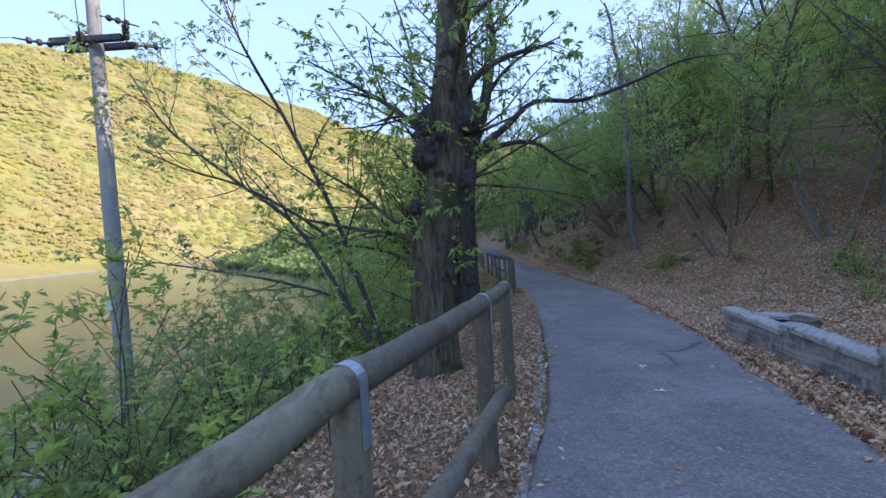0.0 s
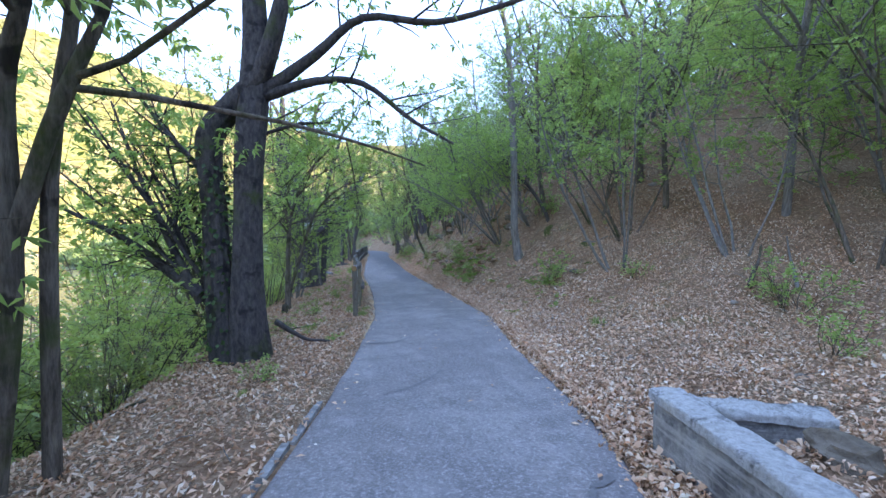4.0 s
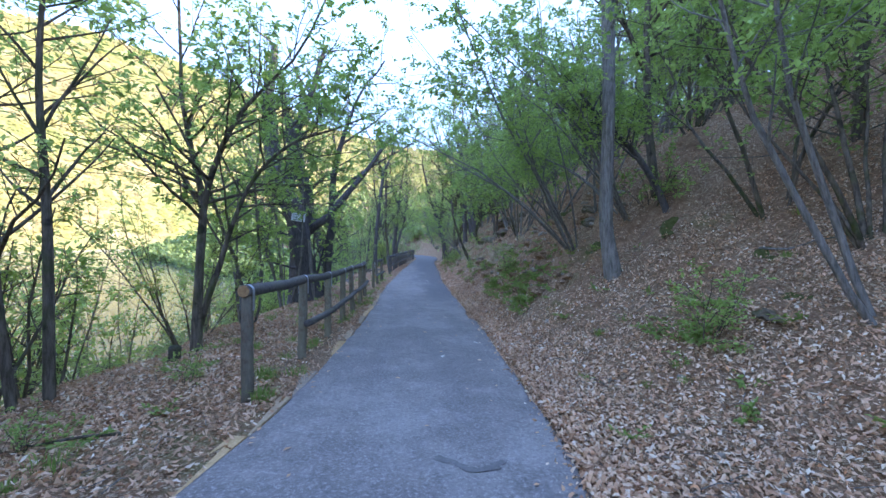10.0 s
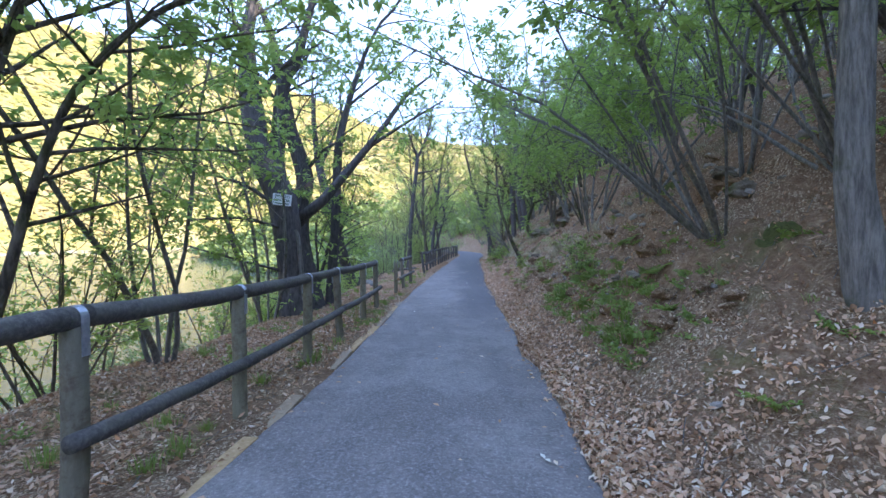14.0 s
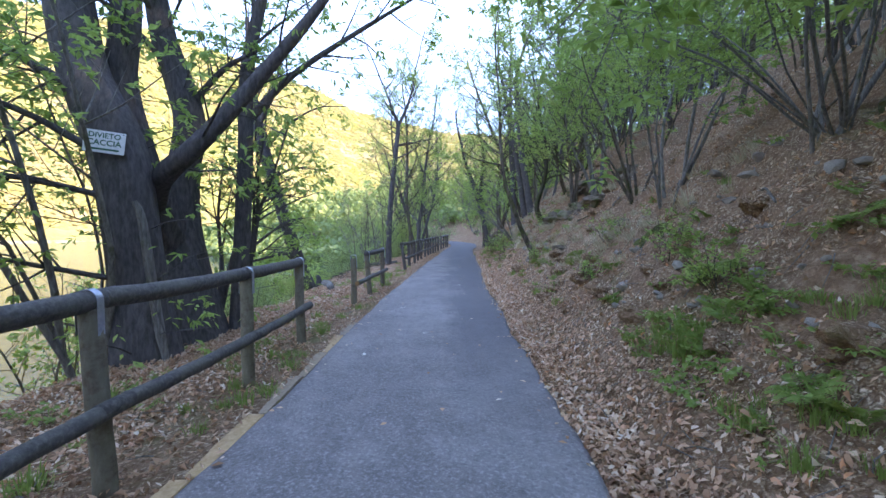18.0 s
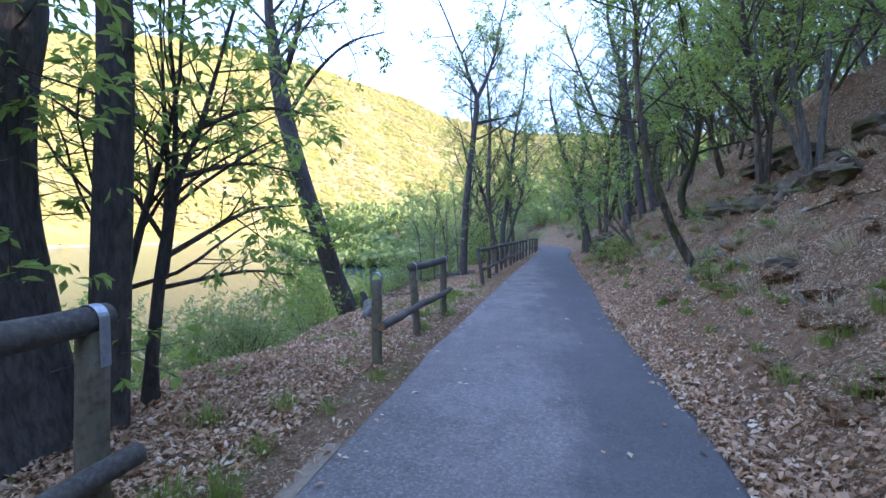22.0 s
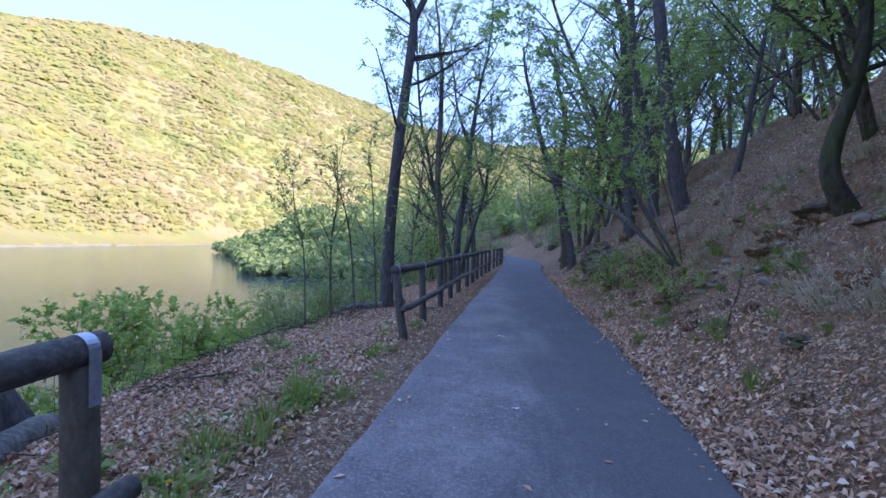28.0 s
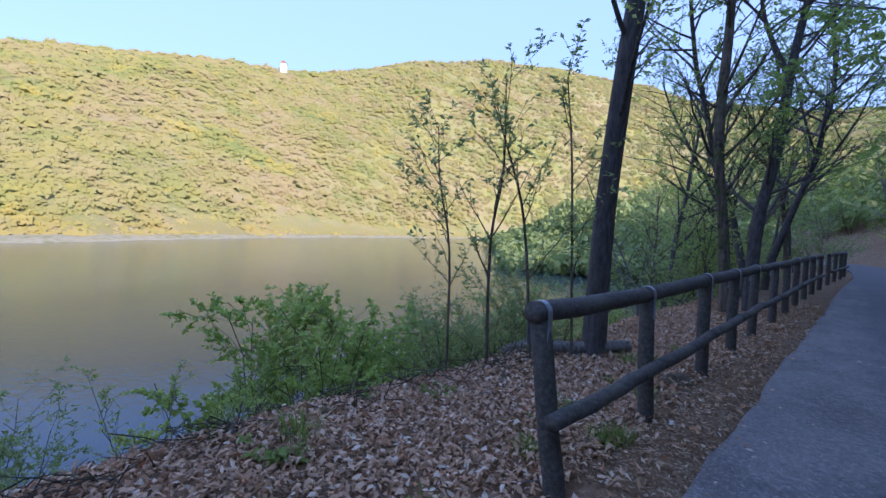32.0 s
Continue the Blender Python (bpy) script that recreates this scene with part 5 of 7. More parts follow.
# ---- woods: a few kinds, grown once and set out over the banks ----
def woods_kind(seed, kind):
    tr = Tree(seed)
    tr.light = True
    rng = tr.rng
    if kind == "coppice":
        n = int(rng.integers(4, 8))
        for k in range(n):
            a = rng.uniform(0, 6.28)
            tr.grow((0.12 * math.cos(a), 0.12 * math.sin(a), -0.3), (0.35 * math.cos(a), 0.35 * math.sin(a), 1), rng.uniform(4.2, 6.6), rng.uniform(0.025, 0.05), 0, COPPICE)
        return tr, "hazel_coppice", "many-stemmed hazel with grey stems and fresh green leaves", (BG if seed % 2 else BC, LM)
    if kind == "arching":
        for k in range(9):
            a = rng.uniform(1.9, 4.4)
            tr.grow((0.15 * math.cos(a), 0.15 * math.sin(a), -0.3), (0.75 * math.cos(a), 0.75 * math.sin(a), 1), rng.uniform(4.0, 6.5), rng.uniform(0.018, 0.034), 0, dict(COPPICE, up=(-0.03, 0.0, 0.0, 0.0)))
        return tr, "hazel_coppice", "old hazel stool with a fan of stems arching downhill", (BG, LM)
    if kind == "slim":
        tr.grow((0, 0, -0.3), (rng.normal(0, 0.08), rng.normal(0, 0.08), 1), rng.uniform(7.5, 10.5), rng.uniform(0.06, 0.1), 0, SLIM)
        return tr, "young_tree", "slim young woodland tree with fresh spring leaves", (BG if seed % 2 else BD, LM if seed % 3 else LL)
    if kind == "airy":
        tr.grow((0, 0, -0.3), (rng.normal(0, 0.1), rng.normal(0, 0.1), 1), rng.uniform(8.0, 11.0), rng.uniform(0.09, 0.13), 0, TALL)
        return tr, "woodland_tree", "tall woodland tree with thinly leaved branches", (BD if seed % 2 else BC, LL)
    if kind == "thicket":
        for k in range(8):
            a = rng.uniform(0, 6.28)
            tr.grow((0.15 * math.cos(a), 0.15 * math.sin(a), -0.3), (0.4 * math.cos(a), 0.4 * math.sin(a), 1), rng.uniform(2.2, 4.2), rng.uniform(0.012, 0.026), 0, dict(COPPICE, levels=2, kids=(10, 4), leaves=5, leafy=0, ratio=(0.22, 0.5), angle=(25, 60), size=(0.06, 0.11)))
        return tr, "sapling_clump", "clump of thin upright saplings with light spring leaves", (BC, LL)
    if kind == "bush":
        for k in range(17):
            a = rng.uniform(0, 6.28)
            e = rng.uniform(0.2, 1.15)
            tr.grow((0.12 * math.cos(a), 0.12 * math.sin(a), -0.2), (e * math.cos(a), e * math.sin(a), 1), rng.uniform(1.1, 1.7), rng.uniform(0.007, 0.012), 0, dict(SHRUB, leaves=30, size=(0.03, 0.055), width=0.6, kids=(11, 5)))
        return tr, "bush", "dense round green bush at the edge of the lake bank", (BC, LL)
    if kind == "shrub":
        for k in range(9):
            a = rng.uniform(0, 6.28)
            tr.grow((0.1 * math.cos(a), 0.1 * math.sin(a), -0.2), (0.55 * math.cos(a), 0.55 * math.sin(a), 1), rng.uniform(1.3, 2.3), rng.uniform(0.008, 0.016), 0, SHRUB)
        return tr, "shrub", "leafy shrub with many thin stems", (BC, LO if seed % 2 else LL)
    for k in range(7):
        a = rng.uniform(0, 6.28)
        tr.grow((0.05 * math.cos(a), 0.05 * math.sin(a), -0.1), (0.6 * math.cos(a), 0.6 * math.sin(a), 1), rng.uniform(0.45, 0.9), rng.uniform(0.004, 0.008), 0, dict(SHRUB, kids=(5, 3), leaves=6))
    return tr, "seedling_bush", "low green seedling bush in the leaf litter", (BC, LM)


KINDS = {}


def set_out(kind, x, y, scale=1.0, turn=0.0, variant=0, group="", sink=0.0, tilt=(0, 0)):
    count = {"coppice": 5, "arching": 2, "slim": 5, "airy": 3, "shrub": 5, "seedling": 3, "thicket": 4, "bush": 2}[kind]
    key = (kind, variant % count)
    m = Matrix.Translation((x, y, gz(x, y) - sink)) @ Euler((tilt[0], tilt[1], turn)).to_matrix().to_4x4() @ Matrix.Scale(scale, 4)
    if key not in KINDS:
        tr, name, label, mats = woods_kind(100 + 17 * key[1] + len(kind), kind)
        KINDS[key] = tr.place(name, m, label, mats, "stem" if kind != "airy" else "trunk", group or "woods", category="tree" if kind in ("coppice", "arching", "slim", "airy", "thicket") else "shrub")
        return KINDS[key]
    src = KINDS[key]
    ob = copy_thing(src, m)
    ob.matrix_basis = m
    return ob


def build_woods():
    rng = np.random.default_rng(77)

    def vmin(y):
        return float(np.interp(y, [-12, 8, 11, 13, 18, 20, 22, 30, 32, 34, 40, 90], [7.2, 6.8, 5.0, 3.4, 2.8, 3.2, 6.5, 6.5, 4.4, 3.4, 3.2, 3.0]))

    taken = []

    def free(x, y, d):
        if any((x - a) ** 2 + (y - b) ** 2 < d * d for a, b in taken):
            return False
        taken.append((x, y))
        return True

    # slope: first rank, then up the hill
    tries = 0
    made = 0
    while made < 76 and tries < 4000:
        tries += 1
        y = rng.uniform(-9, 62)
        v = vmin(y) + rng.exponential(4.5)
        if v > 26 or (y > 33 and rng.random() < 0.1):
            continue
        x = float(right_edge(y)) + v
        if not free(x, y, 1.25 + v * 0.05):
            continue
        kind = rng.choice(["coppice", "slim", "airy"], p=[0.64, 0.36, 0.0] if y < 14 else [0.52, 0.33, 0.15] if y < 33 else [0.3, 0.4, 0.3])
        set_out(kind, x, y, rng.uniform(0.85, 1.25), rng.uniform(0, 6.28), int(rng.integers(0, 50)), "woods on the slope", tilt=(rng.normal(0, 0.05), -abs(rng.normal(0.08, 0.08))))
        made += 1
    made = 0
    while made < 30:
        y, v = rng.uniform(-6, 30), rng.uniform(6.5, 20)
        x = float(right_edge(y)) + v
        made += 1
        if free(x, y, 1.0):
            set_out("coppice", x, y, rng.uniform(0.95, 1.35), rng.uniform(0, 6.28), int(rng.integers(0, 50)), "woods on the slope", tilt=(0, -0.1))
    # ridge of the slope, far from the lane
    for _ in range(40):
        y = rng.uniform(-14, 100)
        v = rng.uniform(22, 60)
        x = float(right_edge(y)) + v
        set_out(rng.choice(["coppice", "slim", "airy"]), x, y, rng.uniform(1.0, 1.5), rng.uniform(0, 6.28), int(rng.integers(0, 50)), "woods on the slope")
    # thin cover on the open middle slope
    for _ in range(17):
        y, v = rng.uniform(21, 46), rng.uniform(6.5, 17)
        x = float(right_edge(y)) + v
        if free(x, y, 1.1):
            set_out(rng.choice(["slim", "airy", "coppice"]), x, y, rng.uniform(0.85, 1.2), rng.uniform(0, 6.28), int(rng.integers(0, 50)), "woods on the slope", tilt=(0, -0.1))
    for _ in range(34):
        y, v = rng.uniform(30, 62), rng.uniform(6.5, 20)
        x = float(right_edge(y)) + v
        if free(x, y, 1.1):
            set_out(rng.choice(["slim", "airy", "coppice"]), x, y, rng.uniform(0.95, 1.35), rng.uniform(0, 6.28), int(rng.integers(0, 50)), "woods on the slope", tilt=(0, -0.08))
    # tall trees whose branches meet over the lane further on
    for x, y, s, lean in ((7.9, 45.4, 1.15, -0.12), (8.4, 50.5, 1.2, -0.12), (8.9, 54.0, 1.25, -0.1), (2.6, 49.5, 1.0, 0.1), (3.0, 54.0, 1.1, 0.1), (9.8, 47.5, 1.2, -0.1)):
        set_out("airy", x, y, s, x * 7, int(y), "trees by the lane", tilt=(0, lean))
        taken.append((x, y))
    # fans of stems leaning over the lane
    for x, y, s, turn in ((7.9, 19.2, 1.0, 0.1), (10.2, 22.4, 0.85, -0.2), (7.6, 37.2, 0.8, 0.0), (8.7, 18.2, 0.95, -0.3), (8.9, 23.0, 0.7, 0.2)):
        set_out("arching", x, y, s, turn, int(y), "woods on the slope")
    for x, y, k, s in ((9.75, 14.3, 1, 0.9), (10.7, 11.7, 2, 1.0), (9.9, 16.0, 3, 0.9), (8.9, 20.3, 0, 0.85), (8.2, 25.4, 4, 0.85), (8.7, 27.6, 1, 0.8), (8.5, 22.9, 2, 0.8)):
        set_out("coppice", x, y, s, y, k, "woods on the slope")
    # far end of the lane: trees on both sides, closing the view
    for _ in range(30):
        y = rng.uniform(46, 100)
        side = rng.random() < 0.55
        x = float(left_edge(y)) - rng.uniform(1.5, 9) if side else float(right_edge(y)) + rng.uniform(1.5, 14)
        if not free(x, y, 1.3):
            continue
        set_out(rng.choice(["slim", "airy", "coppice"]), x, y, rng.uniform(0.8, 1.15), rng.uniform(0, 6.28), int(rng.integers(0, 50)), "woods by the lane")
    for _ in range(12):
        y = rng.uniform(35, 62)
        x = float(right_edge(y)) + rng.uniform(3.5, 13)
        if free(x, y, 1.2):
            set_out(rng.choice(["slim", "airy", "airy"]), x, y, rng.uniform(0.85, 1.2), rng.uniform(0, 6.28), int(rng.integers(0, 50)), "woods on the slope")
    for _ in range(7):
        y = rng.uniform(47, 62)
        x = float(left_edge(y)) - rng.uniform(1.6, 5)
        if free(x, y, 1.2):
            set_out(rng.choice(["slim", "airy"]), x, y, rng.uniform(0.75, 1.05), rng.uniform(0, 6.28), int(rng.integers(0, 50)), "woods by the lane")
    for _ in range(22):
        y = rng.uniform(56, 92)
        x = rng.uniform(-8, 16)
        if float(left_edge(y)) - 1.3 < x < float(right_edge(y)) + 1.3 or not free(x, y, 1.3):
            continue
        set_out(rng.choice(["slim", "airy", "coppice", "thicket"]), x, y, rng.uniform(0.9, 1.3), rng.uniform(0, 6.28), int(rng.integers(0, 50)), "woods by the lane")
    for _ in range(40):
        y = rng.uniform(50, 86)
        x = float(left_edge(y)) - rng.uniform(0.8, 5) if rng.random() < 0.5 else float(right_edge(y)) + rng.uniform(0.8, 6)
        if free(x, y, 0.8):
            set_out("shrub", x, y, rng.uniform(0.8, 1.4), rng.uniform(0, 6.28), int(rng.integers(0, 50)), "shrubs by the lane")
    # lake side: low growth under the first fence
    for _ in range(70):
        y = rng.uniform(-3, 12.5)
        u = rng.uniform(3.0, 8.5)
        x = float(left_edge(y)) - u
        if (x + 5.5) ** 2 + (y - 7.1) ** 2 < 0.8 or not free(x, y, 0.55):
            continue
        set_out("shrub", x, y, rng.uniform(1.1, 1.9) if u > 3.8 else rng.uniform(0.6, 0.9), rng.uniform(0, 6.28), int(rng.integers(0, 50)), "shrubs on the bank")
    for _ in range(20):
        y = rng.uniform(12.0, 25.0)
        u = rng.uniform(4.6, 8.5)
        x = float(left_edge(y)) - u
        if not free(x, y, 0.7):
            continue
        set_out("shrub", x, y, rng.uniform(0.7, 1.2), rng.uniform(0, 6.28), int(rng.integers(0, 50)), "shrubs on the bank")
    for _ in range(19):
        y = rng.uniform(11.8, 25.0)
        u = rng.uniform(3.0, 5.6)
        x = float(left_edge(y)) - u
        if (y > 21.0 and u < 5.0) or not free(x, y, 0.7):
            continue
        set_out("thicket", x, y, rng.uniform(0.8, 1.25), rng.uniform(0, 6.28), int(rng.integers(0, 50)), "saplings on the bank")
    for _ in range(13):
        y, u = rng.uniform(16.0, 27.0), rng.uniform(5.2, 7.5)
        x = float(left_edge(y)) - u
        if free(x, y, 0.6):
            set_out("thicket", x, y, rng.uniform(0.95, 1.35), rng.uniform(0, 6.28), int(rng.integers(0, 50)), "saplings on the bank")
    for _ in range(3):
        y, u = rng.uniform(12.0, 24.5), rng.uniform(2.6, 6.0)
        x = float(left_edge(y)) - u
        if free(x, y, 0.9):
            set_out("coppice", x, y, rng.uniform(0.75, 1.1), rng.uniform(0, 6.28), int(rng.integers(0, 50)), "hazels on the bank")
    # dense bushes at the edge of the bank
    for x, y, s in ((-3.5, 37.2, 2.2), (-1.9, 38.4, 1.3)):
        set_out("bush", x, y, s, y, int(x * 10), "bushes on the bank", sink=min(0.0, gz(x, y) - WATER_Z))
    # open view: only low shrubs by the water
    for x, y, s in ((-1.2, 26.8, 1.1), (-1.9, 28.2, 1.2), (-0.6, 28.6, 0.9), (-2.2, 30.2, 1.2), (-1.0, 30.0, 0.9), (-3.2, 29.0, 1.2), (-0.2, 30.6, 0.6), (-2.4, 27.3, 1.2), (-3.0, 31.0, 1.3), (-1.6, 29.2, 1.1), (-2.0, 31.6, 1.2), (-3.0, 32.8, 1.1), (-1.6, 33.0, 0.8), (-0.9, 38.9, 1.0), (-0.4, 38.2, 0.8), (0.2, 38.4, 0.7), (-2.2, 39.4, 1.2), (0.3, 39.8, 1.0), (-2.3, 34.0, 0.5)):
        set_out("shrub", x, y, s, rng.uniform(0, 6.28), int(rng.integers(0, 50)), "shrubs by the water")
    for x, y, s in ((-1.9, 34.6, 0.55), (-1.7, 35.4, 0.5), (-2.2, 35.9, 0.5)):
        set_out("thicket", x, y, s, x * 5, int(y * 3), "saplings by the water")
    # green wall beyond the last fence
    for _ in range(50):
        y = rng.uniform(39, 64)
        u = rng.uniform(2.2, 9)
        x = float(left_edge(y)) - u
        if not free(x, y, 0.8):
            continue
        kind = rng.choice(["shrub", "slim", "thicket"], p=[0.42, 0.1, 0.48])
        set_out(kind, x, y, rng.uniform(0.9, 1.4) if kind == "shrub" else rng.uniform(0.6, 0.9), rng.uniform(0, 6.28), int(rng.integers(0, 50)), "growth on the bank")
    # seedlings in the litter
    for x, y, s in ((7.3, 14.1, 1.1), (7.5, 7.6, 0.9), (8.4, 6.0, 0.8), (9.4, 9.5, 1.4), (9.0, 18.0, 1.5), (6.9, 21.9, 0.7), (7.2, 23.4, 0.8), (6.7, 24.6, 0.6), (7.4, 25.9, 0.7), (8.0, 33.2, 0.8), (7.0, 29.8, 0.6), (0.7, 13.2, 0.6), (1.2, 14.9, 0.6), (1.7, 18.9, 0.5), (6.9, 35.8, 0.9), (7.2, 37.5, 1.0), (6.9, 39.0, 1.0), (7.1, 40.5, 1.1), (1.0, 9.4, 0.5), (0.3, 4.0, 0.5), (8.6, 12.4, 0.7)):
        set_out("seedling", x, y, s, x * 7, int(y), "seedlings")


build_woods()


# ---- woods of the far hillside: uncountable, one object ----
def build_far_woods():
    rng = np.random.default_rng(9)
    kinds = []
    for k in range(9):
        m = 14
        d = unit(rng.normal(0, 1, (m, 3)))
        d[:, 2] = np.abs(d[:, 2]) * 0.9 + 0.05
        c = d * rng.uniform(0.55, 1.0, (m, 1)) * np.array([1, 1, 1.25])
        a = unit(rng.normal(0, 1, (m, 3)) + d * 0.2)
        n = unit(d + rng.normal(0, 0.3, (m, 3)))
        s1 = unit(np.cross(n, a)) * rng.uniform(0.24, 0.5, (m, 1))
        s2 = unit(np.cross(n, s1)) * rng.uniform(0.2, 0.42, (m, 1))
        kinds.append(np.stack([c - s1, c - s2 * 0.8, c + s1 * 0.9, c + s2], 1).reshape(-1, 3))
    quad = np.arange(14)[:, None] * 4 + np.array([[0, 1, 2, 3]])
    # each crown is a heap of leaf sprays on a rounded outline
    a = np.array(FAR)
    total = 30000
    az = rng.uniform(-108, 12, total)
    rs = np.interp(az, a[:, 0], a[:, 1])
    run = 150 + rs * 0.75
    r = rs + 7 + run * (0.012 + rng.random(total) ** 1.2 * 1.05)
    r[:1500] = rs[:1500] + rng.uniform(4, 18, 1500)  # trees along the shore
    x, y = CENTRE[0] + r * np.sin(np.radians(az)), CENTRE[1] + r * np.cos(np.radians(az))
    keep = far_ground(x, y) >= near_ground(x, y)
    x, y, r = x[keep], y[keep], r[keep]
    z = ground_z(x, y)
    size = rng.gamma(4.0, 0.3, len(x)).clip(0.35, 3.0) * (0.7 + r / 450)
    tall = rng.uniform(0.4, 0.9, len(x))
    acc = Acc()
    per = 26
    for lo in range(0, len(x), 2000):
        hi = min(lo + 2000, len(x))
        m = hi - lo
        d = unit(rng.normal(0, 1, (m, per, 3)).reshape(-1, 3)).reshape(m, per, 3)
        d[..., 2] = np.abs(d[..., 2]) * 1.1
        c = d * rng.uniform(0.6, 1.08, (m, per, 1)) * size[lo:hi, None, None]
        c[..., 2] *= tall[lo:hi, None]
        c += np.stack([x[lo:hi], y[lo:hi], z[lo:hi] - size[lo:hi] * 0.05], 1)[:, None, :]
        # sprays face the open valley and the light
        face = np.stack([CENTRE[0] - x[lo:hi], CENTRE[1] - y[lo:hi], r[lo:hi] * 0.45], 1) / r[lo:hi, None]
        nrm = unit((d * 0.3 + rng.normal(0, 0.09, d.shape) + face[:, None, :]).reshape(-1, 3))
        s1 = unit(np.cross(nrm, rng.normal(0, 1, nrm.shape)))
        s2 = np.cross(nrm, s1)
        w = np.repeat(np.maximum(size[lo:hi] * 0.26, 0.0019 * r[lo:hi]), per)[:, None] * rng.uniform(0.7, 1.4, (m * per, 1))
        p = c.reshape(-1, 3)
        v = np.stack([p + s1 * w * 1.2, p - s1 * w * 0.6 + s2 * w, p - s1 * w * 0.6 - s2 * w], 1).reshape(-1, 3)
        acc.add(v, None, np.arange(m * per * 3).reshape(-1, 3))
    woods = acc.mesh("far_woods", M["far"], False)
    tagged(new("far_woods", woods), "sunlit spring woods in yellow-green and brown on the far hillside", "woods", kind="stuff")
    # wooded point on the near shore further along
    acc = Acc()
    total = 6500
    y = 78 + rng.random(total) ** 1.5 * 260
    u = rng.uniform(-2, 26, total)
    x = left_edge(y) - u
    x = np.where(rng.random(total) < 0.4, right_edge(y) + rng.uniform(6, 40, total), x)
    z = np.maximum(ground_z(x, y), WATER_Z - 0.1) + rng.random(total) * np.clip(9 - u * 0.3, 1, 9) * np.clip((y - 70) / 60, 0.2, 1)
    size = rng.uniform(0.5, 1.3, total) * (0.7 + y / 160)
    for i in range(total):
        t = rng.uniform(0, 6.28)
        c, sn = math.cos(t), math.sin(t)
        v = kinds[i % 7] @ np.array([[c, sn, 0], [-sn, c, 0], [0, 0, 1]]) * size[i]
        acc.add(v + np.array([x[i], y[i], z[i] + size[i] * 0.2]), quad)
    tagged(new("shore_thicket", acc.mesh("shore_thicket", M["thicket"], False)), "shaded green thicket along the near shore", "thicket", kind="stuff")


def build_beach():
    """Pale strip of sand and dry grass along the far shore."""
    a = np.array(FAR)
    az = np.linspace(-112, 20, 220)
    rs = np.interp(az, a[:, 0], a[:, 1]) + 1.2 * np.sin(az * 1.3) + 0.6 * np.sin(az * 3.7)
    rows = []
    for off, z in ((-3.0, -0.3), (0.0, 0.15), (3.0, 0.5), (7.0, 0.9), (12.0, 1.1)):
        r = rs + off
        rows.append(np.stack([CENTRE[0] + r * np.sin(np.radians(az)), CENTRE[1] + r * np.cos(np.radians(az)), np.full(220, WATER_Z + z)], 1))
    v = np.stack(rows, 1).reshape(-1, 3)
    q = [[i * 5 + j, i * 5 + j + 1, (i + 1) * 5 + j + 1, (i + 1) * 5 + j] for i in range(219) for j in range(4)]
    acc = Acc()
    acc.add(v, q)
    tagged(new("beach", acc.mesh("beach", M["sand"])), "pale sandy strip with dry grass along the far shore", "beach", kind="structure")


build_beach()


def build_hill_thicket():
    """Leafage of the many trees further up the slope."""
    rng = np.random.default_rng(15)
    total, per = 2600, 70
    y = rng.uniform(-16, 110, total)
    v = 11 + rng.random(total) ** 1.3 * 34
    keep = (y < 62) | (rng.random(total) < 0.3)
    y, v, total = y[keep], v[keep], int(keep.sum())
    x = right_edge(y) + v
    z = ground_z(x, y) + 0.6 + rng.random(total) * 5.5
    size = rng.uniform(0.6, 1.3, total)
    d = unit(rng.normal(0, 1, (total * per, 3))).reshape(total, per, 3)
    c = d * rng.random((total, per, 1)) ** 0.45 * size[:, None, None] * np.array([1.1, 1.1, 0.8]) + np.stack([x, y, z], 1)[:, None, :]
    m = total * per
    acc = Acc()
    leaves(acc, c.reshape(-1, 3), rng.normal(0, 1, (m, 3)) * np.array([1, 1, 0.4]), np.array([0, 0, 1.0]) + rng.normal(0, 0.5, (m, 3)), np.repeat(0.10 + 0.006 * v, per) * rng.uniform(0.7, 1.3, m), 0.6)
    tagged(new("hillside_foliage", acc.mesh("hillside_foliage", M["leaf_mid"], False)), "fresh green foliage of the woods higher up the slope", "foliage", kind="stuff")


build_far_woods()
build_hill_thicket()


# ---- fence ----
def fence_post(parent, x, y, height, lean=(0.0, 0.0), r=0.062, dark=False, z_off=0.0):
    rng = np.random.default_rng(int(abs(x * 100 + y * 1000)))
    a = Acc()
    k = 7
    z = np.linspace(-0.35, height, k)
    pts = np.stack([lean[0] * z + rng.normal(0, 0.003, k), lean[1] * z + rng.normal(0, 0.003, k), z], 1)
    rad = r * (1.04 - 0.06 * np.linspace(0, 1, k))
    pts, rad = np.vstack([pts, pts[-1] + (0, 0, 0.012)]), np.append(rad, rad[-1] * 0.82)
    tube(a, pts, rad, 14, 0.025, rng, caps=True)
    p = part("post", a, M["timber_dark" if dark else "timber"], parent)
    p.location = (x, y, gz(x, y) + z_off)
    return p, Vector((x + lean[0] * height, y + lean[1] * height, gz(x, y) + z_off + height))


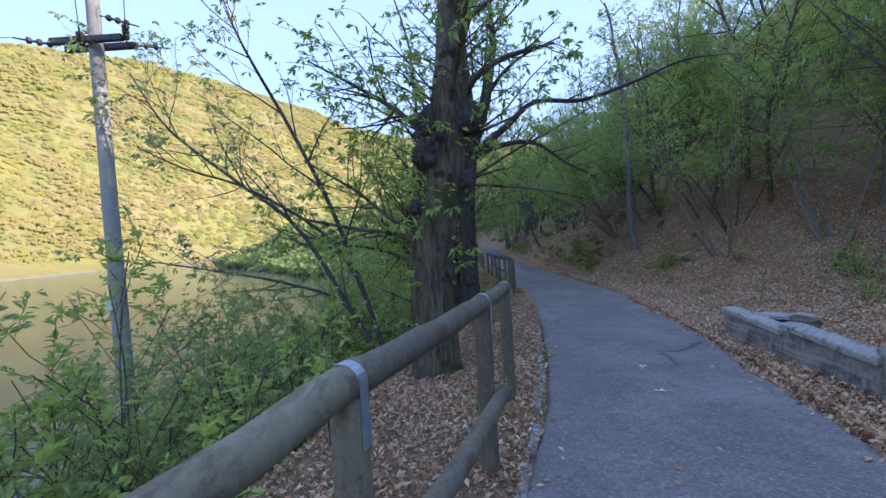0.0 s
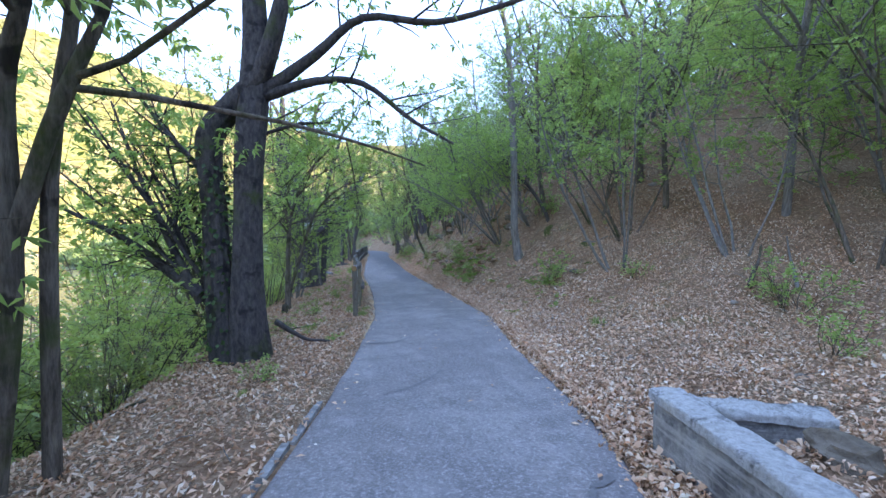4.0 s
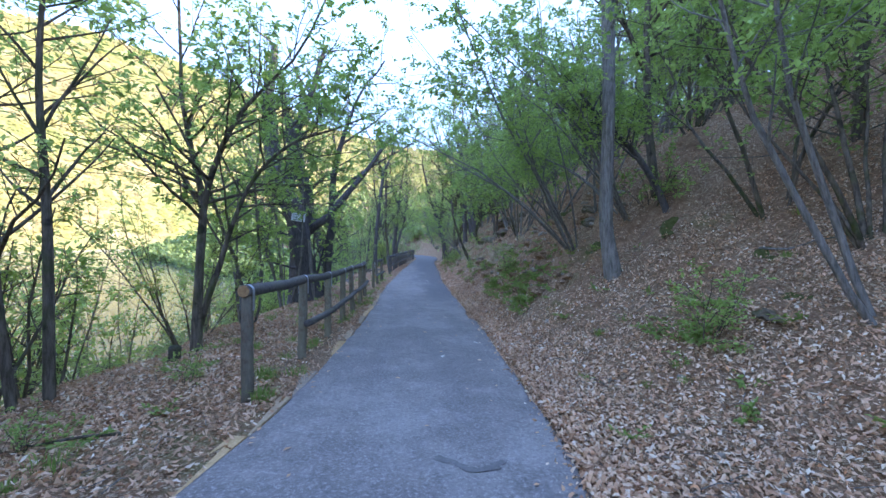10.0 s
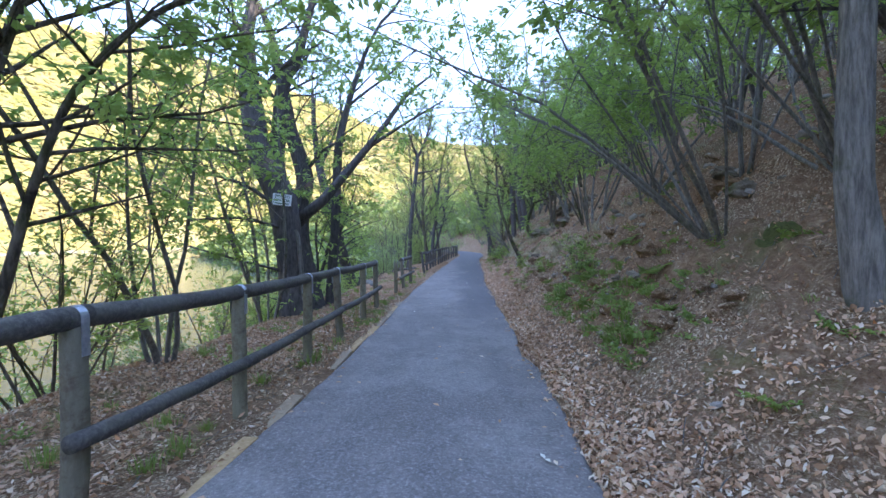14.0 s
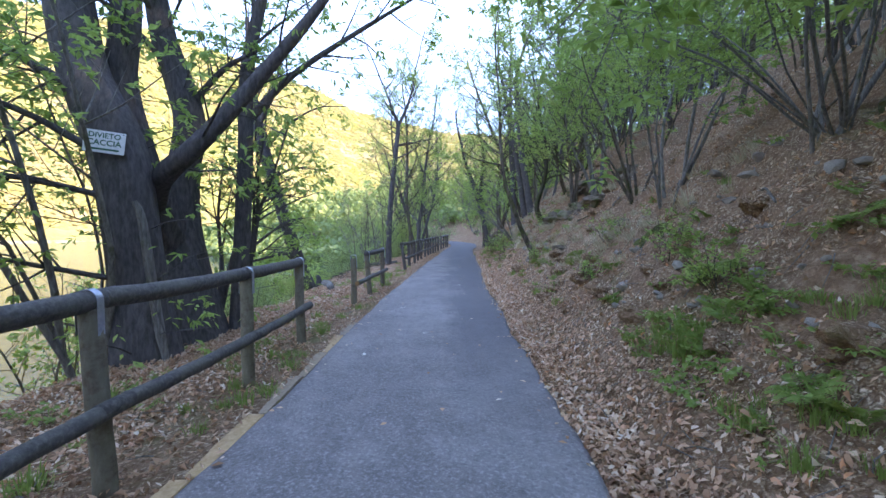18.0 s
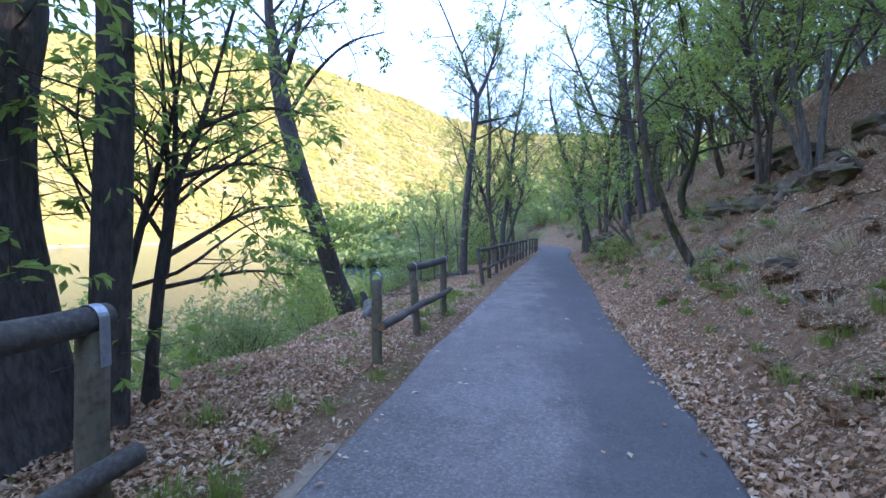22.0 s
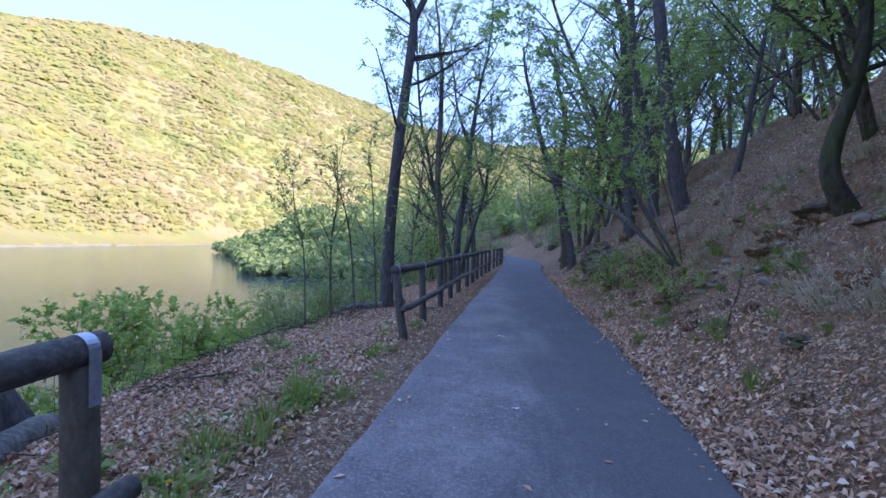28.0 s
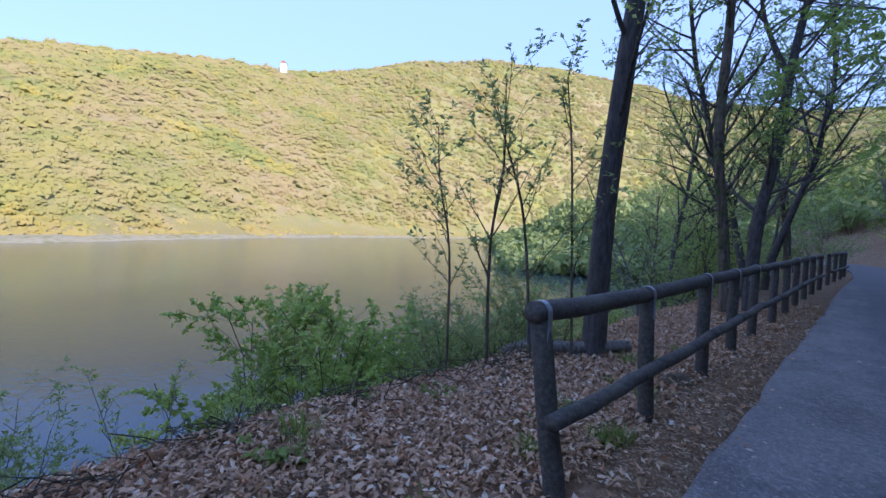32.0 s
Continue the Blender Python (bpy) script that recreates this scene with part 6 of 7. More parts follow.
def fence_rail(parent, name, p, q, r, dark=True, over=0.12, sawn=False):
    p, q = np.array(p), np.array(q)
    d = unit(q - p)
    p, q = p - d * over, q + d * over
    rng = np.random.default_rng(int(abs(p[1] * 777)))
    t = np.linspace(0, 1, 9)[:, None]
    mid = (p + q) / 2
    pts = p * (1 - t) + q * t - mid + np.sin(t * np.pi) * np.array([0, 0, -0.012]) + rng.normal(0, 0.003, (9, 3))
    a = Acc()
    tube(a, pts, np.full(9, r) * (1 + rng.normal(0, 0.015, 9)), 14, 0.02, rng, caps=True)
    ob = part(name, a, M["timber_dark" if dark else "timber"], parent)
    ob.location = mid
    if sawn:
        a = Acc()
        tube(a, [pts[0] - d * 0.004, pts[0] + d * 0.01], [r * 0.95, r * 0.98], 14, caps=True)
        part("sawn_end", a, M["cut_wood"], ob, "pale orange sawn end", smooth=False)
    return ob


def fence_strap(parent, top, way, r, leg=0.2):
    """A steel band bent over the rail and down both sides of the post."""
    d = Vector((way[0], way[1], 0)).normalized()
    s = Vector((-d.y, d.x, 0))
    c = Vector(top)
    line = [c + s * (r + 0.004) - Vector((0, 0, leg))]
    for k in range(13):
        ang = math.pi * k / 12
        line.append(c + s * (r + 0.004) * math.cos(ang) + Vector((0, 0, (r + 0.004) * math.sin(ang))))
    line.append(c - s * (r + 0.004) - Vector((0, 0, leg)))
    a = Acc()
    w, th = 0.024, 0.003
    rows = []
    for k, p in enumerate(line):
        t = (line[min(k + 1, len(line) - 1)] - line[max(k - 1, 0)]).normalized()
        n = d.cross(t).normalized()
        rows += [p - d * w, p + d * w, p + d * w + n * th, p - d * w + n * th]
    q = []
    for k in range(len(line) - 1):
        for e in range(4):
            f = (e + 1) % 4
            q.append([k * 4 + e, k * 4 + f, (k + 1) * 4 + f, (k + 1) * 4 + e])
    e = (len(line) - 1) * 4
    q += [[0, 3, 2, 1], [e, e + 1, e + 2, e + 3]]
    v = np.array([x[:] for x in rows])
    mid = v.mean(0)
    a.add(v - mid, q)
    ob = part("strap", a, M["steel"], parent, "galvanised steel strap", smooth=False)
    ob.location = mid


def fence_run(label, posts, tops, mids, height=1.0, dark=False, leans=None, r=0.062, rail_r=0.064, rail_dark=True, offs=None, sawn=""):
    """posts: places; tops and mids: pairs of posts that a rail joins."""
    f = thing("fence", (0, 0, 0), label, "fence", "wooden fences along the lane")
    heads, feet = [], []
    for k, (x, y) in enumerate(posts):
        ln = (leans or {}).get(k, (0.0, 0.0))
        _, head = fence_post(f, x, y, height, ln, r, dark, (offs or {}).get(k, 0.0))
        heads.append(head)
        feet.append(Vector((x, y, gz(x, y))))
    for a, b in tops:
        up = Vector((0, 0, rail_r * 0.8))
        fence_rail(f, "top_rail", heads[a] + up, heads[b] + up, rail_r, rail_dark, 0.07, a == 0 and "top" in sawn)
    strapped = sorted({k for pair in tops for k in range(pair[0], pair[1] + 1)})
    for k in strapped:
        w = Vector(posts[min(k + 1, len(posts) - 1)]) - Vector(posts[max(k - 1, 0)])
        fence_strap(f, heads[k] + Vector((0, 0, rail_r * 0.8)), w, rail_r)
    for a, b in mids:
        w = (feet[b] - feet[a])
        side = Vector((w.y, -w.x, 0)).normalized() * (r + 0.035)
        fa, fb = heads[a].lerp(feet[a], 0.52) + side, heads[b].lerp(feet[b], 0.52) + side
        fence_rail(f, "middle_rail", fa, fb, 0.05, rail_dark, 0.12, a == 0 and "middle" in sawn)
    return f, heads


fence_run("weathered round-timber fence with steel straps beside the lane", [(-1.75, -1.9), (-0.95, -0.3), (-0.33, 1.31), (0.23, 2.87), (0.59, 4.36)], [(0, 1), (1, 2), (2, 3), (3, 4)], [(0, 1), (1, 2), (2, 3)], height=1.13, rail_r=0.06, rail_dark=False, offs={0: -0.16, 1: -0.16, 2: -0.05})
Q = [(2.25, 14.05), (2.38, 15.8), (2.46, 17.4), (2.46, 19.2), (2.5, 20.62), (2.5, 22.43), (2.47, 24.08)]
fence_run("long round-timber fence with steel straps above the lake", Q, [(k, k + 1) for k in range(6)], [(k, k + 1) for k in range(1, 6)], height=1.09, sawn="top", leans={1: (0.02, 0.0), 4: (-0.05, 0.0), 6: (-0.03, 0.05)})
S = [(2.5, 27.38), (2.56, 28.97), (2.66, 30.45)]
sf, sh = fence_run("short broken timber fence with one post bare of its rail", S, [(1, 2)], [(0, 1), (1, 2)], sawn="middle", leans={1: (-0.07, 0.0)})
fence_strap(sf, sh[0] + Vector((0, 0, 0.03)), (0.1, 1), 0.064)
U = [(2.86, 35.25), (2.9, 36.78), (3.0, 38.35), (3.08, 39.75), (3.16, 41.2), (3.3, 42.75), (3.4, 44.3), (3.5, 45.8), (3.62, 47.4), (3.74, 49.0), (3.9, 50.6)]
fence_run("long dark round-timber fence beside the lane", U, [(k, k + 1) for k in range(10)], [(k, k + 1) for k in range(10)], dark=True, leans={0: (-0.13, -0.02), 1: (-0.04, 0.0)})
W = [(4.1, 53.0), (4.3, 54.7), (4.5, 56.4), (4.65, 58.1)]
fence_run("far dark timber fence at the bend of the lane", W, [(k, k + 1) for k in range(3)], [(k, k + 1) for k in range(3)], dark=True)


# ---- kerb along the lake side ----
def build_kerb():
    kerb = thing("kerb", (0, 0, 0), "worn flush concrete kerb along the asphalt", "kerb", kind="structure")
    kinds = []
    for k in range(4):
        a = Acc()
        box(a, (-0.065, -0.46 + 0.01 * k, -0.12), (0.065, 0.46, 0.018), 0.012)
        kinds.append(a.mesh("kerb_stone", M["kerb"], False))
    thin = Acc()
    box(thin, (-0.035, -0.46, -0.12), (0.035, 0.46, 0.014), 0.01)
    thin = thin.mesh("kerb_stone", M["concrete"], False)
    rng = np.random.default_rng(3)
    y = -3.0
    k = 0
    while y < 25:
        x, x2 = float(left_edge(y)) - 0.07, float(left_edge(y + 0.94)) - 0.07
        if rng.random() > 0.12:
            ob = new("kerb_stone", kinds[k % 4] if y > 11 else thin)
            ob.parent = kerb
            ang = math.atan2(x - x2, 0.94)
            buried = 0.0 if 14 < y < 26 else rng.uniform(-0.02, 0.0)
            ob.matrix_basis = Matrix.Translation(((x + x2) / 2 + rng.normal(0, 0.008), y + 0.47, float(road_z(y + 0.47)) - 0.022 + buried)) @ Euler((rng.normal(0, 0.01), rng.normal(0, 0.03), ang + rng.normal(0, 0.01))).to_matrix().to_4x4()
        y += 0.95
        k += 1


build_kerb()


# ---- low concrete trough wall ----
def rough_block(name, parent, p, q, width, z0, z1, seed, mat, wear=0.02):
    """A length of worn wall between two ground points."""
    p, q = Vector((*p, 0)), Vector((*q, 0))
    d = q - p
    n = max(2, int(d.length / 0.05))
    d.normalize()
    s = Vector((-d.y, d.x, 0))
    rng = np.random.default_rng(seed)
    prof = [(-0.5, 0.0), (-0.5, 0.35), (-0.5, 0.7), (-0.47, 0.93), (-0.4, 1.0), (0.0, 1.0), (0.4, 1.0), (0.47, 0.93), (0.5, 0.7), (0.5, 0.35), (0.5, 0.0)]
    rows, m = [], len(prof)
    chip = np.abs(np.convolve(rng.normal(0, 1, n + 9), np.ones(4) / 4, "same"))  # broken arrises
    mid = (p + q) / 2
    length = (q - p).length
    for i in range(n + 1):
        c = p + d * length * i / n - mid
        for a, b in prof:
            z = z0 + (z1 - z0) * b
            if 0.9 < b and abs(a) > 0.3:
                z -= chip[i + (4 if a > 0 else 0)] * wear * 2.2
            v = c + s * a * width + Vector((0, 0, z))
            e = rng.normal(0, wear, 3)
            rows.append((v.x + e[0] * 0.5, v.y + e[1] * 0.5, v.z + e[2] * (0.8 if b > 0.6 else 0.2)))
    quads = [[i * m + j, i * m + j + 1, (i + 1) * m + j + 1, (i + 1) * m + j] for i in range(n) for j in range(m - 1)]
    a = Acc()
    rows += [(v.x, v.y, v.z) for v in ((p - mid) + Vector((0, 0, (z0 + z1) / 2)), (q - mid) + Vector((0, 0, (z0 + z1) / 2)))]
    c0, c1 = (n + 1) * m, (n + 1) * m + 1
    tris = [[j + 1, j, c0] for j in range(m - 1)] + [[n * m + j, n * m + j + 1, c1] for j in range(m - 1)]
    a.add(rows, quads, tris)
    ob = part(name, a, mat, parent)
    ob.location = mid
    return ob


def build_trough():
    w = thing("trough_wall", (4.25, 6.4, gz(4.25, 6.4)), "low ruined concrete trough wall with a broken grey coping", "wall")
    inv = w.matrix_basis.inverted()
    A, B, C = (4.3, 6.45), (2.72, -1.4), (5.15, 5.95)
    g = gz(4.3, 6.0)
    pieces = []
    seed = 400
    A2, B2 = Vector(A), Vector(B)
    cuts = [0.0, 0.19, 0.37, 0.58, 0.79, 1.0]
    for k in range(5):
        p, q = A2.lerp(B2, cuts[k]), A2.lerp(B2, cuts[k + 1] - 0.0015)
        z = float(road_z(q.y))
        pieces.append(rough_block("wall_body", w, p, q, 0.17, z - 0.2, z + 0.34, seed + k, M["concrete"], 0.007))
        pieces.append(rough_block("coping_stone", w, p, q, 0.235, z + 0.335, z + 0.405, seed + 20 + k, M["coping"], 0.007))
    z = float(road_z(6.2))
    pieces.append(rough_block("wall_body", w, (4.42, 6.42), C, 0.17, z - 0.2, z + 0.31, seed + 50, M["concrete"], 0.01))
    pieces.append(rough_block("coping_stone", w, (4.44, 6.41), C, 0.235, z + 0.305, z + 0.375, seed + 51, M["coping"], 0.012))
    for ob in pieces:
        ob.matrix_basis = inv @ ob.matrix_basis


build_trough()


# ---- rocks, logs, fallen branches ----
def rock(x, y, size, seed, label="mossy grey rock set in the leafy slope", flat=0.6, sink=0.35, name="rock", mat="rock", cat="rock", group="rocks on the slope"):
    bm = bmesh.new()
    bmesh.ops.create_icosphere(bm, subdivisions=3, radius=1.0)
    rng = random.Random(seed)
    off = Vector((rng.uniform(0, 50), rng.uniform(0, 50), rng.uniform(0, 50)))
    sx, sy, sz = size * rng.uniform(0.8, 1.3), size * rng.uniform(0.8, 1.3), size * flat
    for v in bm.verts:
        c = v.co.copy()
        f = 1 + 0.5 * noise.noise(c * 1.3 + off) + 0.3 * noise.noise(c * 2.9 + off)
        f = round(f * 6) / 6 * 0.6 + f * 0.4
        v.co = Vector((c.x * sx * f, c.y * sy * f, c.z * sz * f))
    me = bpy.data.meshes.new(name)
    bm.to_mesh(me)
    bm.free()
    me.materials.append(M[mat])
    ob = new(name, me)
    ob.matrix_basis = Matrix.Translation((x, y, gz(x, y) + size * flat * (1 - 2 * sink) * 0.4)) @ Euler((rng.uniform(-0.3, 0.3), rng.uniform(-0.3, 0.3), rng.uniform(0, 6.28))).to_matrix().to_4x4()
    return tagged(ob, label, cat, group)


for k, (x, y, s, fl) in enumerate([(8.7, 31.9, 0.22, 0.45), (9.4, 31.2, 0.18, 0.5), (8.9, 30.7, 0.26, 0.6), (9.6, 30.1, 0.3, 0.6), (8.75, 29.7, 0.16, 0.5), (10.1, 31.4, 0.34, 0.7), (8.3, 30.9, 0.15, 0.5), (9.3, 31.0, 0.26, 0.65), (7.6, 39.5, 0.15, 0.6), (9.8, 35.0, 0.12, 0.5), (8.3, 19.4, 0.18, 0.7), (8.8, 20.6, 0.2, 0.6), (9.1, 22.6, 0.16, 0.6),
                                    (7.3, 28.6, 0.16, 0.6), (7.9, 26.4, 0.14, 0.6), (7.0, 20.4, 0.09, 0.6), (6.8, 33.0, 0.13, 0.6), (7.8, 43.0, 0.3, 0.7), (7.8, 46.0, 0.3, 0.7), (8.0, 51.0, 0.5, 0.8), (9.2, 66.0, 0.45, 0.8), (8.4, 70.5, 0.4, 0.8), (2.9, 37.95, 0.13, 0.5), (4.75, 5.6, 0.2, 0.6), (7.9, 13.9, 0.12, 0.6)]):
    rock(x, y, s, 60 + k, flat=fl, sink=0.45)
for k, (x, y, s, fl) in enumerate([(8.1, 32.3, 0.26, 0.7), (8.45, 31.75, 0.34, 0.6), (8.75, 31.1, 0.4, 0.65), (8.9, 30.4, 0.32, 0.7), (9.5, 32.2, 0.45, 0.6), (8.35, 33.1, 0.38, 0.5), (8.5, 29.8, 0.36, 0.45), (9.4, 33.0, 0.5, 0.55), (7.5, 43.6, 0.5, 0.6), (7.3, 42.4, 0.35, 0.6), (8.0, 44.6, 0.6, 0.6), (7.2, 41.2, 0.3, 0.6), (8.6, 35.2, 0.35, 0.5), (6.6, 30.8, 0.11, 0.6), (6.95, 30.6, 0.14, 0.6)]):
    rock(x, y, s, 160 + k, "flat grey-brown rock ledge breaking out of the bank", fl, 0.5, "rock_ledge")
rng = np.random.default_rng(510)
for k in range(105):
    y = rng.uniform(17.5, 44)
    rock(float(right_edge(y)) + 0.7 + rng.exponential(1.5), y, rng.uniform(0.06, 0.19), 300 + k, "dark clod of earth held by roots on the slope", rng.uniform(0.5, 0.8), 0.3, "earth_clod", "litter", "earth", "clods on the slope")


def build_stones():
    """Small pale stones bedded in the bare earth of the slope."""
    rng = np.random.default_rng(71)
    kinds = []
    for k in range(5):
        bm = bmesh.new()
        bmesh.ops.create_icosphere(bm, subdivisions=1, radius=1.0)
        for v in bm.verts:
            v.co = Vector((v.co.x * 1.2, v.co.y * 0.9, v.co.z * 0.6)) * float(rng.uniform(0.75, 1.2))
        me = bpy.data.meshes.new("stone")
        bm.to_mesh(me)
        bm.free()
        me.materials.append(M["stone"])
        kinds.append(me)
    for k in range(360):
        y = rng.uniform(29, 45) if k >= 290 else rng.uniform(17.5, 36) if k < 160 else rng.uniform(7, 17) if k < 200 else rng.uniform(18.5, 25)
        v = 0.8 + rng.exponential(1.6) if k < 200 else rng.uniform(1.2, 3.6)
        x = float(right_edge(y)) + v
        ob = new("stone", kinds[k % 5])
        s = min(max(float(rng.gamma(3.0, 0.013 if k < 200 else 0.017)), 0.018), 0.12)
        ob.matrix_basis = Matrix.Translation((x, y, gz(x, y) + s * 0.25)) @ Euler(tuple(rng.uniform(-0.6, 0.6, 2)) + (rng.uniform(0, 6.28),)).to_matrix().to_4x4() @ Matrix.Scale(s, 4)
        tagged(ob, "small pale stone bedded in the earth of the slope", "stone", "stones on the slope")


build_stones()


def log(name, label, pts, r0, r1, seed, mat, cat="log", cut=True):
    ln = smooth_line([(*p, 0) for p in pts], 5)
    rng = np.random.default_rng(seed)
    rad = np.linspace(r0, r1, len(ln))
    base = ln[0, :3].copy()
    line = ln[:, :3] - base + rng.normal(0, r0 * 0.08, (len(ln), 3))
    a = Acc()
    tube(a, line, rad, 10 if r0 > 0.05 else 5, 0.06, rng, caps=True)
    ob = new(name, a.mesh(name, mat))
    ob.location = base
    return tagged(ob, label, cat)


def on(x, y, h=0.0):
    return (x, y, gz(x, y) + h)


log("fallen_log", "weathered fallen log lying by a tall tree", [on(0.75, 37.9, 0.06), on(1.1, 38.15, 0.09), on(1.5, 38.3, 0.1), on(2.1, 38.8, 0.1)], 0.09, 0.075, 1, M["bark_grey"])
log("fallen_log", "bleached log beneath the leaning tree", [on(0.5, 32.15, 0.08), on(0.75, 31.5, 0.08), on(1.0, 30.9, 0.08), on(1.2, 30.3, 0.06)], 0.13, 0.1, 2, M["bark_grey"])
log("tree_stump", "broken grey stump on the bank", [on(0.15, 32.7, -0.15), on(0.12, 32.75, 0.2), on(0.06, 32.8, 0.45)], 0.12, 0.07, 3, M["bark_dark"], "stump")
log("tree_stump", "small rotten stump beside the fence", [on(0.35, 16.3, -0.1), on(0.36, 16.3, 0.22)], 0.1, 0.085, 4, M["bark_moss"], "stump")
log("fallen_branch", "bare forked branch lying on the slope of leaves", [on(0.95, 11.0, 0.5), on(1.15, 11.1, 0.32), on(1.4, 11.2, 0.14), on(1.75, 11.35, 0.05)], 0.05, 0.02, 5, M["bark_dark"], "branch")
for k, (x, y, dx, dy, r) in enumerate([(9.5, 10.4, 1.8, 1.2, 0.05), (10.2, 10.0, 1.6, 1.5, 0.04), (7.9, 29.3, 0.9, -0.8, 0.018), (8.6, 28.7, 1.0, 1.2, 0.02), (7.4, 34.9, -0.5, 1.5, 0.015), (8.2, 25.0, 0.8, 1.5, 0.018), (9.0, 24.0, 1.5, 0.3, 0.025), (0.9, 34.3, -1.6, 0.4, 0.018), (1.3, 33.4, -1.2, -0.3, 0.014), (0.3, 35.2, -1.4, 0.9, 0.02), (0.5, 33.0, -1.3, 0.7, 0.022), (0.1, 36.0, 0.5, 0.9, 0.02), (1.4, 13.2, -0.9, 0.3, 0.015), (7.0, 27.4, 0.4, 1.3, 0.012), (6.6, 33.9, 0.7, 0.9, 0.012), (7.7, 22.3, 0.6, 1.3, 0.014), (-0.2, 9.2, -1.0, 0.4, 0.02), (8.9, 15.2, 0.9, -0.6, 0.02)]):
    rng = np.random.default_rng(900 + k)
    log("fallen_branch", "dry fallen branch lying in the leaf litter", [on(x + dx * t + rng.normal(0, 0.05), y + dy * t + rng.normal(0, 0.05), 0.03 + 0.05 * rng.random()) for t in (0, 0.33, 0.66, 1)], r, r * 0.4, 30 + k, M["bark_grey" if k % 2 else "bark_chestnut"], "branch")


def build_brush():
    """Thin dead twigs heaped at the edge of the bank."""
    a = Acc()
    for k, (x, y, s) in enumerate([(1.0, 37.2, 0.7), (0.55, 36.4, 0.6), (0.75, 35.3, 0.5), (0.6, 34.2, 0.5), (0.75, 33.2, 0.45), (1.3, 38.0, 0.6), (0.5, 31.9, 0.5), (0.3, 34.8, 0.5)]):
        rng = np.random.default_rng(300 + k)
        for _ in range(70):
            px, py = x + rng.normal(0, 0.4) * s, y + rng.normal(0, 0.55) * s
            p = np.array([px, py, gz(px, py) + abs(rng.normal(0, 0.15)) * s])
            d = unit(np.array([rng.normal(0, 1), rng.normal(0, 1), rng.normal(0.12, 0.35)]))
            n = rng.uniform(0.25, 0.9) * s
            tube(a, [p - d * n / 2, p + rng.normal(0, 0.02, 3), p + d * n / 2], [0.006, 0.005, 0.002], 3)
    tagged(new("brushwood", a.mesh("brushwood", M["bark_chestnut"])), "dead brown twigs heaped at the edge of the bank", "brushwood", kind="stuff")


build_brush()


def build_twigs():
    """Thin dead twigs scattered over slope and verge."""
    rng = np.random.default_rng(520)
    a = Acc()
    for k in range(1500):
        y = rng.uniform(6, 40)
        x = float(right_edge(y)) + 0.2 + rng.exponential(1.8) if k % 4 else float(left_edge(y)) - 0.3 - rng.exponential(1.2)
        n, ang = rng.uniform(0.06, 0.32), rng.uniform(0, 6.28)
        ex, ey = x + n * math.cos(ang), y + n * math.sin(ang)
        if left_edge(ey) - 0.1 < ex < right_edge(ey) + 0.1:
            continue
        p, q = np.array([x, y, gz(x, y) + 0.02]), np.array([ex, ey, gz(ex, ey) + rng.uniform(0.02, 0.09)])
        r = rng.uniform(0.002, 0.006)
        tube(a, [p, (p + q) / 2 + rng.normal(0, 0.015, 3) + (0, 0, 0.015), q], [r, r * 0.85, r * 0.5], 3)
    tagged(new("twig_litter", a.mesh("twig_litter", M["bark_grey"])), "thin grey dead twigs scattered over the leaf litter", "twigs", kind="stuff")


build_twigs()


# ---- board on the chestnut ----
def build_board():
    at = Matrix.Translation((0.48, 23.235, 1.84)) @ Euler((radians(-3), radians(6), radians(20))).to_matrix().to_4x4()
    b = thing("notice_board", at, "white metal hunting-ban board nailed to a chestnut trunk", "sign")
    a = Acc()
    box(a, (-0.205, -0.006, -0.13), (0.205, 0.006, 0.13), 0.003)
    part("plate", a, M["white"], b, smooth=False)

    def words(text, z, size, name):
        cu = bpy.data.curves.new(name, "FONT")
        cu.body, cu.size, cu.align_x, cu.align_y, cu.extrude, cu.offset = text, size, "CENTER", "CENTER", 0.0008, 0.0016
        cu.materials.append(M["green"])
        ob = new("lettering", cu)
        ob.parent = b
        ob.matrix_basis = Matrix.Translation((0, -0.0085, z)) @ Euler((radians(90), 0, 0)).to_matrix().to_4x4()

    words("DIVIETO", 0.07, 0.085, "line_one")
    words("CACCIA", -0.015, 0.092, "line_two")
    a = Acc()
    box(a, (-0.15, -0.0095, -0.10), (0.15, -0.007, -0.078))
    part("print_bar", a, M["green"], b, smooth=False)
    for x in (-0.185, 0.185):
        a = Acc()
        tube(a, [(x, -0.012, 0.11), (x, 0.05, 0.11)], [0.006, 0.004], 6, caps=True)
        part("nail", a, M["dark_metal"], b)


build_board()


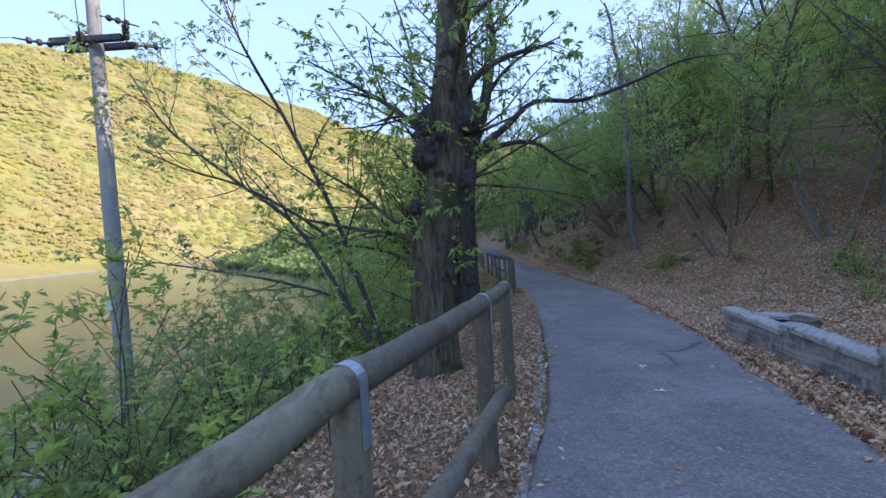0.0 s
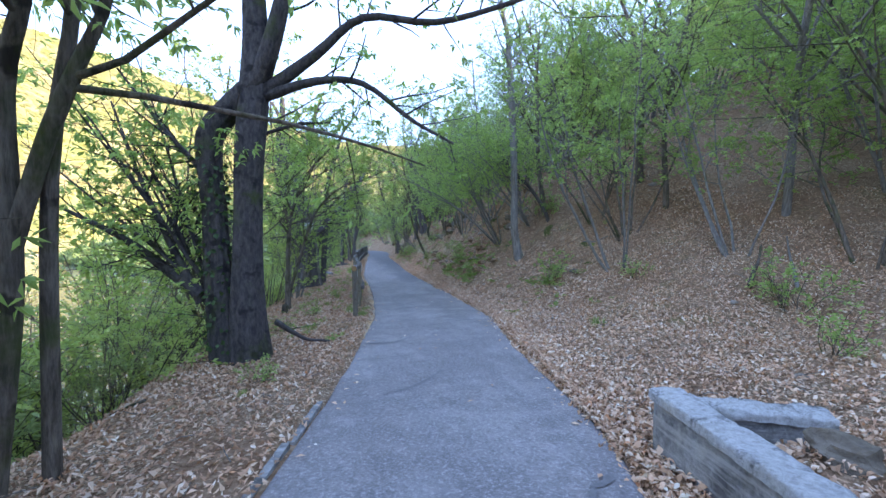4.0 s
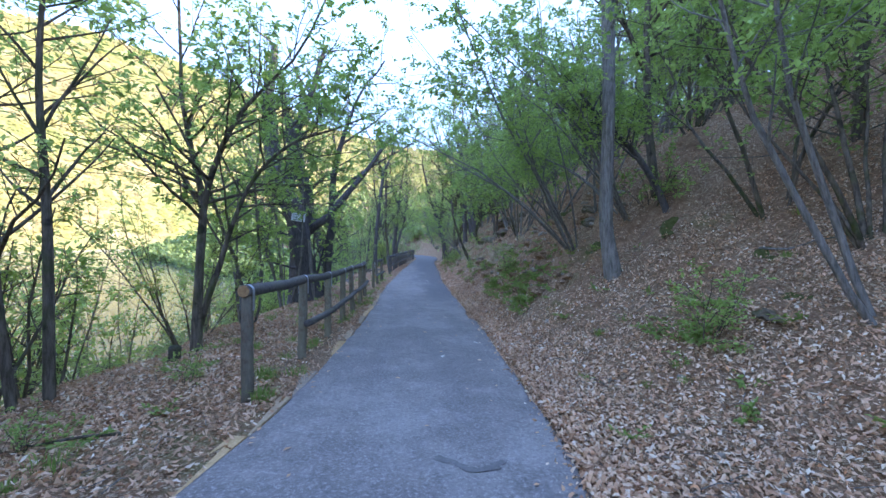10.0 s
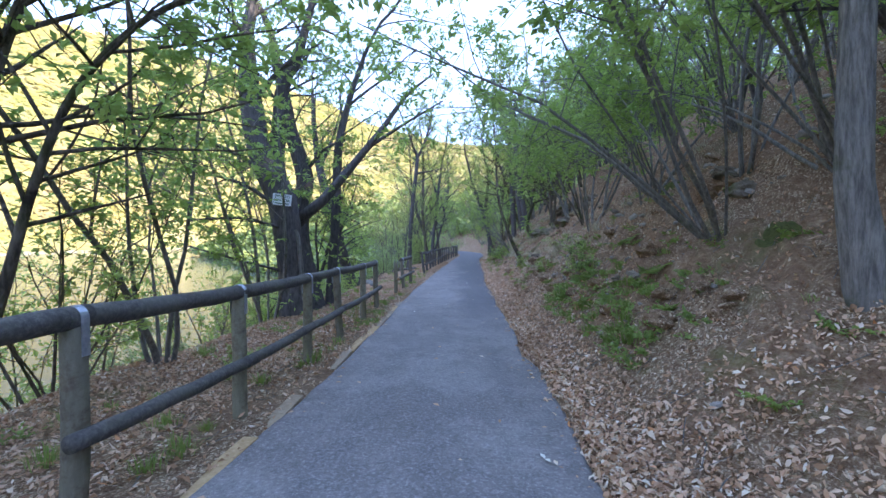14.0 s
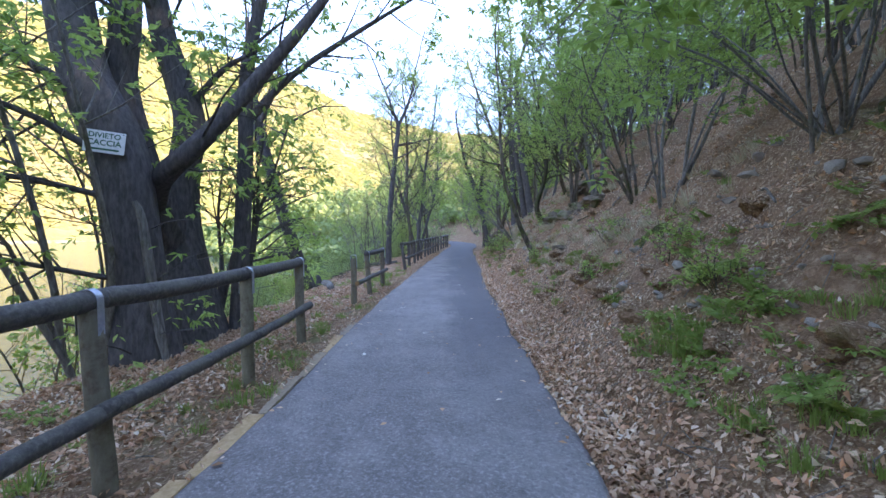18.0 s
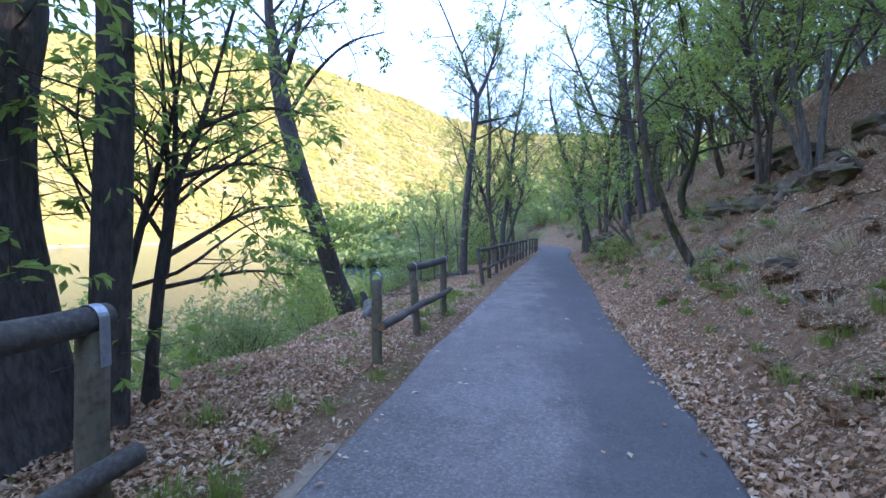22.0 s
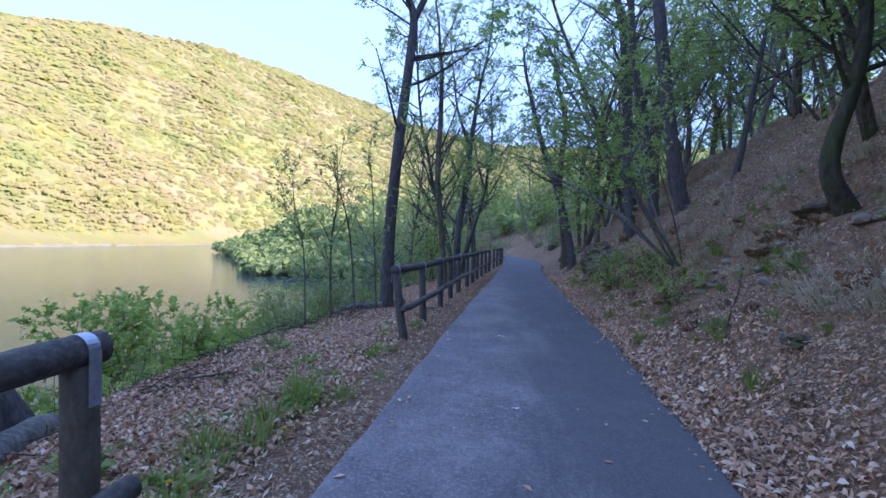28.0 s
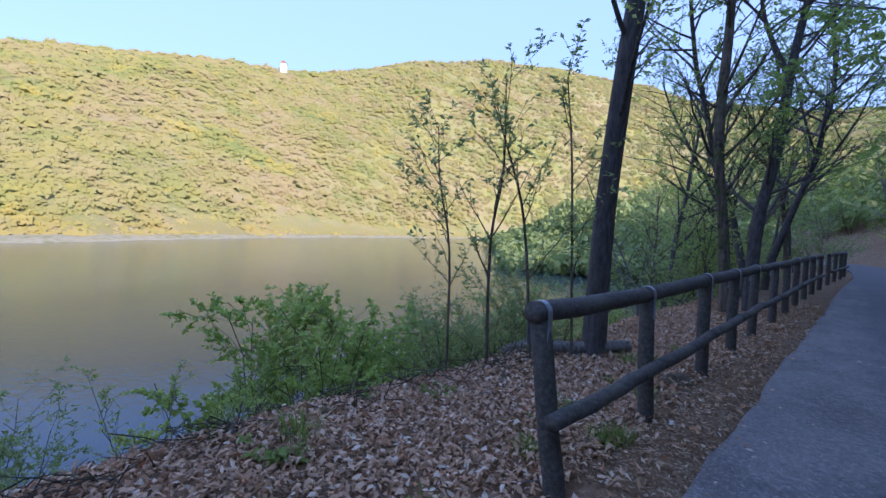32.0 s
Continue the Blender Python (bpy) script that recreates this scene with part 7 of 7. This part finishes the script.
# ---- power pole by the water ----
def build_pole():
    x, y = -5.5, 7.1
    z0 = gz(x, y)
    p = thing("power_pole", (x, y, z0), "grey concrete power pole with a dark crossarm and strain insulators", "pole")
    a = Acc()
    z = np.linspace(-0.6, 7.4 - z0, 12)
    tube(a, np.stack([z * 0, z * 0, z], 1), np.linspace(0.155, 0.088, 12), 18, caps=True)
    part("mast", a, M["pole"], p)
    arm = 5.02 - z0
    a = Acc()
    box(a, (-0.62, -0.19, arm - 0.05), (0.55, -0.10, arm + 0.05), 0.012)
    part("crossarm", a, M["dark_metal"], p, smooth=False)
    a = Acc()
    box(a, (-0.62, 0.10, arm - 0.05), (0.55, 0.19, arm + 0.05), 0.012)
    part("crossarm", a, M["dark_metal"], p, smooth=False)
    a = Acc()
    box(a, (-0.09, -0.15, 2.55 - z0 - 1.93), (0.02, -0.128, 2.72 - z0 - 1.93), 0.003)
    part("label_plate", a, M["white"], p, smooth=False)
    for k, (sx, dz, dx, dy) in enumerate([(-0.6, 0.0, -0.8, -0.25), (-0.25, -0.06, 0.55, -0.7), (0.5, 0.0, 0.5, -0.7), (0.1, 0.45, 0.4, 0.9), (0.5, -0.05, 0.7, 0.6)]):
        a = Acc()
        s = np.array([sx, 0.0, arm + dz])
        d = unit(np.array([dx, dy, 0.12]))
        prof = [(0, 0.012), (0.1, 0.012), (0.11, 0.05), (0.15, 0.055), (0.16, 0.02), (0.24, 0.02), (0.25, 0.05), (0.29, 0.055), (0.30, 0.02), (0.38, 0.02), (0.39, 0.05), (0.43, 0.055), (0.44, 0.015), (0.62, 0.012)]
        tube(a, [s + d * t for t, _ in prof], [r for _, r in prof], 10, caps=True)
        ins = part("insulator", a, M["dark_metal"], p)
        if dy > 0:
            continue
        a = Acc()
        t = np.linspace(0, 1, 14)[:, None]
        e = s + d * 0.62
        far = e + np.array([dx, dy, 0]) * 40
        line = e * (1 - t) + far * t - np.array([0, 0, 1.0]) * 4 * 0.9 * t * (1 - t) + np.array([0, 0, 1.5]) * t
        tube(a, line, np.full(14, 0.006), 4)
        part("wire", a, M["dark_metal"], ins)


build_pole()


# ---- buildings on the far ridge and shore ----
def far_house(az, s, w, d, h, turn, label, tower=False):
    a = np.array(FAR)
    rs = np.interp(az, a[:, 0], a[:, 1])
    r = rs + (150 + rs * 0.75) * s
    x, y = CENTRE[0] + r * math.sin(radians(az)), CENTRE[1] + r * math.cos(radians(az))
    ob = thing("house", Matrix.Translation((x, y, gz(x, y))) @ Euler((0, 0, turn)).to_matrix().to_4x4(), label, "house")
    b = Acc()
    box(b, (-w / 2, -d / 2, -2), (w / 2, d / 2, h))
    part("wall", b, M["plaster"], ob, smooth=False)
    b = Acc()
    o = 0.4
    top = h + (w * 0.28 if not tower else w * 0.5)
    b.add([(-w / 2 - o, -d / 2 - o, h), (w / 2 + o, -d / 2 - o, h), (w / 2 + o, d / 2 + o, h), (-w / 2 - o, d / 2 + o, h), (0, -d / 2 - o, top), (0, d / 2 + o, top)], [[0, 4, 5, 3], [1, 2, 5, 4], [0, 3, 2, 1]], [[0, 1, 4], [2, 3, 5]])
    part("roof", b, M["roof"], ob, smooth=False)
    for i in range(2):
        for j in (-1, 1):
            b = Acc()
            box(b, (j * w * 0.25 - 0.5, -d / 2 - 0.06, h * (0.2 + 0.4 * i)), (j * w * 0.25 + 0.5, -d / 2 + 0.05, h * (0.2 + 0.4 * i) + 1.3))
            part("window", b, M["dark_metal"], ob, smooth=False)


far_house(-62.3, 0.985, 5, 5, 9, 0.9, "small pale chapel tower on the wooded ridge", True)


# ---- small growth ----
def tuft_mesh(seed, blades, height, spread_r, mat, name, width=0.012):
    rng = np.random.default_rng(seed)
    acc = Acc()
    for _ in range(blades):
        a = rng.uniform(0, 6.28)
        r = rng.uniform(0, spread_r)
        p = np.array([r * math.cos(a), r * math.sin(a), -0.02])
        out = np.array([math.cos(a + rng.normal(0, 0.6)), math.sin(a + rng.normal(0, 0.6)), 0])
        h = height * rng.uniform(0.5, 1.1)
        lean = rng.uniform(0.15, 0.9)
        side = np.array([-out[1], out[0], 0]) * width * rng.uniform(0.6, 1.3)
        m = p + out * h * lean * 0.35 + np.array([0, 0, h * 0.65])
        t = p + out * h * lean + np.array([0, 0, h * (1.0 - 0.35 * lean)])
        acc.add([p - side, p + side, m + side * 0.8, m - side * 0.8, t], [[0, 1, 2, 3]], [[3, 2, 4]])
    return acc.mesh(name, mat, False)


def fern_mesh(seed):
    rng = np.random.default_rng(seed)
    acc = Acc()
    for k in range(9):
        a = k * 0.7 + rng.normal(0, 0.15)
        out = np.array([math.cos(a), math.sin(a), 0])
        L = rng.uniform(0.28, 0.42)
        t = np.linspace(0, 1, 14)
        line = out * (L * t * 0.85)[:, None] + np.array([0, 0, 1.0]) * (L * (0.85 * t - 0.6 * t ** 2))[:, None]
        tube(acc, line, np.linspace(0.004, 0.001, 14), 3)
        sd = np.array([-out[1], out[0], 0])
        for j in (-1, 1):
            c = line[2:]
            w = np.tile(sd * j, (12, 1)) + out * 0.35
            leaves(acc, c, w, np.tile([0, 0, 1.0], (12, 1)) + rng.normal(0, 0.1, (12, 3)), 0.11 * np.sin(np.linspace(0.5, 3.0, 12)) + 0.01, 0.35)
    return acc.mesh("fern", M["fern"], False)


GRASS = [tuft_mesh(k, 80, 0.16 + 0.04 * k, 0.16, M["grass"], "grass_tuft", 0.0055) for k in range(4)]
STRAW = [tuft_mesh(20 + k, 60, 0.24, 0.14, M["straw"], "dry_grass_tuft", 0.004) for k in range(3)]
FERN = [fern_mesh(k) for k in range(3)]


def herb_mesh(seed):
    """A low spreading plant of small oval leaves on thin stalks."""
    rng = np.random.default_rng(seed)
    acc = Acc()
    for _ in range(int(rng.integers(6, 10))):
        a = rng.uniform(0, 6.28)
        out = np.array([math.cos(a), math.sin(a), 0])
        L = rng.uniform(0.08, 0.24)
        t = np.linspace(0, 1, 5)
        line = out * (L * t)[:, None] + np.array([0, 0, 1.0]) * (L * (0.9 * t - 0.45 * t ** 2))[:, None]
        tube(acc, line, np.linspace(0.0025, 0.001, 5), 3)
        m = 9
        f = rng.uniform(0.3, 1.0, m)
        c = np.stack([np.interp(f, t, line[:, i]) for i in range(3)], 1)
        leaves(acc, c, out * 0.4 + rng.normal(0, 0.7, (m, 3)) * np.array([1, 1, 0.4]), np.array([0, 0, 1.0]) + rng.normal(0, 0.35, (m, 3)), rng.uniform(0.03, 0.065, m), 0.6)
    return acc.mesh("herb", M["fern"], False)


HERB = [herb_mesh(40 + k) for k in range(5)]


def sow():
    rng = np.random.default_rng(21)
    spots = [(2.29, 30.68), (2.72, 30.45), (2.6, 31.0), (2.41, 32.82), (2.41, 31.76), (2.33, 31.62), (2.52, 32.67), (2.4, 32.26), (2.58, 32.55), (2.35, 31.3), (2.2, 31.8), (2.55, 31.9), (2.0, 32.3), (2.45, 32.9), (2.3, 30.2), (2.6, 29.3), (2.2, 33.2), (2.65, 34.3), (2.5, 35.6), (3.0, 33.4), (2.7, 26.9), (2.3, 28.3), (2.75, 22.9), (2.25, 21.8), (2.1, 23.5), (1.9, 20.0), (2.2, 18.4), (1.5, 16.5), (1.2, 15.2), (2.0, 28.0), (2.8, 36.1), (2.75, 37.3), (0.9, 8.9), (0.9, 3.9), (1.4, 6.0)]
    spots += [(6.3 + rng.exponential(0.9), rng.uniform(18, 45)) for _ in range(46)] + [(6.5 + rng.exponential(1.6), rng.uniform(8, 18)) for _ in range(14)] + [(float(left_edge(y)) - rng.uniform(0.4, 2.6), y) for y in rng.uniform(12, 40, 40)]
    # green bank low on the slope
    for _ in range(44):
        y = rng.uniform(18.6, 22.6)
        spots.append((float(right_edge(y)) + 0.75 + abs(rng.normal(0.3, 0.45)), y))
    for _ in range(60):
        y = rng.choice([26.2, 29.5, 33.9, 35.8, 38.0, 41.0]) + rng.normal(0, 0.55)
        spots.append((float(right_edge(y)) + rng.uniform(0.7, 1.7), y))
    spots += [(float(left_edge(y)) - rng.uniform(0.15, 0.9), y) for y in rng.uniform(14, 31, 36)]
    for k, (x, y) in enumerate(spots):
        ob = new("grass_tuft", GRASS[k % 4])
        s = rng.uniform(0.4, 0.9) if k > 17 else rng.uniform(0.7, 1.0) if k > 8 else rng.uniform(0.9, 1.25)
        ob.matrix_basis = Matrix.Translation((x, y, gz(x, y))) @ Euler((0, 0, rng.uniform(0, 6.28))).to_matrix().to_4x4() @ Matrix.Scale(s, 4)
        tagged(ob, "small tuft of fresh green grass", "grass", "grass tufts")
    for k in range(230):
        y = rng.uniform(23.5, 46)
        x = float(right_edge(y)) + 1.3 + rng.exponential(1.3)
        ob = new("dry_grass_tuft", STRAW[k % 3])
        ob.matrix_basis = Matrix.Translation((x, y, gz(x, y))) @ Euler((0, -0.5, rng.uniform(-0.6, 0.6))).to_matrix().to_4x4() @ Matrix.Scale(rng.uniform(0.6, 1.3), 4)
        tagged(ob, "tuft of pale dry grass hanging on the slope", "grass", "dry grass tufts")
    for k, (x, y) in enumerate([(6.75, 21.6), (7.0, 22.2), (7.3, 23.0), (6.6, 23.6), (7.6, 21.4), (6.9, 24.3), (7.8, 32.6), (8.3, 32.3), (6.9, 29.2), (7.4, 34.0), (7.1, 26.6), (6.5, 20.2), (6.9, 20.0), (7.2, 19.5), (7.8, 23.6), (6.6, 35.4), (6.7, 36.8), (7.9, 30.2)] + [(float(right_edge(y)) + 0.8 + abs(rng.normal(0.3, 0.5)), y) for y in rng.uniform(18.8, 22.4, 5)]):
        ob = new("fern", FERN[k % 3])
        ob.matrix_basis = Matrix.Translation((x, y, gz(x, y) - 0.01)) @ Euler((0, -0.4, rng.uniform(0, 6.28))).to_matrix().to_4x4() @ Matrix.Scale(rng.uniform(0.45, 0.8), 4)
        tagged(ob, "small green fern on the leafy slope", "fern", "ferns")
    # herbs: the green foot of the slope, and scattered over both verges
    herbs = [(float(right_edge(y)) + 0.7 + abs(rng.normal(0.35, 0.5)), y) for y in rng.uniform(17.6, 22.6, 110)] + [(float(right_edge(y)) + 0.5 + abs(rng.normal(0.5, 0.6)), y) for y in rng.uniform(37.5, 45, 110)]
    herbs += [(float(right_edge(y)) + rng.uniform(0.6, 3.2), y) for y in rng.uniform(12, 37, 70)] + [(float(left_edge(y)) - rng.uniform(0.5, 2.6), y) for y in rng.uniform(11, 37, 80)] + [(7.45 + rng.normal(0, 0.35), 14.5 + rng.normal(0, 0.35)) for _ in range(26)]
    for k, (x, y) in enumerate(herbs):
        ob = new("herb", HERB[k % 5])
        ob.matrix_basis = Matrix.Translation((x, y, gz(x, y))) @ Euler((0, -0.3 if x > 4 else 0, rng.uniform(0, 6.28))).to_matrix().to_4x4() @ Matrix.Scale(rng.uniform(0.5, 1.2), 4)
        tagged(ob, "low leafy green herb in the leaf litter", "herb", "herbs on the verges")
    for k, (x, y) in enumerate([(2.66, 32.58), (2.95, 32.9), (2.72, 31.9), (2.4, 31.2)]):
        d = thing("dandelion", (x, y, gz(x, y)), "yellow dandelion flower by the asphalt edge", "flower", "dandelions")
        a = Acc()
        tube(a, [(0, 0, -0.02), (0.005, 0, 0.06), (0, 0.005, 0.11)], [0.004, 0.003, 0.003], 5)
        part("stalk", a, M["grass"], d)
        a = Acc()
        m = 40
        ang = np.linspace(0, 6.28 * 3, m)
        way = np.stack([np.cos(ang), np.sin(ang), np.linspace(0.1, 1.2, m)], 1)
        leaves(a, np.tile([0, 0.005, 0.108], (m, 1)), way, np.tile([0, 0, 1.0], (m, 1)), np.full(m, 0.024), 0.3)
        part("flower_head", a, M["yellow"], d, "yellow flower head", smooth=False)


sow()


def build_moss():
    """Moss cushions on the slope."""
    for k, (x, y, s) in enumerate([(7.9, 18.3, 0.22), (8.6, 21.9, 0.3), (8.3, 33.4, 0.3), (7.5, 24.4, 0.25), (9.0, 15.2, 0.2), (8.5, 14.2, 0.16), (8.8, 17.1, 0.2)]):
        n, m = 7, 18
        rng = np.random.default_rng(700 + k)
        acc = Acc()
        rows = []
        wob = rng.uniform(0.6, 1.2, m)
        wob = (wob + np.roll(wob, 1) + np.roll(wob, -1)) / 3
        for i in range(n + 1):
            f = i / n
            for j in range(m):
                a = 6.28318 * j / m
                px, py = x + s * f * wob[j] * math.cos(a), y + s * f * wob[j] * math.sin(a) * 1.3
                rows.append((px - x, py - y, gz(px, py) - gz(x, y) + 0.045 * (1 - f ** 2) - 0.02 * f + rng.normal(0, 0.004)))
        acc.add(rows, [[i * m + j, i * m + (j + 1) % m, (i + 1) * m + (j + 1) % m, (i + 1) * m + j] for i in range(n) for j in range(m)])
        ob = new("moss_cushion", acc.mesh("moss_cushion", M["moss"]))
        ob.location = (x, y, gz(x, y))
        tagged(ob, "bright green moss cushion on the bank", "moss", "moss cushions")


build_moss()


# ---- fallen leaves: uncountable ----
def litter(name, label, xs, ys, seed, size=(0.035, 0.105), mat=None):
    rng = np.random.default_rng(seed)
    m = len(xs)
    z = ground_z(xs, ys)
    e = 0.05
    gx, gy = (ground_z(xs + e, ys) - z) / e, (ground_z(xs, ys + e) - z) / e
    nrm = unit(np.stack([-gx, -gy, np.ones(m)], 1))
    a = rng.uniform(0, 6.283, m)
    way = np.stack([np.cos(a), np.sin(a), np.cos(a) * gx + np.sin(a) * gy], 1)
    way = unit(way) + nrm * rng.normal(0.08, 0.36, (m, 1))
    up = nrm + rng.normal(0, 0.35, (m, 3))
    c = np.stack([xs, ys, z], 1) + nrm * rng.uniform(0.003, 0.045, (m, 1))
    acc = Acc()
    if m < 100000:  # six corners: narrow at the stalk, curled along and across
        w, sz = unit(way), rng.uniform(*size, m)[:, None]
        side = unit(np.cross(w, up))
        rise = nrm * (rng.normal(0.05, 0.16, (m, 1)) * sz)
        half = side * sz * rng.uniform(0.15, 0.26, (m, 1))
        bend = nrm * (rng.normal(0.03, 0.12, (m, 1)) * sz)
        mid1, mid2 = c + w * sz * 0.32 + rise, c + w * sz * 0.68 + rise
        v = np.stack([c, mid1 - half + bend, mid1 + half + bend, mid2 - half * 0.85 + bend, mid2 + half * 0.85 + bend, c + w * sz], 1).reshape(-1, 3)
        k = np.arange(m)[:, None] * 6
        acc.add(v, k + np.array([[1, 2, 4, 3]]), np.vstack([k + np.array([[0, 2, 1]]), k + np.array([[3, 4, 5]])]))
        tagged(new(name, acc.mesh(name, mat or M["dead"], False)), label, "leaves", kind="stuff")
        return
    leaves(acc, c, way, up, rng.uniform(*size, m), 0.4, 0.0)
    # curl: lift or drop the sides
    v = acc.v[0].reshape(m, 4, 3)
    curl = rng.normal(0.0, 0.016, (m, 1))
    v[:, 1] += nrm * curl
    v[:, 3] += nrm * curl
    acc.v[0] = v.reshape(-1, 3)
    tagged(new(name, acc.mesh(name, mat or M["dead"], False)), label, "leaves", kind="stuff")


def build_litter():
    rng = np.random.default_rng(31)

    def thin(x, y):
        """Drifts and bare places."""
        return rng.random(len(x)) < np.clip(0.62 + 0.6 * rolling(x * 0.9, y * 0.9, 4.0), 0.12, 1)

    m = 170000
    y = rng.uniform(-3, 46, m)
    u = rng.random(m) ** 0.9 * 3.8 + 0.02
    x = left_edge(y) - u
    k = (thin(x, y) | (rng.random(m) < 0.4)) & ((rng.random(m) < 0.4) | (u > 0.7) | (y < 15))
    litter("leaf_litter", "dry brown chestnut leaves strewn over the lake-side verge", x[k], y[k], 1, (0.028, 0.085))
    m = 45000
    y = rng.uniform(24, 40, m)
    x = left_edge(y) - rng.uniform(0.5, 4.2, m)
    litter("leaf_litter", "pale dry leaves on the open verge above the lake", x, y, 9, (0.03, 0.08))
    m = 235000
    y = rng.uniform(-3, 48, m)
    v = rng.random(m) ** 1.35 * 9.5
    x = right_edge(y) + v + 0.02
    k = thin(x, y) & ((v < 1.2) | (y < 15) | (rng.random(m) < np.clip(0.55 + 0.5 * rolling(x * 1.7, y * 1.7, 1.0), 0.15, 1)))
    litter("leaf_litter", "dry brown chestnut leaves strewn over the slope", x[k], y[k], 2, (0.024, 0.07))
    m = 80000
    y = rng.uniform(-3, 17, m)
    v = rng.random(m) ** 1.2 * 7.5
    x = right_edge(y) + v + 0.02
    litter("leaf_litter", "thick cover of dry brown leaves on the level ground by the trough", x, y, 7, (0.025, 0.072))
    # drift along the foot of the slope
    m = 42000
    y = rng.uniform(-2, 48, m)
    v = np.abs(rng.normal(0.25, 0.28, m))
    x = right_edge(y) + v - 0.1
    litter("leaf_drift", "drift of brown leaves along the asphalt edge", x, y, 3, (0.028, 0.085))
    # single leaves and scraps on the asphalt
    m = 420
    y = rng.uniform(-1, 46, m)
    f = np.where(rng.random(m) < 0.7, np.where(rng.random(m) < 0.5, rng.uniform(0.0, 0.1, m), rng.uniform(0.88, 1.0, m)), rng.uniform(0.1, 0.9, m))
    x = left_edge(y) + f * (right_edge(y) - left_edge(y))
    a = rng.uniform(0, 6.28, m)
    acc = Acc()
    way = np.stack([np.cos(a), np.sin(a), rng.normal(0, 0.08, m)], 1)
    leaves(acc, np.stack([x, y, road_z(y) + 0.016], 1), way, np.tile([0, 0, 1.0], (m, 1)) + rng.normal(0, 0.12, (m, 3)), rng.uniform(0.03, 0.09, m), 0.5, 0.08)
    tagged(new("stray_leaves", acc.mesh("stray_leaves", M["dead"], False)), "single dry leaves lying on the asphalt", "leaves", kind="stuff")
    for k, (x, y) in enumerate([(2.33, 5.15), (2.1, 4.25), (5.05, 16.6), (4.4, 15.65), (3.62, 26.85), (4.14, 28.4), (3.5, 23.4), (4.4, 32.8), (4.3, 35.6), (4.9, 30.4), (3.1, 36.7), (4.2, 24.6)]):
        a = Acc()
        rng2 = np.random.default_rng(k)
        w = rng2.uniform(0, 6.28, 3)
        leaves(a, np.zeros((3, 3)), np.stack([np.cos(w), np.sin(w), np.full(3, 0.15)], 1), np.tile([0, 0, 1.0], (3, 1)), rng2.uniform(0.04, 0.08, 3), 0.6, 0.1)
        ob = new("leaf_scrap", a.mesh("leaf_scrap", M["pale"], False))
        ob.location = (x, y, float(road_z(y)) + 0.012)
        tagged(ob, "pale dry leaf scrap on the asphalt", "leaf", "leaf scraps")


build_litter()
